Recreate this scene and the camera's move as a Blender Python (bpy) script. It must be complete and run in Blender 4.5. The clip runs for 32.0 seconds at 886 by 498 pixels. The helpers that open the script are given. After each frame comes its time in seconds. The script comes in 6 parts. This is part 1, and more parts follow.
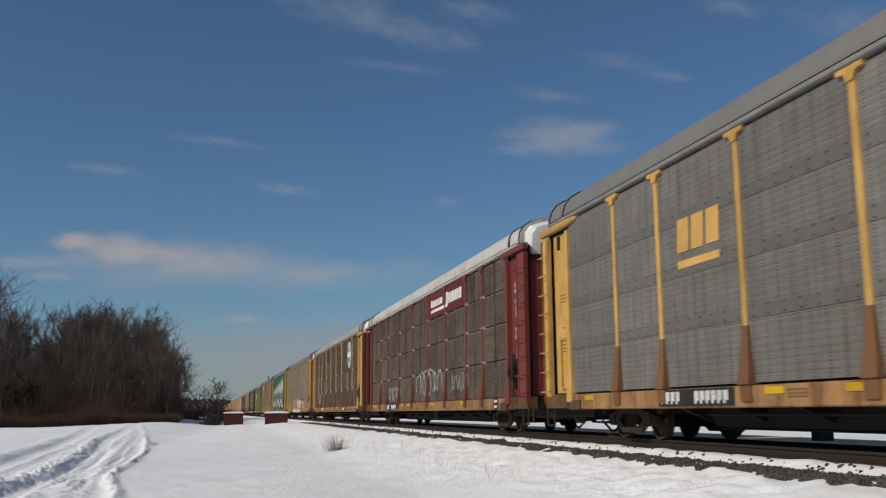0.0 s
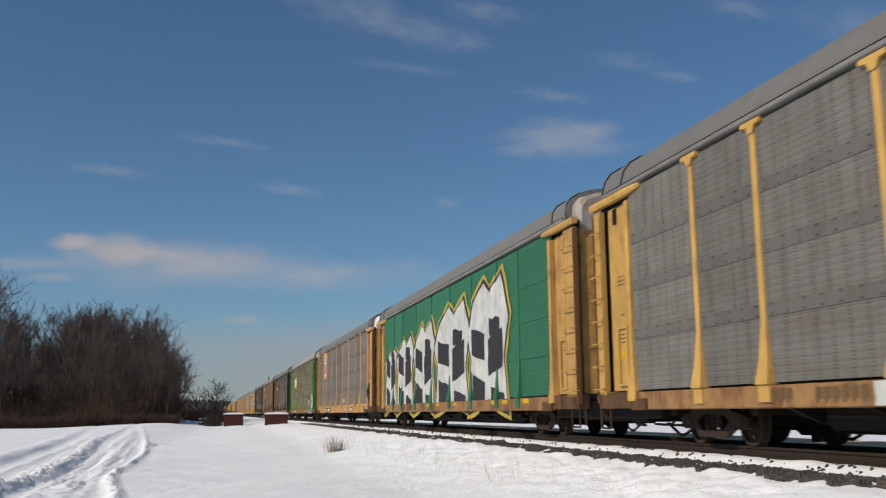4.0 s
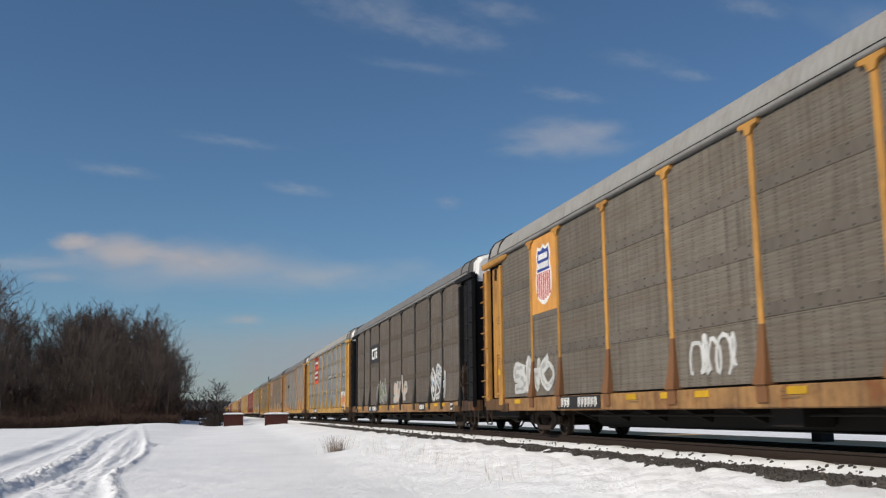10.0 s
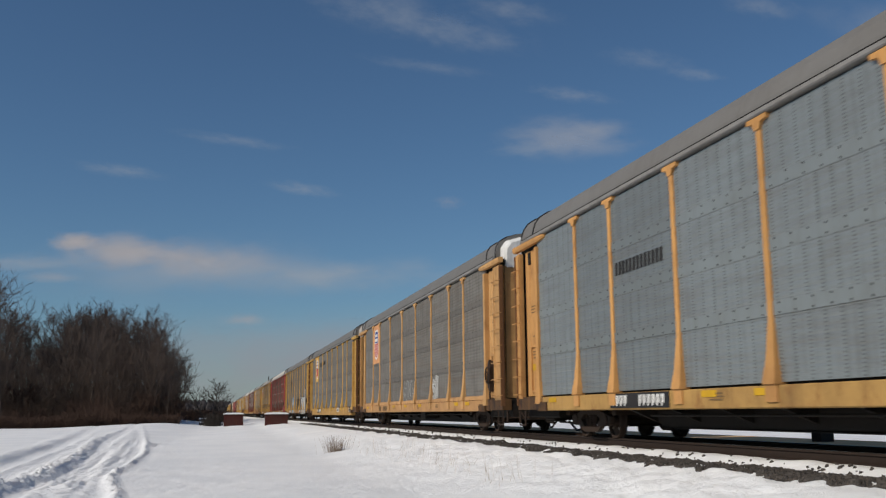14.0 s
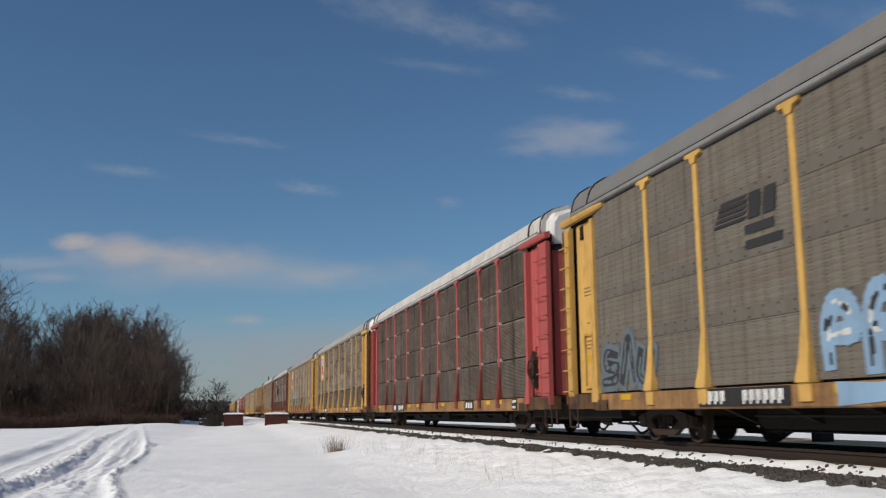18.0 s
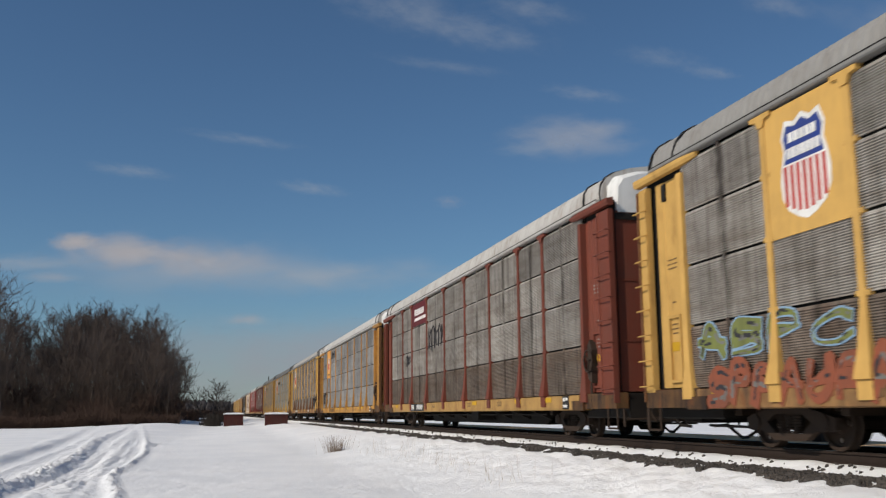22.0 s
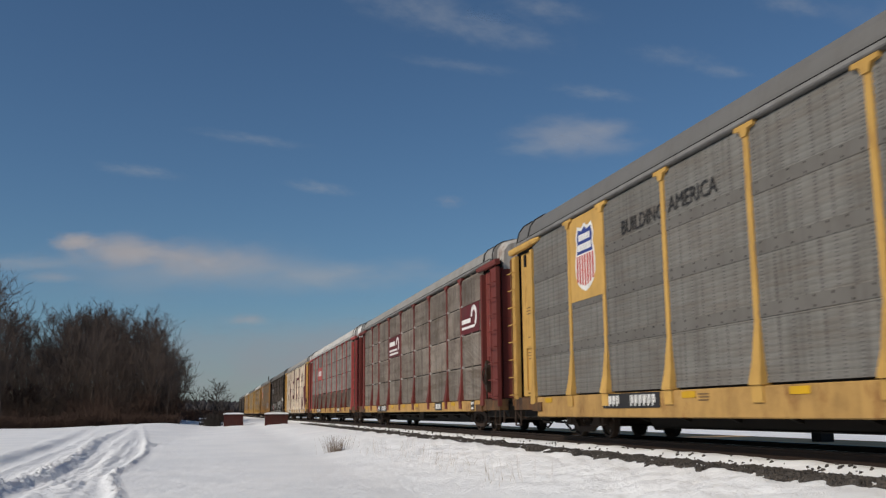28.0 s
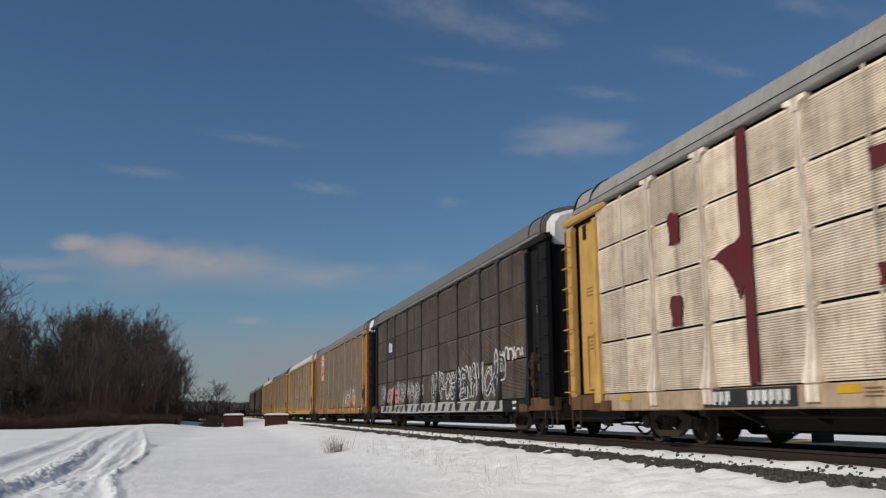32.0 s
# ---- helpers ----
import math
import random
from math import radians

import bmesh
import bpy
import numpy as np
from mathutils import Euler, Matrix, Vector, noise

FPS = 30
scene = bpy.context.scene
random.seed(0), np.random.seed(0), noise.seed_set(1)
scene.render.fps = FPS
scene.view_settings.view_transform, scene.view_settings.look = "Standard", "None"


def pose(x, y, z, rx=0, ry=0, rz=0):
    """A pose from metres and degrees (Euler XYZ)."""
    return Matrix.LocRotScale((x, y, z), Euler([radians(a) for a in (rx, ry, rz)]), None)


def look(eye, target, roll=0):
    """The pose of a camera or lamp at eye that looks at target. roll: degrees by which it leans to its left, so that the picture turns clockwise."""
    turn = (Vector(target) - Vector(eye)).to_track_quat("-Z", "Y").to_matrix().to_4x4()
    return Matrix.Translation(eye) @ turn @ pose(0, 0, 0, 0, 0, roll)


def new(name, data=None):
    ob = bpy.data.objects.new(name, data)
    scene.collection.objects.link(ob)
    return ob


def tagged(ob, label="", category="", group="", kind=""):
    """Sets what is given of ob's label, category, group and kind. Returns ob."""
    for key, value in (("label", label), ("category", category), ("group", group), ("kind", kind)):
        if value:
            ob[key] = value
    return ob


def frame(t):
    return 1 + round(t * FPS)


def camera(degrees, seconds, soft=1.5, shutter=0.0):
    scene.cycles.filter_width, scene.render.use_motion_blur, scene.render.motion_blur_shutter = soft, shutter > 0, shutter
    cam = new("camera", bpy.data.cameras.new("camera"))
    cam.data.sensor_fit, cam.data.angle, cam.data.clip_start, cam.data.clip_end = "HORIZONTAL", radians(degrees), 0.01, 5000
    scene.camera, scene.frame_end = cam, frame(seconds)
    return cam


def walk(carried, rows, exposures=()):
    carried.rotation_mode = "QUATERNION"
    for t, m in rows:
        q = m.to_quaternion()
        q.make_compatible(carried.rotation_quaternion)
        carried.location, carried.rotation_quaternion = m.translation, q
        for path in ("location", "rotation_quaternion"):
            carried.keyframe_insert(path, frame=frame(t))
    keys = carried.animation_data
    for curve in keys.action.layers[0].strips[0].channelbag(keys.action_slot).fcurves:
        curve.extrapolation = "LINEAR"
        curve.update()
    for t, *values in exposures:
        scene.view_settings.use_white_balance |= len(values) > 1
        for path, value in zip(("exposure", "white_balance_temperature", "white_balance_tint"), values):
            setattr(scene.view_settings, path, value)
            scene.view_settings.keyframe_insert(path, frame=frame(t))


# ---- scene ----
# The track runs along +Y; the train comes from far +Y and passes to the right of the camera (+X).
EYE = Vector((0.0, 0.0, 0.6015))
YAW, TILT, ROLL = 13.439, 9.615, -0.52
XC = 9.45            # centre line of the track
PITCH = 28.55        # one railcar with its couplings


def aim(up):
    y, p = radians(YAW), radians(TILT + up)
    way = Vector((math.sin(y) * math.cos(p), math.cos(y) * math.cos(p), math.sin(p)))
    return look(EYE, EYE + way, ROLL)


cam = camera(49.71, 32.0, soft=1.25, shutter=0.12)
walk(cam, [(0, aim(0)), (1.0, aim(0)), (1.5, aim(0.055)), (4, aim(0.057)), (28, aim(0.057)), (29, aim(0.16)), (30.5, aim(0.16)), (31.2, aim(0.105)), (32, aim(0.105))], [(0, -0.50, 6850, 10), (1, -0.27, 6850, 10), (3, -0.27, 6850, 10), (6, -0.40, 6850, 10), (8, -0.26, 6850, 10), (11, -0.25, 6850, 10), (12, -0.33, 6850, 10), (13, -0.50, 6850, 10), (14, -0.50, 6850, 10), (17, -0.42, 6850, 10), (19, -0.32, 6850, 10), (20, -0.32, 6850, 10), (22, -0.38, 6850, 10), (25, -0.44, 6850, 10), (28, -0.52, 6850, 10), (29.5, -0.40, 6850, 10), (31, -0.40, 6850, 10), (32, -0.58, 6850, 10)])

# ---- light ----
SUN_EL, SUN_AZ = 36.0, 250.0      # azimuth clockwise from +Y
world = bpy.data.worlds.new("sky")
scene.world = world
world.use_nodes = True
wn = world.node_tree
sky = wn.nodes.new("ShaderNodeTexSky")
sky.sky_type, sky.sun_disc = "NISHITA", False
sky.sun_elevation, sky.sun_rotation = radians(SUN_EL), radians(SUN_AZ)
sky.altitude, sky.air_density, sky.dust_density, sky.ozone_density = 200, 1.0, 0.5, 5.0
tint = wn.nodes.new("ShaderNodeMix")
tint.data_type, tint.blend_type = "RGBA", "MULTIPLY"
tint.inputs[0].default_value, tint.inputs[7].default_value = 1.0, (0.80, 0.99, 1.085, 1)
wn.links.new(sky.outputs[0], tint.inputs[6])
wn.links.new(tint.outputs[2], wn.nodes["Background"].inputs[0])
wn.nodes["Background"].inputs[1].default_value = 0.092
sun = new("sun", bpy.data.lights.new("sun", "SUN"))
sun.data.energy, sun.data.angle, sun.data.color = 4.5, radians(0.53), (1.0, 0.93, 0.835)
saz, sel = radians(SUN_AZ), radians(SUN_EL)
SUN_WAY = Vector((math.sin(saz) * math.cos(sel), math.cos(saz) * math.cos(sel), math.sin(sel)))
sun.matrix_world = look(SUN_WAY * 50, (0, 0, 0))



# ---- materials ----
def mix_node(nt, a, b, fac):
    m = nt.nodes.new("ShaderNodeMix")
    m.data_type = "RGBA"
    for sock, v in ((m.inputs[0], fac), (m.inputs[6], a), (m.inputs[7], b)):
        if hasattr(v, "links"):
            nt.links.new(v, sock)
        elif isinstance(v, (int, float)):
            sock.default_value = v
        else:
            sock.default_value = (*v, 1)
    return m.outputs[2]


def math_node(nt, op, a, b=0.0, clamp=False):
    m = nt.nodes.new("ShaderNodeMath")
    m.operation, m.use_clamp = op, clamp
    for sock, v in zip(m.inputs, (a, b)):
        if hasattr(v, "links"):
            nt.links.new(v, sock)
        else:
            sock.default_value = v
    return m.outputs[0]


def ramp(nt, v, lo, hi):
    m = nt.nodes.new("ShaderNodeMapRange")
    m.interpolation_type = "SMOOTHSTEP"
    m.inputs[1].default_value, m.inputs[2].default_value = lo, hi
    nt.links.new(v, m.inputs[0])
    return m.outputs[0]


def noise_node(nt, vec, scale, detail=4.0, rough=0.55):
    n = nt.nodes.new("ShaderNodeTexNoise")
    n.inputs["Scale"].default_value, n.inputs["Detail"].default_value, n.inputs["Roughness"].default_value = scale, detail, rough
    nt.links.new(vec, n.inputs["Vector"])
    return n.outputs[0]


def coords(nt, scale=(1, 1, 1), shift=True):
    tc = nt.nodes.new("ShaderNodeTexCoord")
    v = tc.outputs["Object"]
    if shift:
        info = nt.nodes.new("ShaderNodeObjectInfo")
        add = nt.nodes.new("ShaderNodeVectorMath")
        add.operation = "MULTIPLY_ADD"
        comb = nt.nodes.new("ShaderNodeCombineXYZ")
        for i in range(3):
            nt.links.new(info.outputs["Random"], comb.inputs[i])
        nt.links.new(comb.outputs[0], add.inputs[0])
        add.inputs[1].default_value = (31.0, 57.0, 43.0)
        nt.links.new(v, add.inputs[2])
        v = add.outputs[0]
    mp = nt.nodes.new("ShaderNodeMapping")
    mp.inputs["Scale"].default_value = scale
    nt.links.new(v, mp.inputs[0])
    return mp.outputs[0]


def base(name):
    m = bpy.data.materials.new(name)
    m.use_nodes = True
    return m, m.node_tree, m.node_tree.nodes["Principled BSDF"]


def bump(nt, bsdf, height, strength=0.3, dist=0.01):
    b = nt.nodes.new("ShaderNodeBump")
    b.inputs["Strength"].default_value, b.inputs["Distance"].default_value = strength, dist
    nt.links.new(height, b.inputs["Height"])
    nt.links.new(b.outputs[0], bsdf.inputs["Normal"])


def sheet_coords(nt, scale=(1, 1, 1)):
    """Places on a whole car side: the object's colour holds its own place on the car, so marks run on from sheet to sheet."""
    tc, info, add, mp = (nt.nodes.new("ShaderNode" + n) for n in ("TexCoord", "ObjectInfo", "VectorMath", "Mapping"))
    nt.links.new(tc.outputs["Object"], add.inputs[0])
    nt.links.new(info.outputs["Color"], add.inputs[1])
    mp.inputs["Scale"].default_value = scale
    nt.links.new(add.outputs[0], mp.inputs[0])
    return mp.outputs[0]


def half_marks(nt, col, amount):
    """Each side sheet is two lapped halves of slightly different tone, with dirt run down from the clips over the lap."""
    tc, info, sep, hue, comb = (nt.nodes.new("ShaderNode" + n) for n in ("TexCoord", "ObjectInfo", "SeparateXYZ", "SeparateXYZ", "CombineXYZ"))
    nt.links.new(tc.outputs["Object"], sep.inputs[0])
    nt.links.new(info.outputs["Color"], hue.inputs[0])
    half = math_node(nt, "MULTIPLY", math_node(nt, "GREATER_THAN", sep.outputs[1], 0.0), 3.7)
    nt.links.new(hue.outputs[0], comb.inputs[0])
    nt.links.new(math_node(nt, "ADD", math_node(nt, "MULTIPLY", hue.outputs[1], 2.3), half), comb.inputs[1])
    nt.links.new(math_node(nt, "MULTIPLY", hue.outputs[2], 1.7), comb.inputs[2])
    tone = ramp(nt, noise_node(nt, comb.outputs[0], 1.0, 1, 0.5), 0.36, 0.64)
    hsv = nt.nodes.new("ShaderNodeHueSaturation")
    nt.links.new(col, hsv.inputs["Color"])
    nt.links.new(math_node(nt, "ADD", math_node(nt, "MULTIPLY", tone, 0.22), 0.89), hsv.inputs["Value"])
    col = hsv.outputs[0]
    wob = noise_node(nt, sheet_coords(nt, (1, 2.0, 1.2)), 2.0, 4, 0.6)
    off = math_node(nt, "ABSOLUTE", math_node(nt, "ADD", sep.outputs[1], math_node(nt, "MULTIPLY", math_node(nt, "SUBTRACT", wob, 0.5), 0.30)))
    near = math_node(nt, "SUBTRACT", 1.0, ramp(nt, off, 0.015, 0.17))
    patch = ramp(nt, noise_node(nt, sheet_coords(nt, (0.4, 0.45, 0.28)), 2.4, 3, 0.6), 0.40, 0.62)
    col = mix_node(nt, col, (0.034, 0.024, 0.019), math_node(nt, "MULTIPLY", math_node(nt, "MULTIPLY", near, patch), amount))
    lap = math_node(nt, "LESS_THAN", math_node(nt, "ABSOLUTE", sep.outputs[1]), 0.012)
    return mix_node(nt, col, (0.03, 0.025, 0.022), math_node(nt, "MULTIPLY", lap, 0.55))


def paint(name, rgb, grime=(0.06, 0.05, 0.04), amount=0.4, rough=0.6, metal=0.0, streak=0.5, spread=0.12, holes=False, rust=0.0, stain=0.0, sheet=False, halves=0.0):
    """Weathered paint or sheet metal: blotches, run-down streaks, a little rust, uneven from piece to piece."""
    m, nt, bs = base(name)
    spot = sheet_coords if sheet else coords
    blot = noise_node(nt, spot(nt, (1, 1, 1)), 1.3, 6, 0.65)
    runs = noise_node(nt, spot(nt, (2.2, 2.2, 0.16)), 3.0, 5, 0.6)
    fine = noise_node(nt, coords(nt, (1, 1, 1)), 22, 3, 0.6)
    f1 = ramp(nt, blot, 0.35, 0.75)
    f2 = ramp(nt, runs, 0.42, 0.78)
    f = math_node(nt, "ADD", math_node(nt, "MULTIPLY", f1, amount), math_node(nt, "MULTIPLY", f2, streak * amount * 1.3), True)
    f = math_node(nt, "MULTIPLY", f, math_node(nt, "ADD", math_node(nt, "MULTIPLY", fine, 0.5), 0.75), True)
    info = nt.nodes.new("ShaderNodeObjectInfo")
    hsv = nt.nodes.new("ShaderNodeHueSaturation")
    hsv.inputs["Color"].default_value = (*rgb, 1)
    val = math_node(nt, "ADD", math_node(nt, "MULTIPLY", info.outputs["Random"], spread * 2), 1 - spread)
    nt.links.new(val, hsv.inputs["Value"])
    col = mix_node(nt, hsv.outputs[0], grime, f)
    if rust:
        rn = noise_node(nt, spot(nt, (1, 1, 0.5)), 2.6, 8, 0.7)
        col = mix_node(nt, col, (0.16, 0.06, 0.025), math_node(nt, "MULTIPLY", ramp(nt, rn, 0.52, 0.68), rust))
    if stain:
        drip = noise_node(nt, spot(nt, (3.2, 3.2, 0.13)), 2.6, 6, 0.72)
        col = mix_node(nt, col, (0.028, 0.023, 0.019), math_node(nt, "MULTIPLY", ramp(nt, drip, 0.50, 0.64), min(0.75, stain * 0.85)))
        sn = noise_node(nt, spot(nt, (1, 0.22, 2.6)), 1.7, 8, 0.68)
        col = mix_node(nt, col, (0.115, 0.082, 0.060), math_node(nt, "MULTIPLY", ramp(nt, sn, 0.42, 0.68), stain))
        thin = noise_node(nt, spot(nt, (1, 0.7, 8.0)), 5.0, 6, 0.75)
        col = mix_node(nt, col, (0.03, 0.026, 0.022), math_node(nt, "MULTIPLY", ramp(nt, thin, 0.50, 0.72), stain * 0.9))
        # paler patches put a light sheen into the colour
        pale = noise_node(nt, spot(nt, (1, 0.8, 0.9)), 2.3, 7, 0.7)
        col = mix_node(nt, col, [min(1.0, c * 1.55 + 0.03) for c in rgb], math_node(nt, "MULTIPLY", ramp(nt, pale, 0.52, 0.78), stain * 0.55))
    if halves:
        col = half_marks(nt, col, halves)
    if holes:
        tc = nt.nodes.new("ShaderNodeTexCoord")
        sep = nt.nodes.new("ShaderNodeSeparateXYZ")
        nt.links.new(tc.outputs["Object"], sep.inputs[0])
        cy = math_node(nt, "ABSOLUTE", math_node(nt, "SUBTRACT", math_node(nt, "FRACT", math_node(nt, "MULTIPLY", sep.outputs[1], 2.75)), 0.5))
        cz = math_node(nt, "ABSOLUTE", math_node(nt, "SUBTRACT", math_node(nt, "FRACT", math_node(nt, "MULTIPLY", sep.outputs[2], 19.0)), 0.5))
        hole = math_node(nt, "MULTIPLY", math_node(nt, "LESS_THAN", cy, 0.09), math_node(nt, "LESS_THAN", cz, 0.2))
        col = mix_node(nt, col, (0.02, 0.02, 0.02), math_node(nt, "MULTIPLY", hole, 0.45))
    nt.links.new(col, bs.inputs["Base Color"])
    bs.inputs["Roughness"].default_value, bs.inputs["Metallic"].default_value = rough, metal
    bs.inputs["Specular IOR Level"].default_value = 0.25 if metal > 0.3 else 0.08
    bump(nt, bs, fine, 0.25, 0.004)
    return m


def plain(name, rgb, rough=0.7, metal=0.0, var=0.25, scale=9.0, gloss=None):
    m, nt, bs = base(name)
    n = noise_node(nt, coords(nt), scale, 5, 0.6)
    col = mix_node(nt, [c * (1 - var) for c in rgb], [min(1, c * (1 + var)) for c in rgb], n)
    nt.links.new(col, bs.inputs["Base Color"])
    bs.inputs["Roughness"].default_value, bs.inputs["Metallic"].default_value = rough, metal
    bs.inputs["Specular IOR Level"].default_value = gloss if gloss is not None else (0.15 if rough > 0.6 else 0.4)
    bump(nt, bs, n, 0.3, 0.01)
    return m


def snow_material():
    m, nt, bs = base("snow")
    v = coords(nt, (1, 1, 1), False)
    big, mid, fine = noise_node(nt, v, 0.35, 5), noise_node(nt, v, 3.0, 6, 0.6), noise_node(nt, v, 38.0, 4, 0.7)
    col = mix_node(nt, (0.80, 0.812, 0.822), (0.88, 0.883, 0.883), ramp(nt, big, 0.3, 0.7))
    nt.links.new(col, bs.inputs["Base Color"])
    bs.inputs["Roughness"].default_value = 0.75
    lumps = noise_node(nt, v, 9.0, 5, 0.65)
    h = math_node(nt, "ADD", math_node(nt, "ADD", mid, math_node(nt, "MULTIPLY", lumps, 0.55)), math_node(nt, "MULTIPLY", fine, 0.22))
    bump(nt, bs, h, 0.85, 0.05)
    return m


def stone_material():
    """Crushed stone, each stone with a tone of its own."""
    m, nt, bs = base("ballast_stone")
    geo = nt.nodes.new("ShaderNodeNewGeometry")
    n = noise_node(nt, coords(nt, shift=False), 30, 4, 0.6)
    tone = math_node(nt, "POWER", geo.outputs["Random Per Island"], 2.0)
    col = mix_node(nt, (0.026, 0.023, 0.021), (0.125, 0.108, 0.092), tone)
    nt.links.new(mix_node(nt, col, (0.05, 0.042, 0.036), n), bs.inputs["Base Color"])
    bs.inputs["Roughness"].default_value = 0.85
    bump(nt, bs, n, 0.5, 0.01)
    return m


SNOW = snow_material()
M = {
    "rail": plain("rail_steel", (0.030, 0.021, 0.017), 0.8, 0.1), "railtop": plain("polished_rail", (0.35, 0.33, 0.31), 0.3, 0.9),
    "stone": stone_material(),
    # track_bed: warmth is put into the colour to offset the blue shade there
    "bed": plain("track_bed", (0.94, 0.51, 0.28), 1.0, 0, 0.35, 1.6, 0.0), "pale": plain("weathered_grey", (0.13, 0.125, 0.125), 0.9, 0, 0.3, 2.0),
    "under": plain("grimy_steel", (0.018, 0.015, 0.013), 0.75, 0.1), "truck": plain("rusty_cast_steel", (0.040, 0.027, 0.020), 0.75, 0.1),
    # the dark entry colours bolts and stands for shade in gaps and slots
    "tread": plain("worn_wheel_rim", (0.16, 0.13, 0.11), 0.45, 0.5), "dark": plain("bolt_and_gap_shade", (0.015, 0.014, 0.013), 0.9),
    "bark": plain("bark", (0.076, 0.060, 0.051), 0.95, 0, 0.4, 3), "twig": plain("twigs", (0.084, 0.065, 0.057), 0.95, 0, 0.3, 2), "sapling": plain("sapling_bark", (0.078, 0.058, 0.047), 0.95, 0, 0.5, 0.8),
    "brush": plain("dry_brush", (0.062, 0.039, 0.030), 0.95, 0, 0.4, 2), "weed": plain("dry_weed", (0.15, 0.105, 0.072), 0.9, 0, 0.4, 5), "straw": plain("dry_straw", (0.22, 0.165, 0.11), 0.9, 0, 0.3, 5),
    "farwood": plain("far_woods", (0.050, 0.046, 0.048), 1.0, 0, 0.4, 0.06), "box": paint("dark_red_paint", (0.068, 0.020, 0.018), amount=0.35, rust=0.3),
    "post": plain("old_timber", (0.035, 0.03, 0.027), 0.9),
    "white": paint("white_lettering", (0.72, 0.71, 0.68), amount=0.25, spread=0.03), "black": paint("black_lettering", (0.025, 0.025, 0.027), amount=0.2, spread=0.05),
    "ink": paint("worn_stencil_ink", (0.16, 0.10, 0.05), amount=0.3), "crimson": paint("crimson_enamel", (0.25, 0.018, 0.03), amount=0.2),
    "red": paint("red_enamel", (0.42, 0.045, 0.045), amount=0.3), "blue": paint("blue_enamel", (0.03, 0.055, 0.22), amount=0.2, spread=0.03),
    "stripe": paint("stripe_red", (0.45, 0.08, 0.07), amount=0.2, spread=0.03), "sticker": paint("sticker_yellow", (0.52, 0.30, 0.02), amount=0.2),
    "maroon": paint("maroon_enamel", (0.105, 0.018, 0.022), amount=0.3), "darkgrey": paint("dark_enamel", (0.03, 0.03, 0.032), amount=0.2),
    "orangesign": paint("orange_enamel", (0.58, 0.27, 0.07), amount=0.3), "brightred": paint("bright_red", (0.55, 0.09, 0.05), amount=0.2),
    "yellowsign": paint("yellow_enamel", (0.56, 0.335, 0.10), amount=0.2), "limesign": paint("lime_enamel", (0.36, 0.42, 0.09), amount=0.3),
    "fadedred": paint("faded_red_sign", (0.34, 0.075, 0.07), amount=0.4), "peach": paint("faded_orange", (0.58, 0.28, 0.13), amount=0.3),
    "gwhite": paint("spray_white", (0.54, 0.54, 0.52), amount=0.35), "gpale": paint("spray_pale", (0.36, 0.36, 0.34), amount=0.4), "sheetgrey": paint("bare_sheet", (0.145, 0.142, 0.135), amount=0.3), "gblack": paint("spray_black", (0.03, 0.03, 0.035), amount=0.2),
    "ggreen": paint("spray_green", (0.05, 0.26, 0.11), amount=0.15), "gyellow": paint("spray_yellow", (0.42, 0.32, 0.06), amount=0.2),
    "gblue": paint("spray_blue", (0.20, 0.31, 0.43), amount=0.2), "gdull": paint("spray_dull_blue", (0.10, 0.13, 0.15), amount=0.4), "gpeach": paint("spray_peach", (0.50, 0.20, 0.08), amount=0.3), "gnavy": paint("spray_navy", (0.03, 0.04, 0.075), amount=0.3), "glime": paint("spray_lime", (0.15, 0.17, 0.055), amount=0.4),
    "gorange": paint("spray_orange", (0.24, 0.072, 0.04), amount=0.45, rust=0.3), "gpurple": paint("spray_plum", (0.12, 0.03, 0.06), amount=0.3), "gpink": paint("spray_pink", (0.52, 0.20, 0.20), amount=0.3),
}


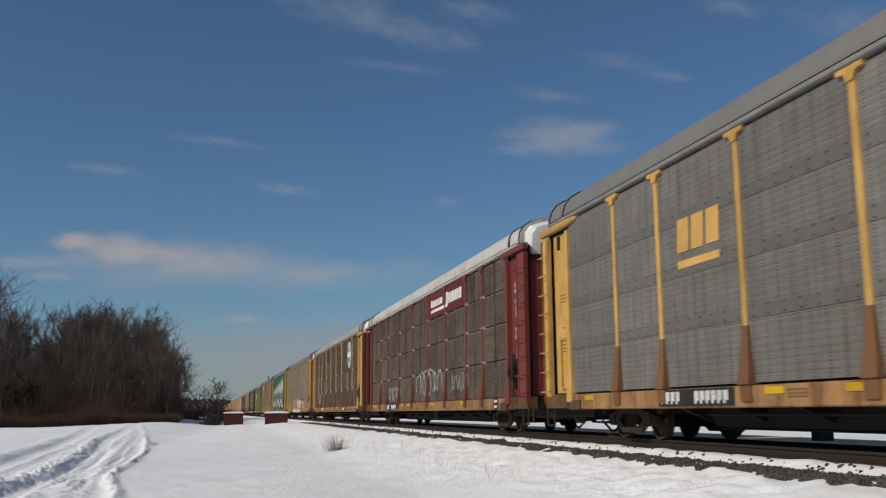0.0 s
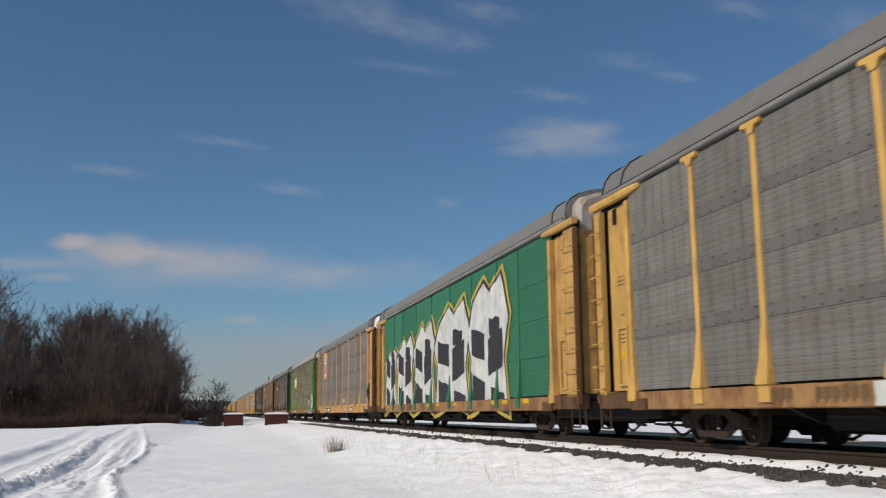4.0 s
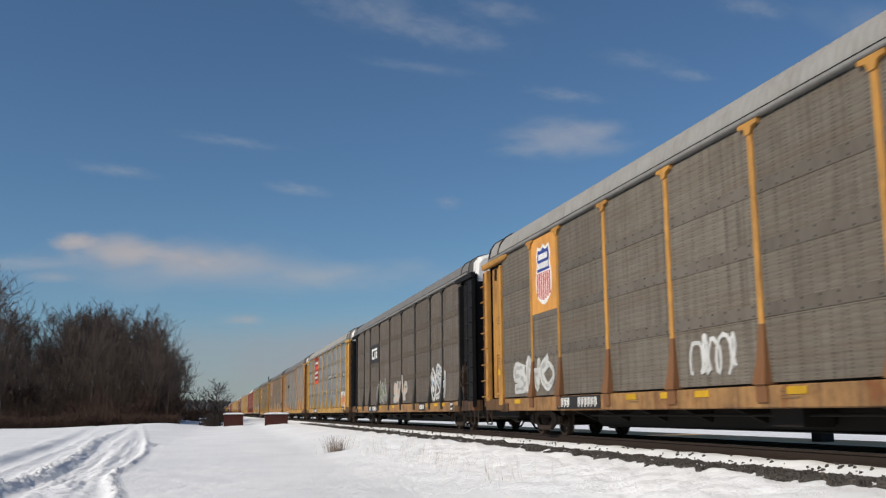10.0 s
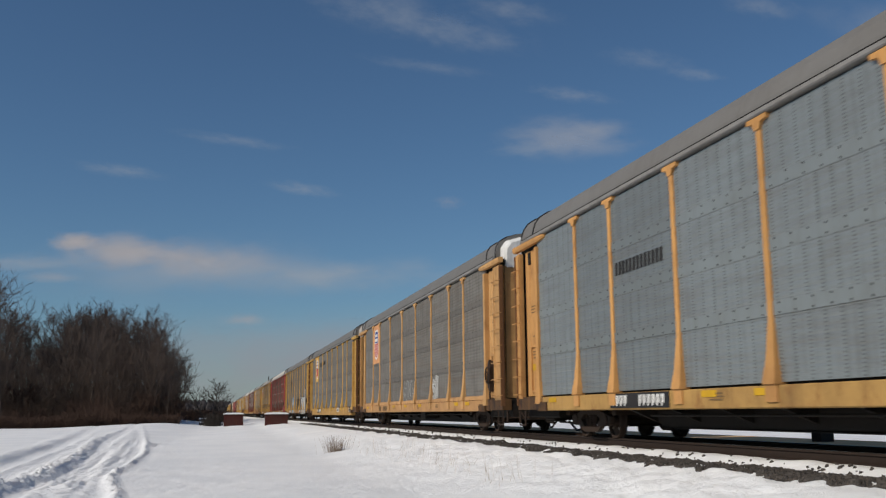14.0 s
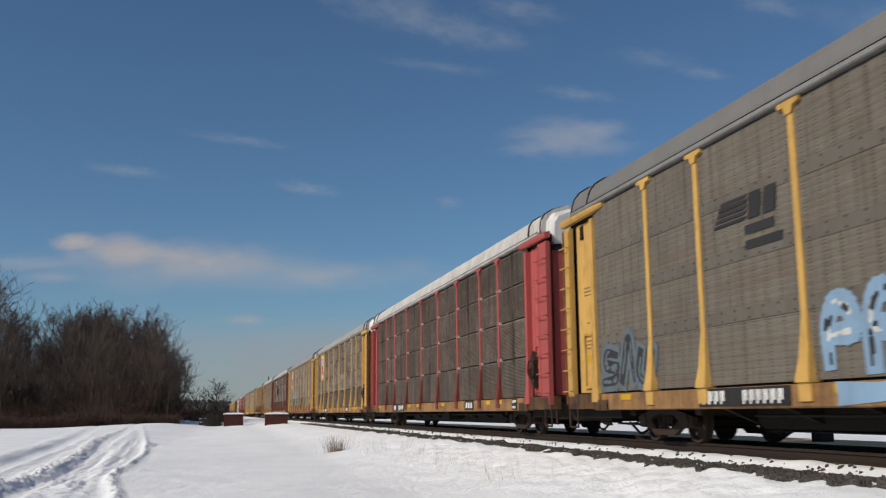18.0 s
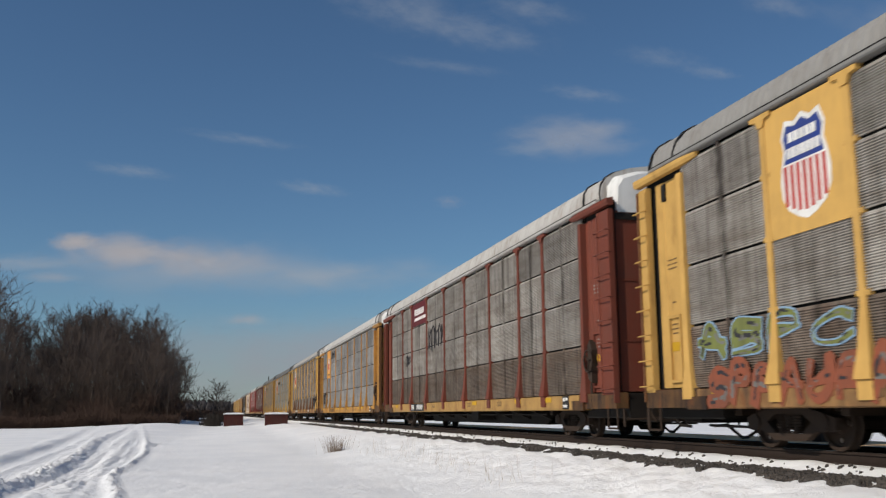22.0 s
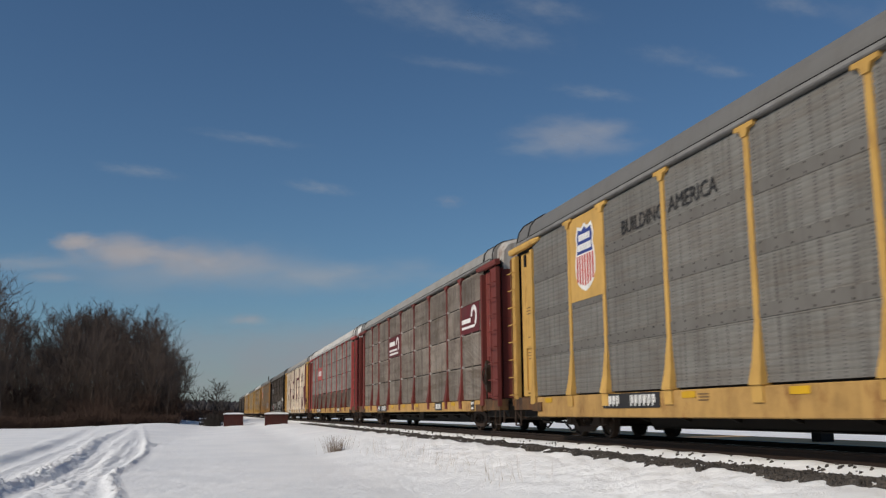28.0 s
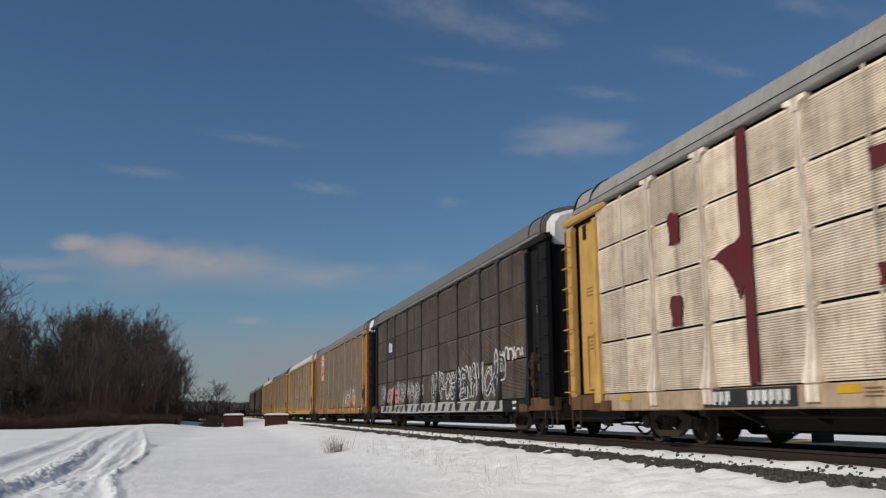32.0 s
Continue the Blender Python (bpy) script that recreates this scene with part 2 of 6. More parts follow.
# ---- mesh building ----
class Shape:
    """Collects vertices and faces for one mesh; slot picks the material slot of the faces that follow."""

    def __init__(self):
        self.v, self.f, self.s, self.slot = [], [], [], 0

    def add(self, verts, faces):
        n = len(self.v)
        self.v += [tuple(p) for p in verts]
        self.f += [tuple(i + n for i in f) for f in faces]
        self.s += [self.slot] * len(faces)
        return self

    def box(self, x0, x1, y0, y1, z0, z1):
        return self.prism([(x0, z0), (x1, z0), (x1, z1), (x0, z1)], y0, y1)

    def slab(self, x0, x1, y0, y1, z0, z1, c=0.012):
        """A bar along y with chamfered long edges."""
        return self.prism([(x0 + c, z0), (x1 - c, z0), (x1, z0 + c), (x1, z1 - c), (x1 - c, z1), (x0 + c, z1), (x0, z1 - c), (x0, z0 + c)], y0, y1)

    def prism(self, prof, a, b, axis="y"):
        """A closed profile drawn out along an axis. Profile pairs: y: (x, z); z: (x, y); x: (y, z)."""
        put = {"y": lambda p, t: (p[0], t, p[1]), "z": lambda p, t: (p[0], p[1], t), "x": lambda p, t: (t, p[0], p[1])}[axis]
        n = len(prof)
        verts = [put(p, a) for p in prof] + [put(p, b) for p in prof]
        faces = [(i, (i + 1) % n, n + (i + 1) % n, n + i) for i in range(n)] + [tuple(range(n))[::-1], tuple(range(n, 2 * n))]
        return self.add(verts, faces)

    def rod(self, p, q, r, n=6, r2=None):
        p, q = Vector(p), Vector(q)
        d = (q - p).normalized()
        a = d.orthogonal().normalized()
        b = d.cross(a)
        r2 = r if r2 is None else r2
        verts = [c + (a * math.cos(6.2832 * i / n) + b * math.sin(6.2832 * i / n)) * rr for c, rr in ((p, r), (q, r2)) for i in range(n)]
        return self.add(verts, [(i, (i + 1) % n, n + (i + 1) % n, n + i) for i in range(n)] + [tuple(range(n))[::-1], tuple(range(n, 2 * n))])

    def lathe(self, prof, n=24, axis="x"):
        """Profile of (along, radius) turned about the x axis."""
        k = len(prof)
        verts = [(a, r * math.cos(6.2832 * i / n), r * math.sin(6.2832 * i / n)) for i in range(n) for a, r in prof]
        faces = [(i * k + j, i * k + j + 1, ((i + 1) % n) * k + j + 1, ((i + 1) % n) * k + j) for i in range(n) for j in range(k - 1)]
        return self.add(verts, faces)

    def mesh(self, name, slots=1, smooth=False):
        me = bpy.data.meshes.new(name)
        me.from_pydata(self.v, [], self.f)
        for _ in range(slots):
            me.materials.append(None)
        if slots > 1:
            me.polygons.foreach_set("material_index", self.s)
        if smooth:
            me.polygons.foreach_set("use_smooth", [True] * len(self.f))
        bm = bmesh.new()
        bm.from_mesh(me)
        bmesh.ops.recalc_face_normals(bm, faces=bm.faces)
        bm.to_mesh(me)
        bm.free()
        return me


MESHES = {}


def cached(key, build):
    if key not in MESHES:
        MESHES[key] = build()
    return MESHES[key]


def part(name, me, mats, parent=None, at=(0, 0, 0), label="", turn=None):
    ob = new(name, me)
    for slot, mt in zip(ob.material_slots, mats if isinstance(mats, (list, tuple)) else [mats]):
        slot.link, slot.material = "OBJECT", mt
    ob.parent = parent
    ob.matrix_basis = Matrix.Translation(at) @ (turn or Matrix())
    if label:
        ob["label"] = label
    return ob


def thing(name, label, category, group="", kind="", at=(0, 0, 0)):
    ob = new(name)
    ob.empty_display_size = 0.3
    ob.matrix_basis = Matrix.Translation(at)
    return tagged(ob, label, category, group, kind)


def smoothstep(a, b, t):
    t = min(1.0, max(0.0, (t - a) / (b - a)))
    return t * t * (3 - 2 * t)


def lerp_table(x, xs, ys):
    return float(np.interp(x, xs, ys))


# ---- ground ----
RUTS = [  # wheel ruts in the snow: points of plan, half width, depth, bank on the west, bank on the east
    ([(-3.5, 14), (-3.75, 20), (-3.72, 23), (-3.45, 25.2), (-3.6, 29.4), (-4.25, 39.5), (-5.2, 51), (-5.7, 63), (-6.2, 81), (-8, 110)], 0.34, 0.11, 0.125, 0.02),
    ([(-6.0, 26), (-6.25, 33), (-6.55, 39.5), (-7.0, 49.5), (-8.4, 71), (-9.4, 83), (-12, 115)], 0.42, 0.14, 0.10, 0.02),
    ([(-2.6, 14), (-3.0, 20), (-3.4, 31), (-3.75, 38.5), (-4.4, 50)], 0.20, 0.045, 0.03, 0.02),
    ([(-1.9, 14), (-2.1, 19), (-2.75, 25.4), (-2.8, 30), (-3.0, 41), (-4.2, 60), (-6.2, 86)], 0.24, 0.05, 0.02, 0.085),
    ([(-2.2, 14), (-2.55, 19.6), (-2.95, 24.4), (-3.2, 35), (-4.1, 55)], 0.15, 0.035, 0.02, 0.015),
    ([(-4.7, 18), (-5.1, 28), (-5.6, 38), (-6.6, 55), (-8, 75)], 0.22, 0.03, 0.02, 0.02),
]


def ground_z(x, y, fine=True):
    z = -0.9 + 0.62 * smoothstep(3.2, 7.7, x) - 0.05 * smoothstep(8.6, 9.2, x) - 0.45 * smoothstep(12.2, 15.5, x)
    z += (0.11 + 0.03 * noise.noise((x, y * 1.6, 4))) * smoothstep(8.0, 8.4, x) * (1 - smoothstep(8.76, 8.95, x))
    far = smoothstep(20, 90, y)
    z += far * ((0.34 * smoothstep(-4, 3.5, x) + 0.30 * (1 - smoothstep(-5, -1, x))) * (1 - smoothstep(4.5, 7.7, x)))
    z += 0.36 * smoothstep(58, 100, y) * smoothstep(-17, -5, x) * (1 - smoothstep(-3, 1.0, x))
    if x < 8.0 or x > 11.5:
        z += 0.05 * noise.noise((x * 0.16, y * 0.10, 3.1)) * (1 if x < 7 else 0.4)
        if fine and -30 < x < 9 and 5 < y < 170:
            z += 0.018 * noise.noise((x * 1.1, y * 0.8, 9.0)) + 0.010 * noise.noise((x * 3.1, y * 2.3, 5.0))
            if x > 4.0:
                near = smoothstep(4.0, 6.4, x) * (1 - smoothstep(30, 60, y))
                z += near * (0.09 * (0.2 - abs(noise.noise((x * 2.2, y * 1.8, 2.0)))) + 0.05 * noise.noise((x * 3.4, y * 2.8, 6)) + 0.03 * noise.noise((x * 0.9, y * 0.7, 8)))
    if fine and -18 < x < 0 and y < 145:
        mid = lerp_table(y, [12, 18, 27, 52, 90, 130], [-3.0, -3.2, -3.9, -5.6, -8.6, -12])
        zone = math.exp(-((x - mid) / (1.3 + 0.014 * max(y, 0))) ** 2)
        z += zone * (0.03 * noise.noise((x * 1.5, y * 0.4, 12)) + 0.03 * (0.25 - abs(noise.noise((x * 2.2, y * 0.7, 1)))) + 0.030 * noise.noise((x * 6.0, y * 3.2, 4)) + 0.026 * noise.noise((x * 13, y * 7, 6)))
        clod = math.hypot(x + 2.95, (y - 49) * 0.16)
        z += 0.10 * math.exp(-(clod / 0.34) ** 2) - 0.05 * math.exp(-(math.hypot(x + 2.55, (y - 48) * 0.16) / 0.26) ** 2)
    if fine and x < 1.5 and y < 145:
        for pts, w, d, west, east in RUTS:
            if pts[0][1] <= y <= pts[-1][1]:
                c = lerp_table(y, [p[1] for p in pts], [p[0] for p in pts]) + 0.10 * noise.noise((y * 0.16, w * 40, 0)) + 0.04 * noise.noise((y * 0.8, w * 30, 5))
                u = (x - c) / w
                if abs(u) < 4:
                    fade = 1 - 0.75 * smoothstep(35, 85, y)
                    d *= fade * (0.85 + 0.35 * noise.noise((y * 0.22, w * 70, 2)))
                    crumb = max(0.15, 0.9 + 0.5 * noise.noise((x * 1.6, y * 0.5, 7)) + 0.7 * noise.noise((x * 6.0, y * 3.0, 3)) + 0.9 * noise.noise((x * 13, y * 6, 9)))
                    z += -d * math.exp(-u ** 4 * 1.1)
                    z += fade * crumb * (west * math.exp(-((u + 1.9) / 0.75) ** 2) + east * math.exp(-((u - 1.7) / 0.55) ** 2))
    return z


def steps(a, b, d):
    return list(np.arange(a, b, d))


def build_ground():
    xs = [-2600, -1500, -800, -400, -200, -110, -70, -50, -38] + steps(-32, -14, 1.2) + steps(-14, -10, 0.3) + steps(-10, -6.6, 0.1) + steps(-6.6, -1.0, 0.045) + steps(-1.0, -0.5, 0.1) + steps(-0.5, 4.2, 0.16) + steps(4.2, 8.6, 0.10) + [8.7, 9.45, 10.2, 10.8, 11.2, 11.6, 12, 12.6, 13.2, 14, 16, 20, 28, 40, 70, 130, 260, 600, 1300, 2600]
    ys = [-2200, -900, -300, -100, -40, -15, -5, 2, 6, 8, 9] + steps(10, 30, 0.12) + steps(30, 60, 0.45) + steps(60, 150, 1.3) + [150, 160, 172, 190, 220, 260, 330, 450, 700, 1100, 1700, 2600, 4200]
    nx, ny = len(xs), len(ys)
    verts = [(x, y, ground_z(x, y)) for y in ys for x in xs]
    faces = [(j * nx + i, j * nx + i + 1, (j + 1) * nx + i + 1, (j + 1) * nx + i) for j in range(ny - 1) for i in range(nx - 1)]
    sh = Shape().add(verts, faces)
    me = sh.mesh("ground", 1, True)
    return tagged(part("ground", me, SNOW), "snow-covered field with wheel ruts and a snowy track shoulder", "ground", kind="structure")


build_ground()


# ---- track ----
def build_track():
    track = thing("railway_track", "straight railway track of rusty brown rails in snow", "railway track", kind="structure", at=(XC, 0, 0))
    prof = [(-0.075, -0.175), (0.075, -0.175), (0.075, -0.155), (0.012, -0.135), (0.010, -0.05), (0.036, -0.035), (0.036, -0.006), (0.026, 0), (-0.026, 0), (-0.036, -0.006), (-0.036, -0.035), (-0.010, -0.05), (-0.012, -0.135), (-0.075, -0.155)]
    for x in (-0.7525, 0.7525):
        sh = Shape().prism(prof, -900, 1500)
        sh.slot = 1
        sh.add([(-0.024, -900, 0.0012), (0.024, -900, 0.0012), (0.024, 1500, 0.0012), (-0.024, 1500, 0.0012)], [(0, 1, 2, 3)])
        part("rail", sh.mesh("rail", 2), [M["rail"], M["railtop"]], track, (x, 0, 0))
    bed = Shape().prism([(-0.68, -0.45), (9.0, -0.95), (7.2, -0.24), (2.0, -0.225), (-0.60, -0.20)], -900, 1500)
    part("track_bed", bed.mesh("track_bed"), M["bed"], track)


build_track()


def build_ballast():
    rng = random.Random(4)
    sh = Shape()
    n = 0
    while n < 36000:
        y = 8.5 + 75 * rng.random() ** 1.7
        x = rng.uniform(6.6, 8.45)
        edge = 7.26 + 0.28 * noise.noise((y * 0.9, 0, 1)) + 0.22 * noise.noise((y * 2.9, 4, 1))
        strip = 8.05 + 0.12 * noise.noise((y * 1.3, 8, 2))
        if x < edge or (x > strip and rng.random() < 0.985) or noise.noise((x * 2.2, y * 1.5, 6)) + 0.5 * noise.noise((x * 7, y * 5, 3)) + rng.gauss(0, 0.10) > 0.17 + 0.12 * smoothstep(50, 15, y):
            continue
        n += 1
        r = rng.uniform(0.010, 0.028) * (1 + 0.5 * smoothstep(25, 60, y))
        z = ground_z(x, y) + r * 0.15
        q = Euler([rng.random() * 6 for _ in range(3)]).to_matrix()
        pts = [q @ Vector((sx * r * rng.uniform(0.6, 1.2), sy * r * rng.uniform(0.6, 1.2), sz * r * rng.uniform(0.5, 0.9))) + Vector((x, y, z)) for sx in (-1, 1) for sy in (-1, 1) for sz in (-1, 1)]
        sh.add(pts, [(0, 1, 3, 2), (4, 6, 7, 5), (0, 4, 5, 1), (2, 3, 7, 6), (0, 2, 6, 4), (1, 5, 7, 3)])
    me = bpy.data.meshes.new("ballast")
    me.from_pydata(sh.v, [], sh.f)
    me.materials.append(None)
    tagged(part("ballast", me, M["stone"]), "dark crushed-stone ballast showing through the snow", "ballast", kind="stuff")


build_ballast()


# ---- the railcars ----
POSTS = [9.22, 7.22, 4.36, 1.45, -1.45, -4.36, -7.22, -9.22]
PANEL_END, BODY_END = 11.88, 13.62
SILL_TOP, EAVE = 0.97, 4.97
ROWS = [0.975, 2.05, 3.10, 4.05, 4.965]
BAYS = [(a, b) for a, b in zip([PANEL_END] + POSTS, POSTS + [-PANEL_END])]


def ribbed_panel(w, h, pitch=0.038, depth=0.019):
    """Corrugated sheet with lengthwise ribs; outer face towards -x; origin at its lower middle."""
    n = max(4, round((h - 0.05) / pitch))
    p = (h - 0.05) / n
    out = [(0, 0.0), (0, 0.025)]
    for i in range(n):
        z = 0.025 + i * p
        out += [(0, z + 0.06 * p), (-depth, z + 0.30 * p), (-depth, z + 0.56 * p), (0, z + 0.80 * p)]
    out += [(0, h)]
    sh = Shape().prism(out + [(0.03, h), (0.03, 0)], -w / 2, w / 2)
    if pitch < 0.1 and w > 2:
        sh.box(-0.034, 0.0, -0.024, 0.024, h - 0.07, h + 0.05)
    return sh.mesh("ribbed_panel")


def smooth_sheet(w, h, rib=0.1, depth=0.007):
    """Tall shallow-ribbed sheet with flat bolted bands."""
    bands = [0.98, 1.93, 2.86]
    out = [(0, 0), (-0.012, 0.0), (-0.012, 0.10), (0, 0.11)]
    z = 0.12
    while z < h - 0.1:
        hit = [b for b in bands if b - 0.02 < z < b + 0.2]
        if hit:
            out += [(-0.012, hit[0] - 0.012), (-0.012, hit[0] + 0.2)]
            z = hit[0] + 0.22
        else:
            nxt = min([b - 0.02 for b in bands if b > z] + [h - 0.03])
            p = min(rib, nxt - z + 0.001)
            if p > 0.03:
                out += [(0, z), (-depth, z + 0.3 * p), (-depth, z + 0.65 * p), (0, z + 0.95 * p)]
            z += p + 0.001
    out += [(0, h), (0.03, h), (0.03, 0)]
    sh = Shape().prism(out, -w / 2, w / 2)
    sh.slot = 1
    k = max(2, round(w / 0.42))
    for b in bands:
        sh.slot = 2
        sh.box(-0.0155, -0.002, -w / 2 + 0.004, w / 2 - 0.004, b - 0.006, b + 0.196)
        sh.slot = 1
        for zz in (b + 0.025, b + 0.165):
            for i in range(k):
                y = -w / 2 + (i + 0.5) * w / k
                sh.box(-0.02, 0, y - 0.016, y + 0.016, zz - 0.014, zz + 0.014)
    return sh.mesh("sheet", 3)


def post_mesh(head, lugs, top=EAVE + 0.02, bottom=SILL_TOP):
    """Side post with a T head under the eave and a foot that spreads on to the side sill."""
    sh = Shape()
    w = 0.067
    sh.prism([(-1.512, -w + 0.01), (-1.502, -w), (-1.40, -w), (-1.40, w), (-1.502, w), (-1.512, w - 0.01)], 1.84, top - 0.08, "z")
    sh.slot = 2
    rings = ((bottom - 0.27, 2.25, -1.572), (bottom - 0.02, 2.25, -1.576), (bottom - 0.01, 2.45, -1.612), (bottom + 0.06, 2.40, -1.604), (bottom + 0.34, 1.75, -1.556), (1.86, 1.0, -1.512))
    sh.add([(x, y * k, z) for z, k, xo in rings for x, y in ((xo, -w), (-1.40, -w), (-1.40, w), (xo, w))],
           [(a * 4 + i, a * 4 + (i + 1) % 4, a * 4 + 4 + (i + 1) % 4, a * 4 + 4 + i) for a in range(5) for i in range(4)] + [(3, 2, 1, 0), (20, 21, 22, 23)])
    sh.slot = 0
    if head:
        sh.prism([(-0.069, top - 0.20), (0.069, top - 0.20), (0.12, top - 0.085), (0.27, top - 0.065), (0.27, top), (-0.27, top), (-0.27, top - 0.065), (-0.12, top - 0.085)], -1.535, -1.42, "x")
    sh.slot = 1
    if lugs:
        for z in ROWS[1:4]:
            for y in (-0.13, 0.13):
                sh.slab(-1.500, -1.42, y * 0.8 - 0.03, y * 0.8 + 0.03, z - 0.05, z + 0.03)
    return sh.mesh("post", 3)


def roof_mesh(length, ribbed, crown=5.87):
    """Arched roof sheet; the ribs run across the car."""
    prof = [(-1.50, 5.03), (-1.49, 5.20), (-1.44, 5.40), (-1.33, 5.56), (-1.12, 5.69), (-0.80, 5.79), (-0.40, 5.85), (0, 5.87)]
    prof = [(x, 5.03 + (z - 5.03) * (crown - 5.03) / 0.84) for x, z in prof]
    prof += [(-x, z) for x, z in prof[-2::-1]]
    sh = Shape()
    rng = np.arange(-length / 2, length / 2 + 0.001, 0.0524 if ribbed else 0.262)
    k = len(prof)
    verts, faces = [], []
    for j, y in enumerate(rng):
        o = -0.028 if ribbed and j % 4 > 1 and 0 < j < len(rng) - 1 else 0.0
        for x, z in prof:
            n = Vector((x, 0, (z - 4.6) * 1.2)).normalized()
            verts.append((x + n.x * o, y, z + n.z * o))
    for j in range(len(rng) - 1):
        faces += [(j * k + i, j * k + i + 1, (j + 1) * k + i + 1, (j + 1) * k + i) for i in range(k - 1)]
    sh.add(verts, faces)
    for y in (rng[0], rng[-1]):
        sh.add([(x, y, z) for x, z in prof] + [(1.46, y, 5.0), (-1.46, y, 5.0)], [tuple(range(k + 2))])
    return sh.mesh("roof")


ROOF_PROF = [(-1.51, 5.0), (-1.505, 5.20), (-1.455, 5.41), (-1.345, 5.575), (-1.13, 5.71), (-0.80, 5.81), (0, 5.89), (0.80, 5.81), (1.13, 5.71), (1.345, 5.575), (1.455, 5.41), (1.505, 5.20), (1.51, 5.0)]


def roof_seal_mesh(y, k):
    """A bent round bar across the roof."""
    pts = [Vector((x * 0.994, y - 0.25 * (z - 5), 5 + (z - 5) * k * 0.985)) for x, z in ROOF_PROF]
    verts, n = [], 6
    for i, p in enumerate(pts):
        d = (pts[min(i + 1, len(pts) - 1)] - pts[max(i - 1, 0)]).normalized()
        side = d.cross(Vector((0, 1, 0))).normalized()
        up = side.cross(d)
        verts += [p + (side * math.cos(6.2832 * j / n) + up * math.sin(6.2832 * j / n)) * 0.024 for j in range(n)]
    faces = [(i * n + j, i * n + (j + 1) % n, (i + 1) * n + (j + 1) % n, (i + 1) * n + j) for i in range(len(pts) - 1) for j in range(n)]
    return Shape().add(verts, faces).mesh("roof_seal")


def hood_mesh():
    """White end hood, a little lower than the roof, with a rounded brow."""
    prof = [(-1.355, 4.72), (-1.36, 5.02), (-1.34, 5.36), (-1.2, 5.55), (-0.8, 5.67), (0, 5.72), (0.8, 5.67), (1.2, 5.55), (1.34, 5.36), (1.36, 5.02), (1.355, 4.72)]
    k = len(prof)
    sh = Shape()
    ys = [(12.6, 1.0, 0.0), (13.2, 1.0, 0.0), (13.40, 0.985, -0.03), (13.50, 0.94, -0.10)]
    verts = [(x * s, y, z + dz if z > 4.8 else z) for y, s, dz in ys for x, z in prof]
    faces = [(j * k + i, j * k + i + 1, (j + 1) * k + i + 1, (j + 1) * k + i) for j in range(3) for i in range(k - 1)]
    faces += [tuple(range(3 * k, 4 * k)), tuple(range(k))]
    return sh.add(verts, faces).mesh("hood")


def end_door_mesh():
    """Folding end doors: four tall leaves with ribs and a small inset hatch."""
    sh = Shape()
    y = BODY_END - 0.14
    for a, b in ((-1.42, -0.72), (-0.70, -0.02), (0.02, 0.70), (0.72, 1.42)):
        sh.prism([(a, y - 0.10), (b, y - 0.10), (b, y - 0.05), (b - 0.05, y), (a + 0.05, y), (a, y - 0.05)], 0.98, 4.76, "z")
    sh.box(-1.42, 1.42, y - 0.12, y - 0.08, 0.98, 4.76)
    for z in (1.12, 2.10, 2.62, 2.70):
        sh.box(-1.30, -0.80, y - 0.01, y + 0.02, z, z + 0.025)
    return sh.mesh("end_door")


def corner_mesh(slot):
    """The recessed corner sheet beside the end door, with its pressed folds; some ends leave a slot beside the ladder plate."""
    a, b = PANEL_END + 0.02, BODY_END - (0.62 if slot else 0.90)
    prof = [(-1.395, a), (-1.395, a + 0.22), (-1.425, a + 0.25), (-1.425, a + 0.31), (-1.395, a + 0.34), (-1.395, b - 0.30), (-1.418, b - 0.27), (-1.418, b), (-1.366, b), (-1.366, a)]
    if not slot:
        prof[-3:] = [(-1.395, b - 0.24), (-1.395, b + 0.20), (-1.366, b + 0.20), (-1.366, a)]
    return Shape().prism(prof, 0.99, 4.78, "z").mesh("corner_panel")


def ladder_plate_mesh(w):
    """Upright plate that carries the ladder, with a folded lip."""
    y = BODY_END
    sh = Shape().prism([(-1.53, y - w), (-1.545, y - w + 0.02), (-1.545, y - w + 0.07), (-1.53, y - w + 0.09), (-1.525, y - 0.088), (-1.43, y - 0.088), (-1.43, y - w)], 0.92, 4.78, "z")
    return sh.mesh("ladder_plate")


def corner_post_mesh():
    sh = Shape()
    y = PANEL_END
    prof = [(-1.545, y - 0.07), (-1.535, y - 0.08), (-1.38, y - 0.08), (-1.38, y + 0.07), (-1.535, y + 0.07), (-1.545, y + 0.06)]
    ring = lambda k, z: [(x - 0.03 * k, y + (v - y) * (1 + 1.3 * k), z) for x, v in prof]
    verts = ring(1.05, 0.78) + ring(1, 0.97) + ring(0.62, 1.10) + ring(0.25, 1.38) + ring(0, 1.85) + ring(0, 4.75)
    n = len(prof)
    sh.add(verts, [(j * n + i, j * n + (i + 1) % n, (j + 1) * n + (i + 1) % n, (j + 1) * n + i) for j in range(5) for i in range(n)] + [tuple(range(n))[::-1], tuple(range(5 * n, 6 * n))])
    return sh.mesh("corner_post")


def end_post_mesh():
    y = BODY_END
    return Shape().prism([(-1.56, y - 0.07), (-1.555, y - 0.085), (-1.43, y - 0.085), (-1.43, y - 0.05), (-1.45, y - 0.045), (-1.555, y - 0.045), (-1.56, y - 0.05)], 0.75, 4.75, "z").mesh("end_post")


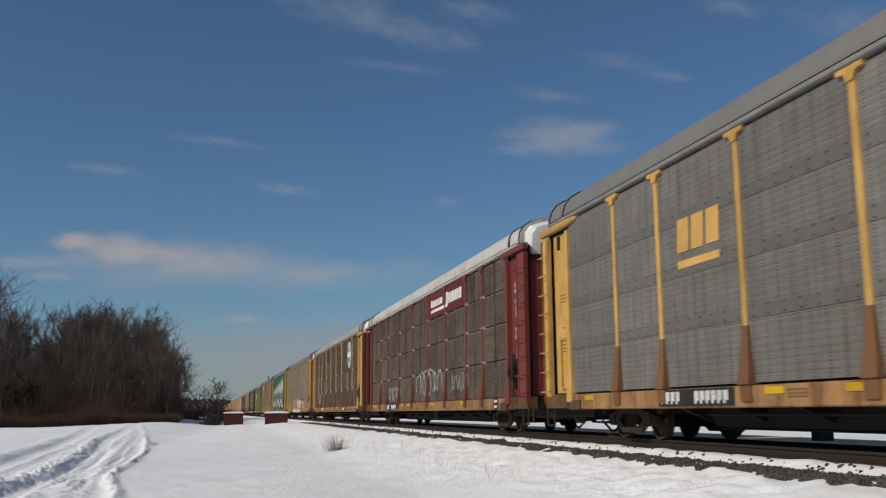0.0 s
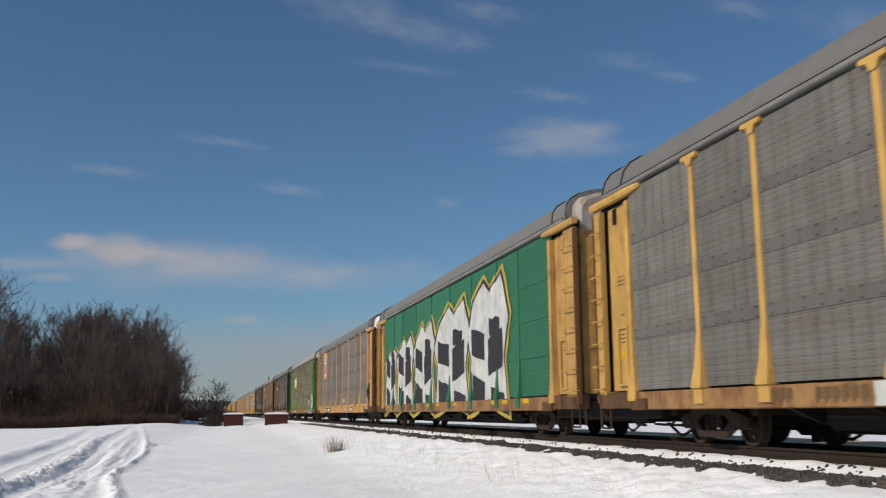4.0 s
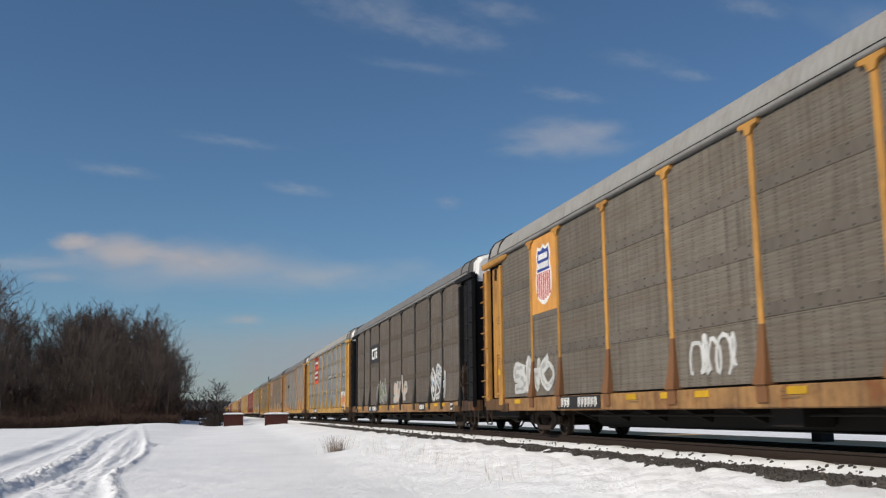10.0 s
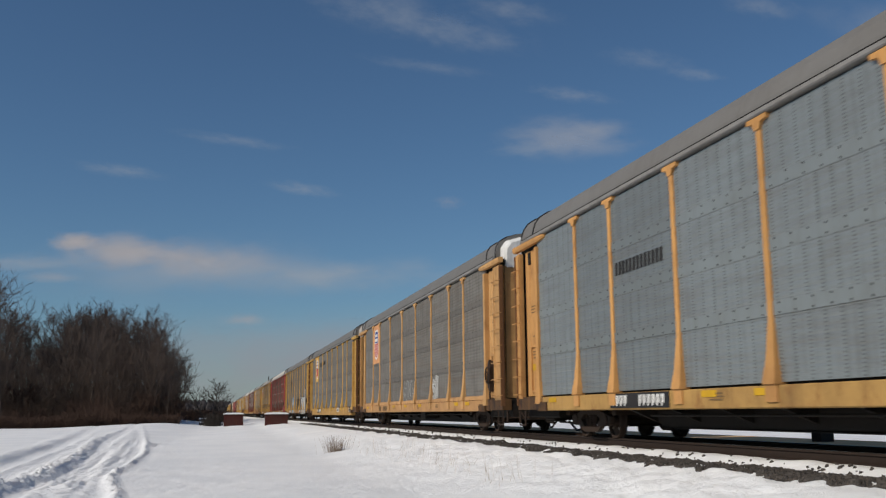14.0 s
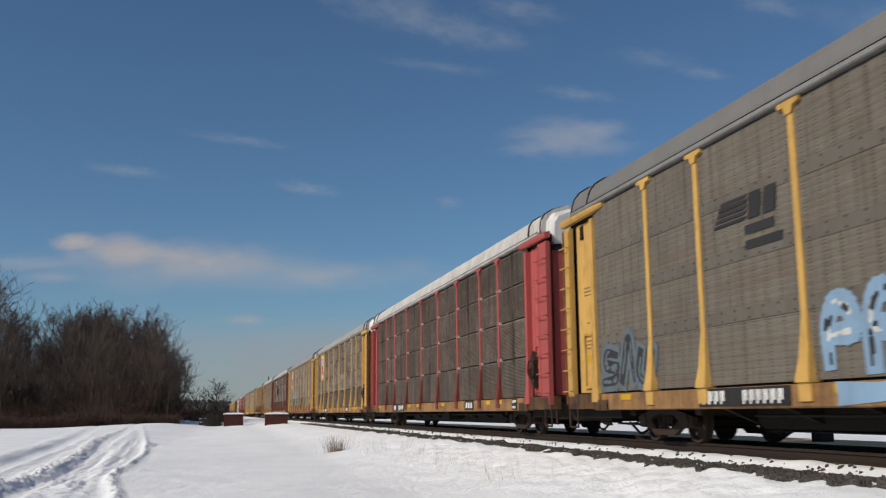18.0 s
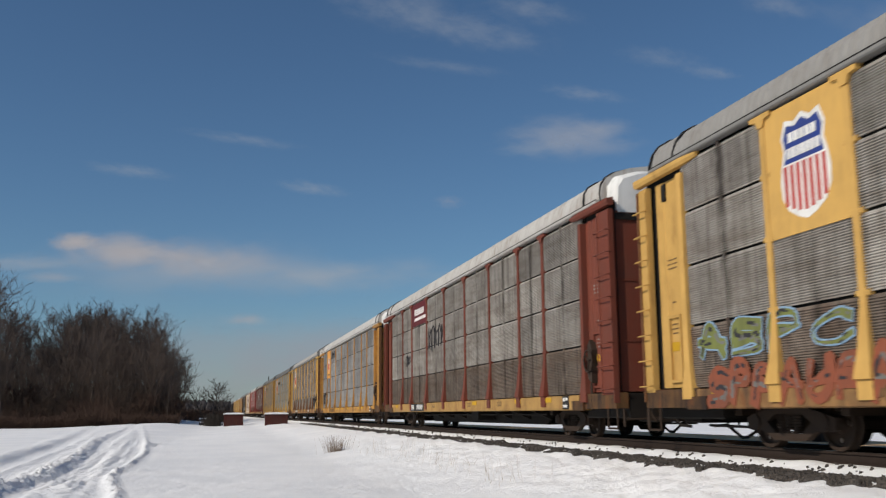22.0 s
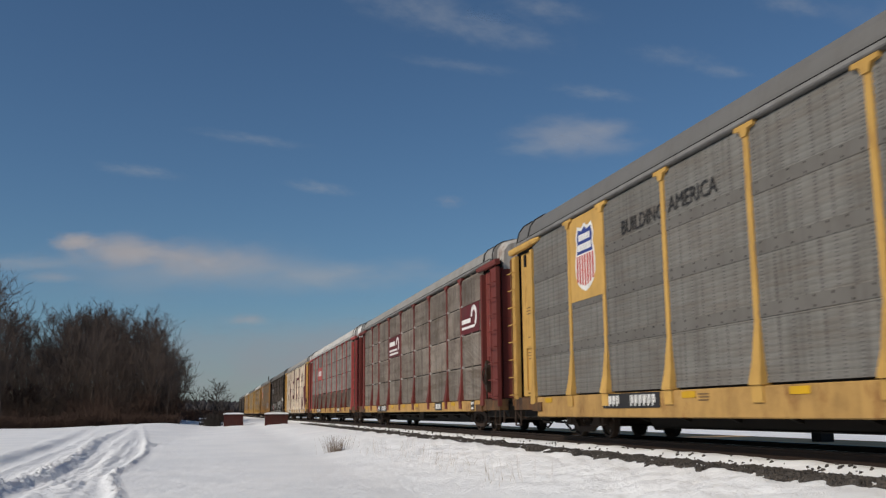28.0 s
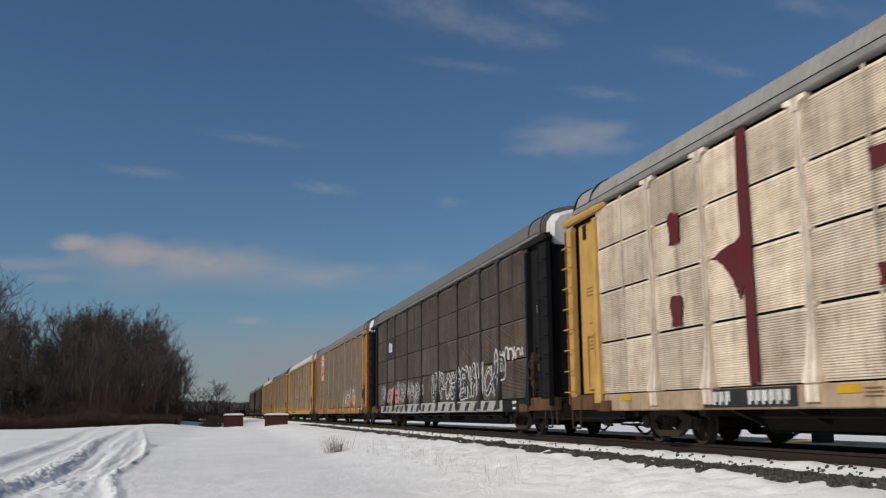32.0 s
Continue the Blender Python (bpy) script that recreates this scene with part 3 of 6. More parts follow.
def hatch_mesh():
    """Raised rectangular frame of the lower hatch on the corner sheet."""
    sh = Shape()
    y0, y1, z0, z1, t = PANEL_END + 0.36, PANEL_END + 0.82, 1.08, 2.28, 0.05
    outer, inner = [(y0, z0), (y1, z0), (y1, z1), (y0, z1)], [(y0 + t, z0 + t), (y1 - t, z0 + t), (y1 - t, z1 - t), (y0 + t, z1 - t)]
    verts = [(x, y, z) for x in (-1.440, -1.37) for ring in (outer, inner) for y, z in ring]
    faces = []
    for i in range(4):
        k = (i + 1) % 4
        faces += [(i, k, 4 + k, 4 + i), (8 + i, 12 + i, 12 + k, 8 + k), (i, 8 + i, 8 + k, k), (4 + i, 4 + k, 12 + k, 12 + i)]
    return sh.add(verts, faces).mesh("hatch_frame")


def header_mesh():
    """Overhanging beam at the top of the corner, tapered to its inner tip."""
    sh = Shape()
    y0, y1 = PANEL_END - 0.62, BODY_END
    ring = lambda y, o, h: [(-1.44, y, 5.0 - h), (-1.44 - o, y, 5.0 - h), (-1.47 - o, y, 5.0 - h * 0.6), (-1.47 - o, y, 4.99), (-1.44, y, 5.01)]
    verts = ring(y0, 0.05, 0.08) + ring(y0 + 0.4, 0.11, 0.13) + ring(y1, 0.12, 0.15)
    sh.add(verts, [(j * 5 + i, j * 5 + (i + 1) % 5, (j + 1) * 5 + (i + 1) % 5, (j + 1) * 5 + i) for j in range(2) for i in range(5)] + [(4, 3, 2, 1, 0), (10, 11, 12, 13, 14)])
    return sh.mesh("header_beam")


def brake_mesh():
    """Hand-brake housing and wheel on the corner sheet."""
    sh = Shape()
    y = BODY_END - 1.40
    sh.prism([(y - 0.10, 1.30), (y + 0.12, 1.18), (y + 0.16, 1.9), (y + 0.05, 2.12), (y - 0.08, 2.0)], -1.53, -1.38, "x")
    for i in range(14):
        a, b = 6.2832 * i / 14, 6.2832 * (i + 1) / 14
        sh.rod((-1.56, y + 0.24 * math.cos(a), 1.66 + 0.24 * math.sin(a)), (-1.56, y + 0.24 * math.cos(b), 1.66 + 0.24 * math.sin(b)), 0.02, 5)
    for a in (0.3, 2.4, 4.5):
        sh.rod((-1.55, y, 1.66), (-1.56, y + 0.24 * math.cos(a), 1.66 + 0.24 * math.sin(a)), 0.016, 5)
    sh.rod((-1.50, y + 0.02, 1.2), (-1.50, y + 0.05, 0.62), 0.03, 6)
    return sh.mesh("hand_brake")


def sill_mesh(bottom):
    sh = Shape()
    e = BODY_END - 0.05
    sh.prism([(-1.54, bottom + 0.02), (-1.52, bottom), (-1.25, bottom), (-1.25, SILL_TOP - 0.025), (-1.52, SILL_TOP - 0.025), (-1.54, SILL_TOP - 0.045)], -e + 2.0, e - 2.0)
    sh.slot = 1
    for s in (-1, 1):
        a, b = sorted((s * (e - 2.0), s * e))
        sh.prism([(-1.52, 0.64), (-1.25, 0.64), (-1.25, 0.96), (-1.52, 0.96)], a, b)
        c, d = sorted((s * (e - 2.35), s * (e - 1.7)))
        sh.slab(-1.575, -1.50, c, d, 0.60, 0.82)
    return sh.mesh("side_sill", 2)


def underframe_mesh():
    sh = Shape()
    sh.box(-1.25, 1.25, -13.5, 13.5, 0.80, 0.95)
    sh.box(-0.32, 0.32, -13.2, 13.2, 0.45, 0.80)
    prof = [(-7.9, 0.80), (-6.9, 0.26), (6.9, 0.26), (7.9, 0.80)]
    sh.prism(prof, -0.62, -0.56, "x")
    sh.prism(prof, 0.56, 0.62, "x")
    sh.box(-0.62, 0.62, -6.9, 6.9, 0.24, 0.28)
    for y in np.arange(-7.2, 7.3, 1.8):
        sh.prism([(-1.3, 0.66), (-0.6, 0.36), (0.6, 0.36), (1.3, 0.66), (1.3, 0.84), (-1.3, 0.84)], y - 0.06, y + 0.06)
    for e in (-1, 1):
        a, b = sorted((e * 11.3, e * 13.55))
        sh.slab(-1.22, 1.22, a, b, 0.44, 0.82, 0.03)
        a, b = sorted((e * 12.95, e * 13.60))
        sh.slab(-0.75, 0.75, a, b, 0.36, 0.80, 0.03)
    sh.rod((-1.1, -8.2, 0.52), (-1.1, 6.4, 0.50), 0.025)
    sh.box(-1.2, -0.7, -1.9, -1.1, 0.34, 0.66)
    return sh.mesh("underframe")


def wheelset_mesh():
    sh = Shape()
    for s in (-1, 1):
        pr = [(s * 0.69, 0.0), (s * 0.69, 0.10), (s * 0.705, 0.13), (s * 0.72, 0.30), (s * 0.69, 0.33), (s * 0.685, 0.405), (s * 0.70, 0.41), (s * 0.72, 0.385), (s * 0.735, 0.38), (s * 0.82, 0.375), (s * 0.82, 0.32), (s * 0.775, 0.30), (s * 0.765, 0.14), (s * 0.84, 0.11), (s * 0.86, 0.0)]
        sh.lathe(pr, 28)
        sh.slot = 1
        for i in range(4):
            a = i * math.pi / 2
            sh.rod((s * 0.768, 0.22 * math.cos(a), 0.22 * math.sin(a)), (s * 0.79, 0.22 * math.cos(a), 0.22 * math.sin(a)), 0.035)
        sh.slot = 0
    sh.rod((-0.95, 0, 0), (0.95, 0, 0), 0.075, 10)
    return sh.mesh("wheelset", 2)


def side_frame_mesh():
    """Cast truck side frame with two pedestal ends, window and spring nest."""
    sh = Shape()
    x0, x1 = -1.04, -0.94
    sh.prism([(-1.14, 0.47), (-1.12, 0.30), (-0.98, 0.27), (-0.66, 0.27), (-0.55, 0.42), (-0.36, 0.52), (0.36, 0.52), (0.55, 0.42), (0.66, 0.27), (0.98, 0.27), (1.12, 0.30), (1.14, 0.47), (0.92, 0.53), (0.62, 0.58), (0.35, 0.66), (-0.35, 0.66), (-0.62, 0.58), (-0.92, 0.53)], x0, x1, "x")
    sh.prism([(-0.66, 0.27), (-0.40, 0.13), (0.40, 0.13), (0.66, 0.27), (0.55, 0.40), (0.34, 0.24), (-0.34, 0.24), (-0.55, 0.40)], x0, x1, "x")
    for y in (-0.20, 0.0, 0.20):
        for k in range(6):
            sh.rod((-0.99, y, 0.245 + k * 0.045), (-0.99, y, 0.27 + k * 0.045), 0.075, 8)
    sh.rod((-1.07, -0.875, 0.40), (-0.90, -0.875, 0.40), 0.13, 12)
    sh.rod((-1.07, 0.875, 0.40), (-0.90, 0.875, 0.40), 0.13, 12)
    return sh.mesh("side_frame")


def bolster_mesh():
    """Truck bolster with the brake beams and levers between the wheels."""
    sh = Shape().slab(-0.95, 0.95, -0.22, 0.22, 0.34, 0.60)
    for e in (-1, 1):
        a, b = sorted((e * 0.36, e * 0.46))
        sh.slab(-0.66, 0.66, a, b, 0.24, 0.40)
        sh.rod((-0.6, e * 0.41, 0.32), (0.0, e * 0.24, 0.30), 0.03)
        sh.rod((0.6, e * 0.41, 0.32), (0.0, e * 0.24, 0.30), 0.03)
        sh.rod((0.12, e * 0.40, 0.30), (0.12, e * 0.30, 0.78), 0.03)
        c, d = sorted((e * 1.28, e * 1.50))
        sh.slab(-1.05, 1.05, c, d, 0.50, 0.74)
    return sh.mesh("bolster")


def coupler_mesh():
    sh = Shape()
    sh.slab(-0.09, 0.09, 13.2, 14.02, 0.66, 0.86)
    sh.slab(-0.19, 0.15, 13.95, 14.26, 0.62, 0.92)
    sh.rod((0.35, 13.6, 0.62), (0.30, 13.9, 0.30), 0.03)
    sh.rod((0.30, 13.9, 0.30), (0.25, 14.26, 0.28), 0.03)
    return sh.mesh("coupler")


def step_mesh():
    sh = Shape()
    for y in (BODY_END - 0.55, BODY_END - 0.08):
        sh.rod((-1.49, y, 0.66), (-1.49, y, 0.24), 0.022)
    sh.rod((-1.49, BODY_END - 0.55, 0.24), (-1.49, BODY_END - 0.08, 0.24), 0.022)
    return sh.mesh("stirrup_step")


def lever_mesh():
    sh = Shape()
    sh.rod((-1.40, BODY_END + 0.10, 0.42), (-0.2, BODY_END + 0.14, 0.46), 0.018)
    sh.rod((-1.42, BODY_END + 0.10, 0.62), (-1.42, BODY_END + 0.10, 0.28), 0.03)
    sh.rod((-1.42, BODY_END + 0.10, 0.62), (-1.30, BODY_END + 0.02, 0.40), 0.02)
    return sh.mesh("uncoupling_lever")


def brake_rigging_mesh():
    sh = Shape()
    pts = [(0.2, 8.2, 0.50), (0.2, 8.0, 0.22), (0.2, 7.7, 0.12), (0.2, 7.4, 0.24), (0.2, 7.3, 0.50)]
    for a, b in zip(pts, pts[1:]):
        sh.rod(a, b, 0.03)
    sh.rod((0.2, 8.1, 0.36), (-0.6, 11.2, 0.30), 0.02)
    sh.rod((-0.6, 11.2, 0.30), (-0.5, 11.3, 0.32), 0.025)
    sh.rod((-0.6, 11.2, 0.30), (-0.6, 12.9, 0.32), 0.025)
    pts = [(-0.5, 11.3, 0.32), (-0.5, 11.8, 0.13), (-0.5, 12.0, 0.12), (-0.5, 12.5, 0.34)]
    for a, b in zip(pts, pts[1:]):
        sh.rod(a, b, 0.028)
    return sh.mesh("brake_rigging")


def ladder_rung_mesh(w):
    sh = Shape()
    a, b = BODY_END - w, BODY_END - 0.05
    for p, q in (((-1.51, a, 0), (-1.64, a, -0.02)), ((-1.64, a, -0.02), (-1.64, b, -0.02)), ((-1.64, b, -0.02), (-1.51, b, 0))):
        sh.rod(p, q, 0.014, 5)
    return sh.mesh("rung")


def plate(polys, x=0.0, depth=0.004):
    """Flat shapes on the car's side: (u, v) with u to the right as seen from the field, v up."""
    sh = Shape()
    for i, (slot, poly) in enumerate(polys):
        sh.slot = slot
        n = len(poly)
        lift = 0.002 * slot + 0.0001 * (i % 18)
        verts = [(-depth - lift, -u, v) for u, v in poly] + [(0.012, -u, v) for u, v in poly]
        sh.add(verts, [tuple(range(n))] + [(j, n + j, n + (j + 1) % n, (j + 1) % n) for j in range(n)])
    return sh


def rect(u0, v0, u1, v1, slant=0.0):
    return [(u0, v0), (u1, v0), (u1 + slant, v1), (u0 + slant, v1)]


def circle(cu, cv, r, n=28, k=1.0):
    return [(cu + r * k * math.cos(6.2832 * i / n), cv + r * math.sin(6.2832 * i / n)) for i in range(n)]


def arc_band(cu, cv, r0, r1, a0, a1, n=14):
    t = [radians(a0 + (a1 - a0) * i / n) for i in range(n + 1)]
    return [(cu + r1 * math.cos(a), cv + r1 * math.sin(a)) for a in t] + [(cu + r0 * math.cos(a), cv + r0 * math.sin(a)) for a in reversed(t)]


SIGN_X = -1.490
MIRROR = Matrix.Rotation(math.pi, 4, "Z")


def side_sign(car, name, polys, mats, y, z, label="", x=SIGN_X):
    if name in ("stencil", "graffiti") or len(polys) == 1:
        ob = part(name, plate(polys).mesh(name, len(mats)), mats, car, (x, y, z), label)
        if len(polys) > 1:
            ob["kind"] = "stuff"
        return ob
    # the ground of the sign is the part; each painted shape lies on it
    ob = part(name, plate([(0, polys[0][1])]).mesh(name, 1), mats[polys[0][0]], car, (x, y, z), label)
    for slot in sorted({q for q, _ in polys[1:]}):
        shapes = [poly for q, poly in polys[1:] if q == slot]
        title = "letter_bar" if len(mats) == 2 or (len(mats) == 3 and slot == 2) else ("mark", "outline", "field", "stripe", "letter_bar")[slot]
        for group in ([shapes] if len(shapes) > 12 else [[q] for q in shapes]):
            c = part(title, plate([(0, q) for q in group]).mesh(title, 1), mats[slot], ob, (-0.003 * slot - 0.002, 0, 0))
            if len(group) > 1:
                c["kind"] = "stuff"
    return ob


def shield(car, y=8.22, z=4.0, w=1.86, h=1.92, back="yellowsign", emblem=1.0):
    """A painted panel with a striped shield; the two words stand as plain bars."""
    s = emblem
    half = [(0.18, 0.63), (0.39, 0.69), (0.50, 0.46), (0.45, 0.25), (0.52, 0.05), (0.56, -0.15), (0.54, -0.38), (0.42, -0.57), (0.20, -0.69)]
    body = [(0, 0.72)] + half + [(0, -0.75)] + [(-u, v) for u, v in half[::-1]]
    grow_by = lambda pts, k: [(u * k * s, v * k * s) for u, v in pts]
    top_half = [(0.17, 0.585), (0.37, 0.635), (0.46, 0.45), (0.41, 0.25), (0.47, 0.07)]
    top = [(0, 0.67)] + top_half + [(-u, v) for u, v in top_half[::-1]]
    polys = [(0, rect(-w / 2, -h / 2, w / 2, h / 2)), (1, grow_by(body, 1.05)), (2, grow_by(top, 1.0))]
    for i in range(7):
        u = -0.45 + i * 0.15
        low = -0.68 + 0.42 * abs(u) ** 1.6 + 0.02
        polys.append((3, grow_by([(u - 0.042, low), (u + 0.042, low), (u + 0.042, 0.04), (u - 0.042, 0.04)], 1)))
    polys += [(4, grow_by(rect(-0.34 + i * 0.136, 0.37, -0.23 + i * 0.136, 0.51, 0.01), 1)) for i in range(5)]
    polys += [(4, grow_by(rect(-0.39 + i * 0.113, 0.14, -0.30 + i * 0.113, 0.29, 0.01), 1)) for i in range(7)]
    side_sign(car, "sign_panel", polys, [M[back], M["white"], M["blue"], M["stripe"], M["white"]], y, z, "painted panel with a red, white and blue striped shield")


def bars(car, name, y, z, w, h, mat, n=6, gap=0.25, back=None, slant=0.0, x=-1.548):
    """Lettering too small or not to be read out: plain bars of its size."""
    polys = []
    mats = [M[mat]]
    if back:
        polys.append((0, rect(-w / 2 - 0.06, -h / 2 - 0.05, w / 2 + 0.06, h / 2 + 0.05)))
        mats = [M[back], M[mat]]
    k = len(mats) - 1
    step = w / n
    polys += [(k, rect(-w / 2 + i * step, -h / 2, -w / 2 + (i + 1 - gap) * step, h / 2, slant)) for i in range(n)]
    side_sign(car, name, polys, mats, y, z, x=x)


def scrawl(car, y, z, w, h, mats, seed, n=4, outline=0.06, x=-1.490):
    """Spray-painted lettering-like forms: fat bent strokes with an outline, fill and dark accents; no letters."""
    rng = random.Random(seed)
    k = len(mats)
    under, fills, accents = [], [], []

    def stroke(bag, slot, p, q, r):
        d = Vector((q[0] - p[0], q[1] - p[1]))
        if d.length < 0.02:
            return
        d.normalize()
        o = Vector((-d.y, d.x)) * r
        e = d * r * 0.7
        bag.append((slot, [(p[0] - o.x - e.x, p[1] - o.y - e.y), (q[0] - o.x + e.x, q[1] - o.y + e.y), (q[0] + d.x * r * 1.2, q[1] + d.y * r * 1.2), (q[0] + o.x + e.x, q[1] + o.y + e.y), (p[0] + o.x - e.x, p[1] + o.y - e.y)]))

    forms = [[(0.9, 0.85), (0.5, 1.0), (0.05, 0.6), (0.15, 0.1), (0.6, 0.0), (0.95, 0.25)], [(0.1, 0.0), (0.15, 0.6), (0.3, 1.0), (0.75, 0.95), (0.8, 0.55), (0.2, 0.5)],
             [(0.9, 0.9), (0.3, 1.0), (0.15, 0.65), (0.8, 0.45), (0.85, 0.1), (0.1, 0.0)], [(0.05, 0.95), (0.25, 0.1), (0.5, 0.6), (0.75, 0.05), (0.95, 1.0)],
             [(0.1, 0.0), (0.4, 1.0), (0.6, 1.0), (0.9, 0.0)], [(0.15, 1.0), (0.1, 0.3), (0.45, 0.0), (0.85, 0.25), (0.9, 1.0)],
             [(0.5, 1.0), (0.1, 0.7), (0.1, 0.3), (0.5, 0.0), (0.9, 0.3), (0.9, 0.7), (0.5, 1.0)], [(0.1, 0.0), (0.15, 1.0), (0.8, 0.1), (0.9, 1.0)]]
    cw = w / n
    t = min(cw, h) * 0.115
    for i in range(n):
        u0 = -w / 2 + i * cw
        hh = h * rng.uniform(0.78, 1.0)
        drop = rng.uniform(0, 0.08) * h
        lean = rng.uniform(-0.12, 0.22) * cw
        lines = [rng.choice(forms)]
        if rng.random() < 0.7:
            a = rng.random()
            lines.append([(0.1, 0.35 + 0.3 * a), (0.5, 0.5), (0.9, 0.65 - 0.3 * a)])
        for pts in lines:
            pts = [Vector((u0 + cw * (0.06 + 0.88 * a) + lean * b + rng.gauss(0, 0.03) * cw, drop + t * 1.3 + (hh - 2.6 * t) * b)) for a, b in pts]
            ext = [pts[0] * 2 - pts[1]] + pts + [pts[-1] * 2 - pts[-2]]
            curve = []
            for a, b, c, d in zip(ext, ext[1:], ext[2:], ext[3:]):
                for m in range(4):
                    f = m / 4
                    curve.append(0.5 * (2 * b + (c - a) * f + (2 * a - 5 * b + 4 * c - d) * f * f + (3 * b - a - 3 * c + d) * f ** 3))
            curve.append(pts[-1])
            for m, (p, q) in enumerate(zip(curve, curve[1:])):
                wide = t * (0.75 + 0.5 * math.sin(3.1 * m / len(curve) + i))
                stroke(under, 0, p, q, wide + outline)
                stroke(fills, 1 % k, p, q, wide)
                if k > 2 and rng.random() < 0.6:
                    off = Vector((rng.uniform(-0.4, 0.4) * t, rng.uniform(-0.4, 0.4) * t))
                    stroke(accents, 2 + rng.randrange(k - 2), p + off, q + off, wide * rng.uniform(0.2, 0.45))
    side_sign(car, "graffiti", under + fills + accents, [M[m] for m in mats], y, z, "spray-painted graffiti", x)


def tag_lines(car, y, z, w, h, mat, seed, n=9, r=0.022, x=-1.491):
    """Thin spray-painted loops and strokes."""
    rng = random.Random(seed)
    polys, last = [], None
    for i in range(n):
        high, wide, back, turn = rng.uniform(0.45, 1.0), rng.uniform(0.5, 1.3), rng.uniform(0.2, 0.75), rng.choice((-1, 1))
        for m in range(10):
            a = 6.2832 * m / 10
            here = Vector((-w / 2 + w * (i + m / 10) / n - turn * back * w / n * math.sin(a) * wide, h * (0.5 - 0.5 * high * math.cos(a)) + 0.06 * h * rng.uniform(-1, 1)))
            if last is not None and (here - last).length > 0.01:
                d = (here - last).normalized()
                o, e = Vector((-d.y, d.x)) * r, d * r * 0.6
                polys.append((0, [tuple(last - o - e), tuple(here - o + e), tuple(here + o + e), tuple(last + o - e)]))
            last = here
    side_sign(car, "graffiti", polys, [M[mat]], y, z, "thin sprayed graffiti strokes", x)


WHEELSETS = []


def build_car(k, spec):
    """One enclosed automobile-carrying railcar."""
    car = thing("railcar", spec["label"], "railcar", "railcars of the passing train")
    kind = spec["kind"]
    post, panel, roof, sill, end = (spec[n] for n in ("post", "panel", "roof", "sill", "end"))
    low = spec.get("low", 0.61)
    part("underframe", cached("underframe", underframe_mesh), M["under"], car)
    part("side_sill", cached(("sill", low), lambda: sill_mesh(low)), [sill, SILL_END], car, label=spec.get("sill_label", ""))
    part("side_sill", cached(("sill", 0.61), lambda: sill_mesh(0.61)), [sill, SILL_END], car, turn=MIRROR)
    # side panels, near side; the flat bands hold more dust
    for j, (a, b) in enumerate(BAYS):
        w, c = round(a - b - 0.02, 3), (a + b) / 2
        if kind == "ribbed":
            for z0, z1 in zip(ROWS, ROWS[1:]):
                h = round(z1 - z0 - 0.046, 3)
                pm = spec.get("lower", panel) if z0 == ROWS[0] else panel
                part("panel", cached(("panel", w, h), lambda: ribbed_panel(w, h)), pm, car, (-1.462, c, z0)).color = (k * 7.1, c + 20, z0, 1)
        else:
            rib, dep = (0.098, 0.030) if kind == "deep" else (0.10, 0.007)
            me = cached(("sheet", w, kind), lambda: smooth_sheet(w, EAVE - SILL_TOP - 0.022, rib, dep))
            part("panel", me, [panel, spec.get("bolt", M["dark"]), BAND[panel]], car, (-1.452 if kind == "deep" else -1.47, c, SILL_TOP + 0.016)).color = (k * 7.1, c + 20, 1, 1)
        part("panel", cached(("far", w), lambda: ribbed_panel(w, EAVE - SILL_TOP - 0.01, 0.5, 0.01)), panel, car, (1.445, -c, SILL_TOP + 0.003), turn=MIRROR)
    # dark sheet behind the panels; the gaps' shade is put into its colour
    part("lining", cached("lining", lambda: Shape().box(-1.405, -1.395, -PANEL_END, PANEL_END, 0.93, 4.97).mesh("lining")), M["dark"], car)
    head = spec.get("head", True)
    pm = cached(("post", head, kind == "ribbed"), lambda: post_mesh(head, kind == "ribbed"))
    for y in POSTS:
        part("post", pm, [post, spec.get("lug", post), spec.get("foot", post)], car, (0, y, 0))
        part("post", pm, [post, post, post], car, (0, -y, 0), turn=MIRROR)
    if k in (6, 13):
        for a, b in BAYS:
            w = round(a - b - 0.30, 3)
            part("ledge", cached(("ledge", w), lambda: Shape().prism([(-1.535, 0.955), (-1.40, 0.955), (-1.40, 1.09), (-1.475, 1.09), (-1.525, 1.06)], -w / 2, w / 2).mesh("ledge")), sill, car, (0, (a + b) / 2, 0))
    # roof and eaves
    ribbed_roof = spec.get("roof_ribs", roof is not ROOF_GREY)
    part("roof", cached(("roof", ribbed_roof, spec.get("crown", 5.87)), lambda: roof_mesh(26.2, ribbed_roof, spec.get("crown", 5.87))), roof, car, label=spec.get("roof_label", ""))
    high = 0.12 if roof is ROOF_GREY else (0.16 if k in (21, 26) else 0.11)
    eave = cached(("eave", high), lambda: Shape().slab(-1.565, -1.38, -13.0, 13.0, EAVE + 0.03, EAVE + high, 0.02).mesh("eave_rail"))
    rail_paint = {ROOF_GREY: EAVE_PALE, ROOF_LIGHT: EAVE_DULL}.get(roof, roof)
    part("eave_rail", eave, rail_paint, car)
    # solid bar; the shade of the gap under the roof is its dark colour
    part("eave_seam", cached(("eave_seam", high), lambda: Shape().slab(-1.538, -1.45, -12.9, 12.9, EAVE + high + 0.002, EAVE + high + 0.028, 0.004).mesh("eave_seam")), M["dark"], car, label="dark bar painted as the shaded gap under the roof sheet")
    part("eave_rail", eave, rail_paint, car, turn=MIRROR)
    # the two ends
    dark = end in (BLACK, MAROON, GREEN, BROWN, RED)
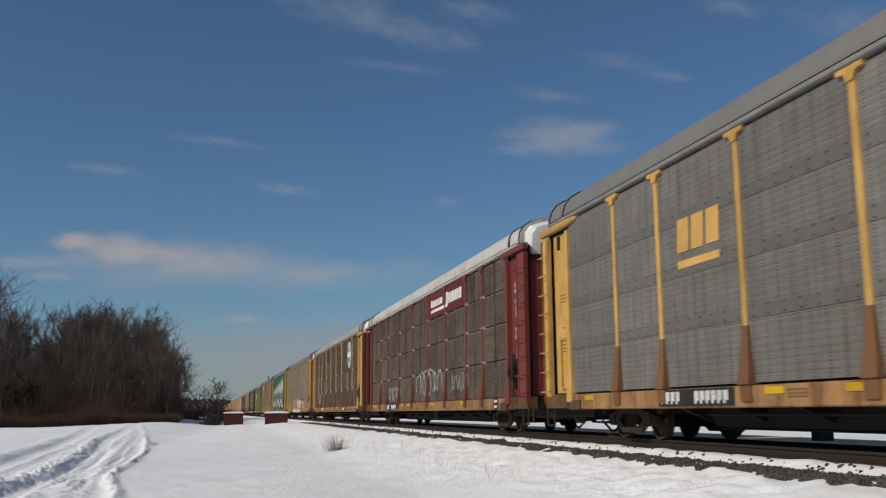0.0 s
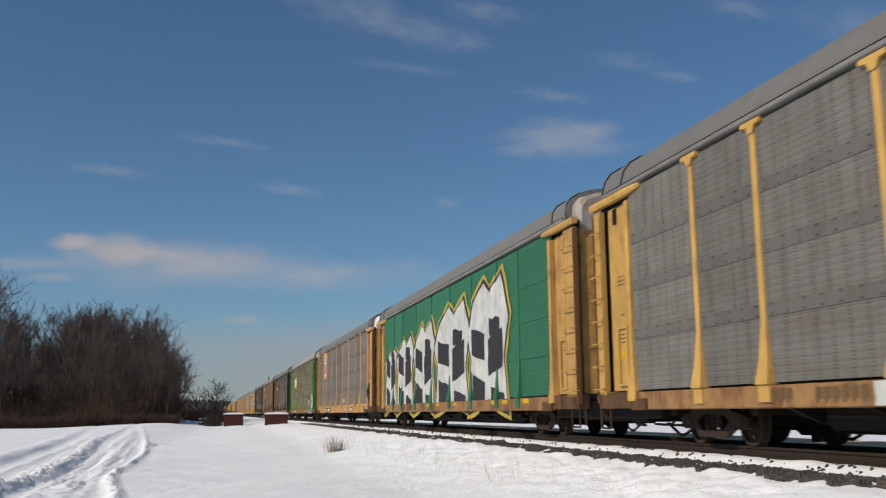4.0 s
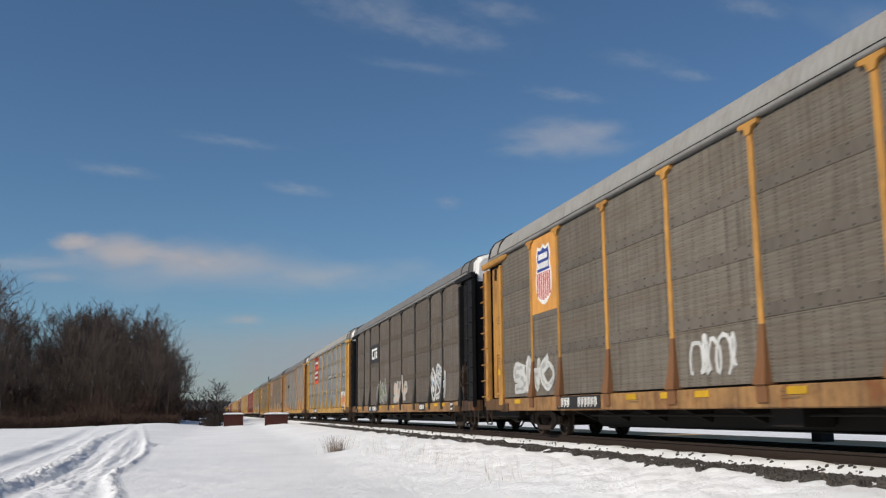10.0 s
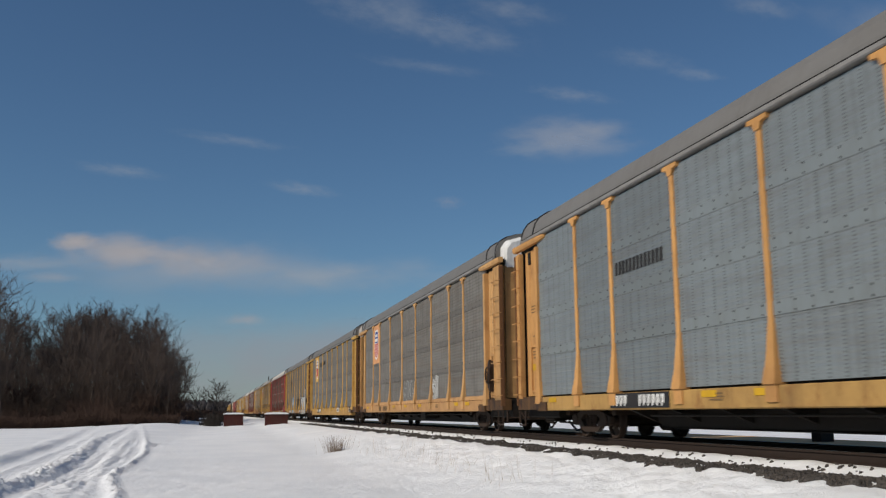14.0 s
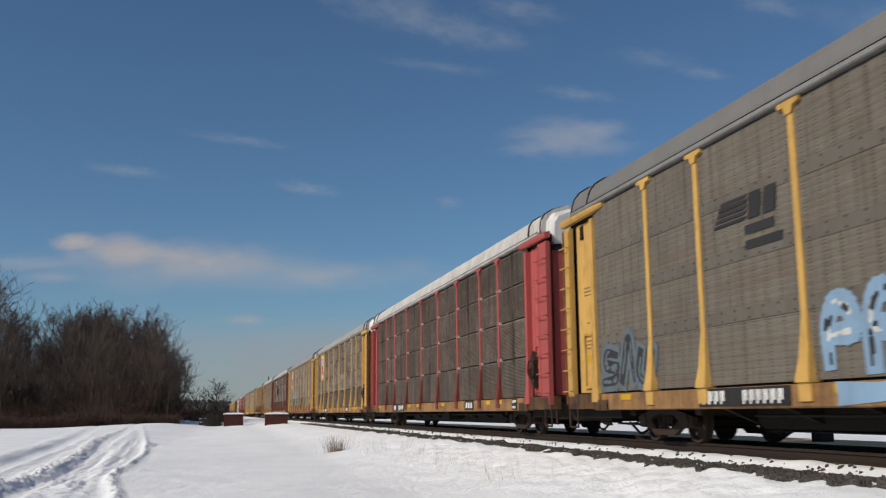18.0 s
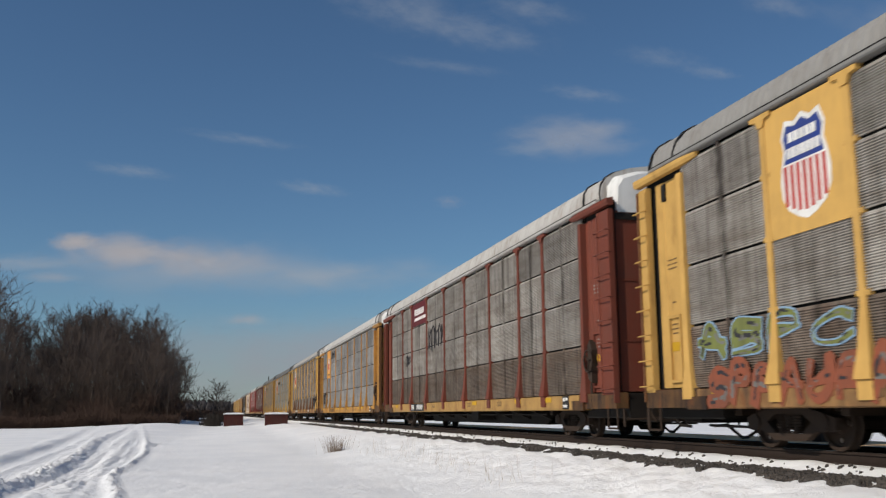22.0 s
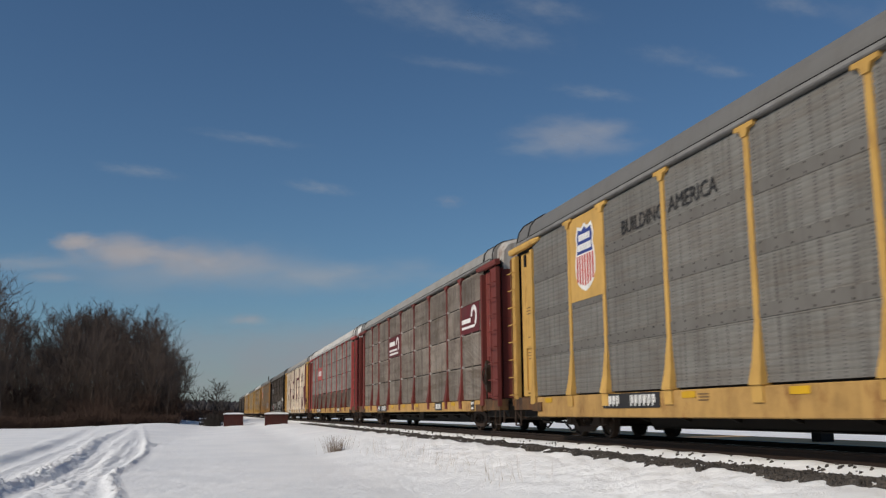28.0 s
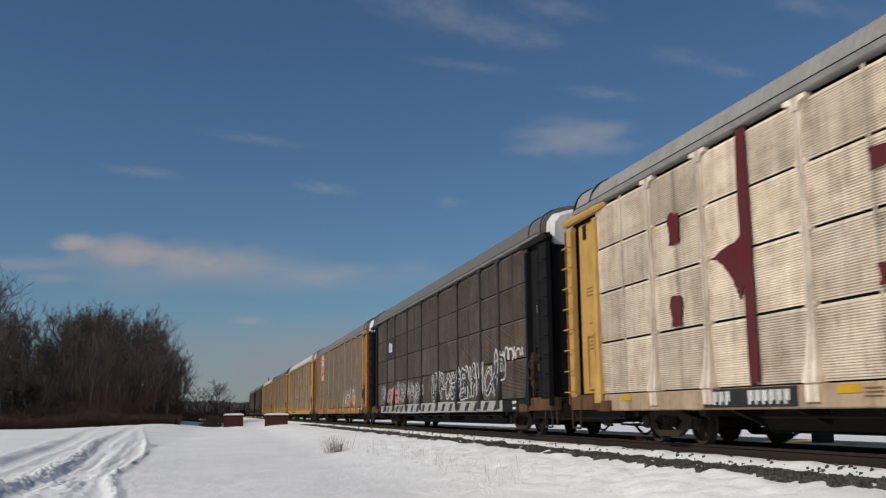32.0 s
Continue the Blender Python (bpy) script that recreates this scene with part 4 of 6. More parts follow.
    for s in (0, 1):
        turn = MIRROR if s else Matrix()
        part("hood", cached("hood", hood_mesh), M["whitehood"] if k not in (1, 5, 14, 15, 23, 24) else M["hood"], car, turn=turn, label="white end hood" if k not in (1, 5, 14, 15, 23, 24) else "dirty pale end hood")
        for sy in (12.15, 13.10):
            kk = (spec.get("crown", 5.87) - 5) / 0.87
            part("roof_seal", cached(("roof_seal", sy, kk), lambda: roof_seal_mesh(sy, kk)), M["black"], car, turn=turn, label="black seal across the roof")
        part("end_door", cached("end_door", end_door_mesh), end, car, turn=turn)
        # the slot under the hood is a solid bar with shade as its colour
        if k in (2, 16, 19, 25):
            part("end_slot", cached("end_slot", lambda: Shape().slab(-1.37, 1.37, 13.30, 13.515, 4.56, 4.70, 0.01).mesh("end_slot")), M["dark"], car, turn=turn, label="dark bar painted as a shaded slot under the hood")
        for z in (2.02, 3.28):
            part("door_bar", cached("door_bar", lambda: Shape().slab(-1.40, 1.40, 13.47, 13.495, -0.02, 0.02, 0.006).mesh("door_bar")), end, car, (0, 0, z), turn=turn)
        # solid bar again, coloured like the shaded inside of a door slot
        if k in (2, 16, 17, 18, 19, 25):
            part("door_slot", cached("door_slot", lambda: Shape().slab(-0.72, 0.72, 13.46, 13.50, 3.02, 3.16, 0.006).mesh("door_slot")), M["dark"], car, turn=turn, label="dark bar painted as a shaded slot in the end doors")
        part("coupler", cached("coupler", coupler_mesh), M["under"], car, turn=turn)
        part("brake_rigging", cached("rigging", brake_rigging_mesh), M["under"], car, turn=turn)
        for side in (0, 1):
            flip = Matrix.Scale(-1, 4, (1, 0, 0)) if side else Matrix()
            tm = turn @ flip
            near = side == s
            part("corner_panel", cached(("corner", s), lambda: corner_mesh(not s)), end, car, turn=tm)
            part("ladder_plate", cached(("ladder_plate", s), lambda: ladder_plate_mesh(0.72 if s else 0.44)), spec.get("plate", end), car, turn=tm)
            # solid block, coloured like the shaded inside of a latch opening
            part("latch_slot", cached("latch_slot", lambda: Shape().slab(-1.432, -1.37, 12.62, 12.76, 4.42, 4.74, 0.01).mesh("latch_slot")), M["dark"], car, turn=tm, label="dark block painted as a shaded latch opening")
            # dark sheet behind the corner; shade under the beam is put into its colour
            part("inner_lining", cached("inner_lining", lambda: Shape().box(-1.362, -1.352, PANEL_END, BODY_END - 0.12, 0.98, 4.98).mesh("inner_lining")), M["dark"], car, turn=tm, label="dark sheet painted as the shade inside the corner")
            part("corner_post", cached("corner_post", corner_post_mesh), end, car, turn=tm)
            part("end_post", cached("end_post", end_post_mesh), end if dark else RUSTFOOT, car, turn=tm, label="" if dark else "rusty edge bar")
            part("hatch_frame", cached("hatch", hatch_mesh), end, car, turn=tm)
            part("header_beam", cached("header", header_mesh), end, car, turn=tm)
            part("stirrup_step", cached("step", step_mesh), M["truck"], car, turn=tm)
            if near and s and k not in (5, 7, 11, 12, 14, 23, 18, 25):
                part("hand_brake", cached("brake", brake_mesh), M["truck"], car, turn=tm, label="dark hand-brake wheel and housing")
            if near:
                ladder = part("ladder", cached(("stile", s), lambda: Shape().slab(-1.56, -1.45, BODY_END - (0.71 if s else 0.435), BODY_END - (0.65 if s else 0.385), 1.0, 4.7).mesh("stile")), end, car, turn=tm)
                for i in range(8):
                    part("rung", cached(("rung", s), lambda: ladder_rung_mesh(0.70 if s else 0.43)), end, ladder, (0, 0, 1.05 + i * 0.47))
                part("uncoupling_lever", cached("lever", lever_mesh), M["truck"], car, turn=tm)
    # running gear
    for ty in (-9.75, 9.75):
        truck = part("truck", cached("bolster", bolster_mesh), M["truck"], car, (0, ty, 0))
        for side in (Matrix(), MIRROR):
            part("side_frame", cached("side_frame", side_frame_mesh), M["truck"], truck, turn=side)
        for wy in (-0.875, 0.875):
            ws = part("wheelset", cached("wheelset", wheelset_mesh), [M["truck"], M["tread"]], truck, (0, wy, 0.375))
            WHEELSETS.append((k, ty + wy, ws))
    # stencils shared by all
    chars = [-1.20 + 0.19 * i for i in range(4)] + [0.05 + 0.19 * i for i in range(6)]
    marks = [(1, rect(u + dx, -0.105 + dv, u + dx + 0.055, 0.105)) for u in chars for dx, dv in ((0, 0), (0.075, 0.05))]
    data_lines = [(0, rect(c + du, dv, c + du + 0.34 + 0.07 * ((i + k) % 3), dv + 0.022)) for i, c in enumerate((-5.9, -3.3, 1.9, 5.2)) for du, dv in ((0, 0.06), (0.03, 0.01), (0, -0.04))]
    side_sign(car, "stencil", data_lines, [M["ink"]], 0, 0.79, x=-1.545)
    plated = k not in (4, 5, 13, 18, 20, 22) and k < 27
    side_sign(car, "stencil", ([(0, rect(-1.32, -0.145, 1.32, 0.145))] if plated else []) + marks, [M["black"], M["white" if plated else "ink"]], 6.05, 0.79, x=-1.549)
    if k % 4 != 1:
        side_sign(car, "data_board", [(0, rect(-0.20, -0.15, 0.20, 0.15)), (1, rect(-0.15, 0.03, -0.02, 0.11)), (1, rect(0.03, 0.05, 0.15, 0.11)), (1, rect(-0.15, -0.11, 0.10, -0.05))], [M["black"], M["white"]], -10.75, 0.79, "black data board with white bars", x=-1.549)
    rng = random.Random(k * 13)
    for y in (10.6, 3.4, 1.9, 0.35, -2.5, -6.95, -8.1, -9.6):
        if rng.random() < 0.75:
            side_sign(car, "sticker", [(0, rect(-0.24, -0.055, 0.24, 0.055))], [M["sticker"]], y + rng.uniform(-0.3, 0.3), 0.86, x=-1.549)
    return car


M["hood"] = paint("dirty_hood", (0.40, 0.38, 0.35), (0.16, 0.11, 0.08), amount=0.5, streak=0.9, rust=0.5)
M["whitehood"] = paint("white_hood", (0.72, 0.72, 0.70), amount=0.22, streak=0.9)
YEL = paint("yellow_post", (0.50, 0.300, 0.088), (0.13, 0.07, 0.03), amount=0.32, rust=0.3, streak=0.3)
YEL_BRIGHT = paint("bright_yellow", (0.54, 0.325, 0.10), (0.15, 0.085, 0.03), amount=0.26, rust=0.25, streak=0.3)
YEL_OLD = paint("faded_yellow", (0.48, 0.285, 0.095), (0.14, 0.08, 0.04), amount=0.45, rust=0.5)
SILL_PEACH = paint("sill_peach", (0.48, 0.268, 0.118), (0.12, 0.06, 0.03), amount=0.36, rust=0.5, streak=0.2)
YEL_PALE = paint("pale_yellow", (0.49, 0.278, 0.115), (0.16, 0.10, 0.05), amount=0.38, rust=0.35)
SILL_YEL = paint("sill_yellow", (0.45, 0.268, 0.092), (0.10, 0.055, 0.03), amount=0.46, rust=0.6, streak=0.3)
SILL_OLD = paint("sill_rusty", (0.33, 0.182, 0.075), (0.07, 0.042, 0.03), amount=0.72, rust=0.85, streak=0.5)
ORG = paint("orange_end", (0.44, 0.222, 0.058), amount=0.4, rust=0.4)
GREY = paint("grey_sheet", (0.160, 0.154, 0.142), amount=0.3, rough=0.7, metal=0.0, holes=True, stain=0.3, sheet=True)
GREY_WARM = paint("dusty_sheet", (0.150, 0.132, 0.108), (0.10, 0.085, 0.07), 0.45, 0.7, 0.0, holes=True, stain=0.42, sheet=True)
GREY_DARK = paint("dark_sheet", (0.13, 0.112, 0.095), (0.06, 0.05, 0.04), 0.5, 0.7, 0.0, holes=True, stain=0.4, sheet=True)
GREY_BLUE = paint("blue_grey_sheet", (0.215, 0.24, 0.243), (0.16, 0.16, 0.15), 0.3, 0.4, 0.35, holes=True, stain=0.2, sheet=True)
SILVER = paint("silver_sheet", (0.32, 0.355, 0.385), (0.17, 0.17, 0.16), 0.42, 0.3, 0.6, holes=False, sheet=True)
RIB_BROWN = paint("brown_ribbed", (0.185, 0.150, 0.124), (0.06, 0.05, 0.042), 0.45, 0.8, 0.0, 0.8, stain=0.75, rust=0.35, sheet=True, halves=0.85)
RIB_DARK = paint("dark_ribbed", (0.150, 0.125, 0.104), (0.05, 0.042, 0.035), 0.45, 0.8, 0.0, 0.8, stain=0.5, sheet=True, halves=0.5)
RIB_GREY = paint("grey_ribbed", (0.37, 0.345, 0.312), (0.10, 0.08, 0.064), 0.45, 0.7, 0.0, 0.8, stain=0.42, sheet=True, halves=0.8)
RIB_WARM = paint("warm_ribbed", (0.335, 0.288, 0.242), (0.085, 0.064, 0.048), 0.48, 0.7, 0.0, 0.8, stain=0.66, rust=0.25, sheet=True, halves=0.7)
RIB_TAN = paint("tan_ribbed", (0.35, 0.302, 0.258), (0.10, 0.075, 0.056), 0.45, 0.7, 0.0, 0.8, stain=0.5, rust=0.2, sheet=True, halves=0.5)
RIB_PALE = paint("pale_brown_ribbed", (0.295, 0.26, 0.222), (0.11, 0.085, 0.066), 0.45, 0.7, 0.0, 0.8, stain=0.55, rust=0.15, sheet=True, halves=0.55)
RIB_CLEAN = paint("clean_ribbed", (0.395, 0.382, 0.368), (0.14, 0.135, 0.13), 0.35, 0.5, 0.3, 0.6, stain=0.3, sheet=True, halves=0.45)
ROOF_WHITE = paint("white_roof", (0.46, 0.45, 0.43), (0.22, 0.18, 0.145), 0.42, 0.55, 0.0, 0.8)
ROOF_LIGHT = paint("light_roof", (0.285, 0.28, 0.268), (0.17, 0.15, 0.13), 0.35, 0.65, 0.0, 0.8)
ROOF_GREY = paint("grey_roof", (0.165, 0.160, 0.152), (0.12, 0.11, 0.1), 0.3, 0.55, 0.1, 0.6)
SOOT_RED = paint("sooty_red_foot", (0.17, 0.040, 0.032), (0.05, 0.03, 0.025), 0.55, rust=0.4)
RUST_PLATE = paint("rusty_plate", (0.11, 0.045, 0.032), (0.04, 0.028, 0.022), 0.5, rust=0.6)
PEACH_END = paint("orange_yellow_end", (0.50, 0.262, 0.095), (0.16, 0.08, 0.04), 0.35, rust=0.35, streak=0.3)
EAVE_DULL = paint("dull_eave", (0.22, 0.215, 0.205), (0.10, 0.09, 0.08), amount=0.4)
EAVE_PALE = paint("pale_eave", (0.205, 0.20, 0.192), amount=0.3)
MAROON = paint("maroon_end", (0.16, 0.038, 0.032), (0.07, 0.04, 0.035), 0.35)
BROWN = paint("red_brown_post", (0.165, 0.046, 0.030), (0.09, 0.05, 0.04), 0.4)
RED = paint("faded_red_post", (0.36, 0.075, 0.07), (0.2, 0.08, 0.07), 0.35)
GREEN = paint("green_end", (0.018, 0.118, 0.030), (0.03, 0.07, 0.03), 0.3)
LIME = paint("lime_post", (0.185, 0.235, 0.055), (0.14, 0.10, 0.04), 0.45)
BLACK = paint("black_end", (0.010, 0.010, 0.011), (0.022, 0.019, 0.017), 0.35)
BLACK_POST = paint("black_post", (0.030, 0.028, 0.026), (0.055, 0.045, 0.036), 0.4)
CREAM = paint("cream_painted", (0.80, 0.70, 0.57), (0.30, 0.21, 0.14), 0.45, rust=0.3, stain=0.15, sheet=True, halves=0.3)
CREAM_SILL = paint("dirty_cream_sill", (0.44, 0.33, 0.22), (0.14, 0.09, 0.06), 0.6, rust=0.8)
GREENPAINT = paint("green_over_paint", (0.032, 0.135, 0.078), (0.022, 0.085, 0.05), 0.25, 0.6, 0.0)
SILL_END = paint("grimy_sill_end", (0.135, 0.072, 0.032), (0.032, 0.022, 0.018), 0.95, rust=0.8, streak=0.8)
RUSTFOOT = paint("rusty_foot", (0.165, 0.082, 0.040), (0.14, 0.06, 0.03), 0.5)
LUG = plain("pale_lug", (0.42, 0.40, 0.38), 0.6)


BAND = {GREY: paint("grey_band", (0.128, 0.120, 0.110), amount=0.3), GREY_WARM: paint("dusty_band", (0.128, 0.112, 0.094), amount=0.4), GREY_DARK: paint("brown_band", (0.10, 0.08, 0.062), amount=0.4),
        GREY_BLUE: paint("pale_band", (0.205, 0.228, 0.23), (0.15, 0.15, 0.14), 0.35, 0.42, 0.3), SILVER: paint("dull_band", (0.175, 0.172, 0.160), amount=0.45), GREENPAINT: GREENPAINT}


def spec(label, kind, panel, post, roof, sill, end, **more):
    return dict(label=label, kind=kind, panel=panel, post=post, roof=roof, sill=sill, end=end, **more)


R, N, DP = "ribbed", "sheet", "deep"
CARS = [
    spec("auto-carrier railcar with grey sheet sides and yellow posts", N, GREY, YEL, ROOF_GREY, SILL_OLD, YEL, foot=RUSTFOOT),
    spec("auto-carrier railcar with dark ribbed sides and maroon posts", R, RIB_BROWN, BROWN, ROOF_WHITE, SILL_OLD, MAROON, lug=LUG),
    spec("auto-carrier railcar with dark ribbed sides, yellow posts and round emblem", R, RIB_DARK, YEL_OLD, ROOF_LIGHT, SILL_OLD, YEL, lug=LUG, foot=RUSTFOOT),
    spec("auto-carrier railcar with grey sides and white graffiti low down", N, GREY, YEL, ROOF_GREY, SILL_OLD, YEL),
    spec("auto-carrier railcar with its side sprayed green all over", N, GREENPAINT, GREENPAINT, ROOF_GREY, SILL_OLD, YEL_OLD, bolt=M["ggreen"], head=False),
    spec("auto-carrier railcar with grey sides, pale yellow posts and shield panel", N, GREY, YEL_PALE, ROOF_GREY, SILL_PEACH, YEL_PALE),
    spec("auto-carrier railcar with brown ribbed sides, lime posts and green ends", R, RIB_WARM, LIME, ROOF_LIGHT, SILL_OLD, GREEN),
    spec("auto-carrier railcar with brown ribbed sides, black posts and red sign", R, RIB_WARM, BLACK_POST, ROOF_GREY, SILL_YEL, BLACK, lug=LUG),
    spec("auto-carrier railcar with dusty sides, orange posts and shield panel", N, GREY_WARM, ORG, ROOF_LIGHT, SILL_OLD, ORG, foot=RUSTFOOT),
    spec("auto-carrier railcar with dark taupe sides and black posts", N, GREY_DARK, BLACK_POST, ROOF_GREY, SILL_OLD, BLACK, crown=5.76),
    spec("auto-carrier railcar with shiny silver ribbed sides and yellow posts", DP, SILVER, YEL, ROOF_LIGHT, SILL_YEL, YEL),
    spec("auto-carrier railcar with blue-grey sides and orange-yellow posts", N, GREY_BLUE, PEACH_END, ROOF_GREY, SILL_YEL, PEACH_END),
    spec("auto-carrier railcar with grey sides, yellow posts and faint graffiti", N, GREY, YEL_PALE, ROOF_GREY, SILL_PEACH, YEL_PALE),
    spec("auto-carrier railcar with grey sides, deep yellow sill and slogan", N, GREY, YEL, ROOF_GREY, SILL_YEL, YEL, low=0.46),
    spec("auto-carrier railcar with dusty grey sides and several graffiti", N, GREY_WARM, YEL, ROOF_GREY, SILL_OLD, YEL),
    spec("auto-carrier railcar with dark ribbed sides and faded red posts", R, RIB_BROWN, RED, ROOF_WHITE, SILL_OLD, RED, lug=LUG, foot=SOOT_RED, lower=RIB_DARK),
    spec("auto-carrier railcar with grey-brown ribbed sides and yellow posts", R, RIB_WARM, YEL_BRIGHT, ROOF_LIGHT, SILL_OLD, YEL_BRIGHT, lower=RIB_BROWN),
    spec("auto-carrier railcar with grey ribbed sides and colourful graffiti", R, RIB_GREY, YEL_BRIGHT, ROOF_LIGHT, SILL_OLD, YEL_BRIGHT, crown=5.82, lower=RIB_BROWN),
    spec("auto-carrier railcar with grey ribbed sides and red-brown posts", R, RIB_GREY, BROWN, ROOF_WHITE, SILL_YEL, BROWN, lower=RIB_BROWN),
    spec("auto-carrier railcar with clean grey ribbed sides and orange posts", R, RIB_CLEAN, ORG, ROOF_WHITE, ORG, ORG, head=False, roof_ribs=False),
    spec("auto-carrier railcar with weathered grey ribbed sides and rusty yellow posts", R, RIB_TAN, YEL_BRIGHT, ROOF_LIGHT, SILL_OLD, YEL, foot=RUSTFOOT, lower=RIB_PALE),
    spec("auto-carrier railcar with silver-grey sides and yellow posts", N, GREY_BLUE, YEL, ROOF_GREY, SILL_YEL, YEL),
    spec("auto-carrier railcar with grey sides, deep yellow sill and slogan", N, GREY, YEL, ROOF_GREY, SILL_YEL, YEL, low=0.46),
    spec("auto-carrier railcar with grey-brown ribbed sides and maroon posts", R, RIB_TAN, MAROON, ROOF_LIGHT, SILL_YEL, MAROON, lug=LUG, crown=5.77, lower=RIB_PALE),
    spec("auto-carrier railcar with grey ribbed sides and red posts", R, RIB_GREY, RED, ROOF_WHITE, SILL_YEL, RED, lower=RIB_BROWN, foot=SOOT_RED, plate=RUST_PLATE),
    spec("auto-carrier railcar painted cream with maroon strokes, yellow ends", R, CREAM, CREAM, ROOF_LIGHT, CREAM_SILL, YEL, crown=5.81),
    spec("auto-carrier railcar with dark sides, black ends and graffiti along the bottom", R, RIB_DARK, BLACK_POST, ROOF_GREY, BLACK, BLACK),
    spec("auto-carrier railcar with dusty sides and orange posts", N, GREY_WARM, ORG, ROOF_GREY, SILL_OLD, ORG),
    spec("auto-carrier railcar with yellow posts and white roof", R, RIB_WARM, YEL, ROOF_WHITE, SILL_YEL, YEL),
    spec("auto-carrier railcar with dusty sides and yellow posts", N, GREY_WARM, YEL, ROOF_GREY, SILL_OLD, YEL),
    spec("auto-carrier railcar with ribbed sides and light roof", R, RIB_WARM, YEL_OLD, ROOF_WHITE, SILL_OLD, YEL),
    spec("auto-carrier railcar with dark sides near the end of the train", R, RIB_DARK, BLACK_POST, ROOF_GREY, BLACK, BLACK),
    spec("auto-carrier railcar with dark sides, the last of the train", R, RIB_DARK, BLACK_POST, ROOF_GREY, BLACK, BLACK),
]
TRAIN = [build_car(i + 1, s) for i, s in enumerate(CARS)]

# ---- signs, lettering blocks and graffiti on the cars ----
def car_no(k):
    return TRAIN[k - 1]


def slogan(car, text, y, z, size, mat):
    """Painted words in block capitals."""
    cu = bpy.data.curves.new("slogan", "FONT")
    cu.body, cu.size, cu.extrude, cu.resolution_u = text, size, 0.003, 2
    ob = bpy.data.objects.new("slogan", cu)
    me = bpy.data.meshes.new_from_object(ob)
    bpy.data.objects.remove(ob)
    me.materials.clear()
    me.materials.append(None)
    turn = Matrix(((0, 0, -1, 0), (-1, 0, 0, 0), (0, 1, 0, 0), (0, 0, 0, 1)))
    part("slogan", me, mat, car, (-1.493, y, z), "painted slogan in dark block capitals", turn)


def block_logo(car, y, z, w, h, mat, n=3):
    """Heavy slanted blocks over a bar."""
    step = w / n
    polys = [(0, rect(-w / 2 + i * step, -h * 0.38, -w / 2 + (i + 0.8) * step, h * 0.42, 0.05)) for i in range(n)] + [(0, rect(-w / 2, -h * 0.76, w / 2 - 0.1, -h * 0.58))]
    for i, poly in enumerate(polys):
        part("emblem_block", plate([poly]).mesh("emblem_block", 1), M[mat], car, (SIGN_X, y, z), "yellow painted emblem block" if i == 0 else "")


def word_panel(car, y, z, w, h, back, ink, words, extra=(), label="painted sign panel with plain lettering bars"):
    """Words: number of letters, left end, right end, middle height and letter height, as parts of the panel; one plain bar a letter."""
    polys = [(0, rect(-w / 2, -h / 2, w / 2, h / 2))]
    for n, a, b, v, size in words:
        step = (b - a) * w / n
        polys += [(1, rect((a - 0.5) * w + i * step, (v - size / 2 - 0.5) * h, (a - 0.5) * w + (i + 0.76) * step, (v + size / 2 * (1.35 if i == 0 else 1.0) - 0.5) * h, 0.04)) for i in range(n)]
    polys += [(1, [((u - 0.5) * w, (v - 0.5) * h) for u, v in poly]) for poly in extra]
    side_sign(car, "sign_panel", polys, [M[back], M[ink]], y, z, label)


def corner_notes(car, ink, sticker=True):
    """Stencilled data blocks on the corner panels."""
    for s in (-1, 1):
        polys = []
        for k, (v, w) in enumerate(((3.30, 0.36), (3.22, 0.40), (3.14, 0.34), (2.52, 0.14), (2.12, 0.22), (2.04, 0.28), (1.96, 0.2))):
            polys += [(0, rect(-w / 2 + i * w / 4, v - 0.013, -w / 2 + (i + 0.7) * w / 4, v + 0.013)) for i in range(4)]
        side_sign(car, "stencil", polys, [M[ink]], s * 12.50, 0, x=-1.397)
        if sticker:
            side_sign(car, "sticker", [(0, rect(-0.16, -0.08, 0.16, 0.08))], [M["sticker"]], s * 12.50, 1.72, x=-1.398)


def dash_word(car, y, ink="white", back="black", w=0.95):
    """Three heavy blocks on the side sill."""
    w *= 0.9
    polys = [(0, rect(-w / 2 - 0.10, -0.14, w / 2 + 0.10, 0.14))]
    polys += [(1, rect(-w / 2 + i * w / 3 + 0.03, -0.085, -w / 2 + (i + 1) * w / 3 - 0.07, 0.085, 0.01)) for i in range(3)]
    side_sign(car, "stencil", polys, [M[back], M[ink]], y, 0.80, x=-1.549)


def jagged(pts, seed, amp):
    """Roughens an outline with extra wobbling points."""
    rng = random.Random(seed)
    out = []
    for (a, b), (c, d) in zip(pts, pts[1:] + pts[:1]):
        for t in (0, 0.34, 0.67):
            out.append((a + (c - a) * t + rng.uniform(-amp, amp) * (t > 0), b + (d - b) * t + rng.uniform(-amp, amp) * (t > 0)))
    return out


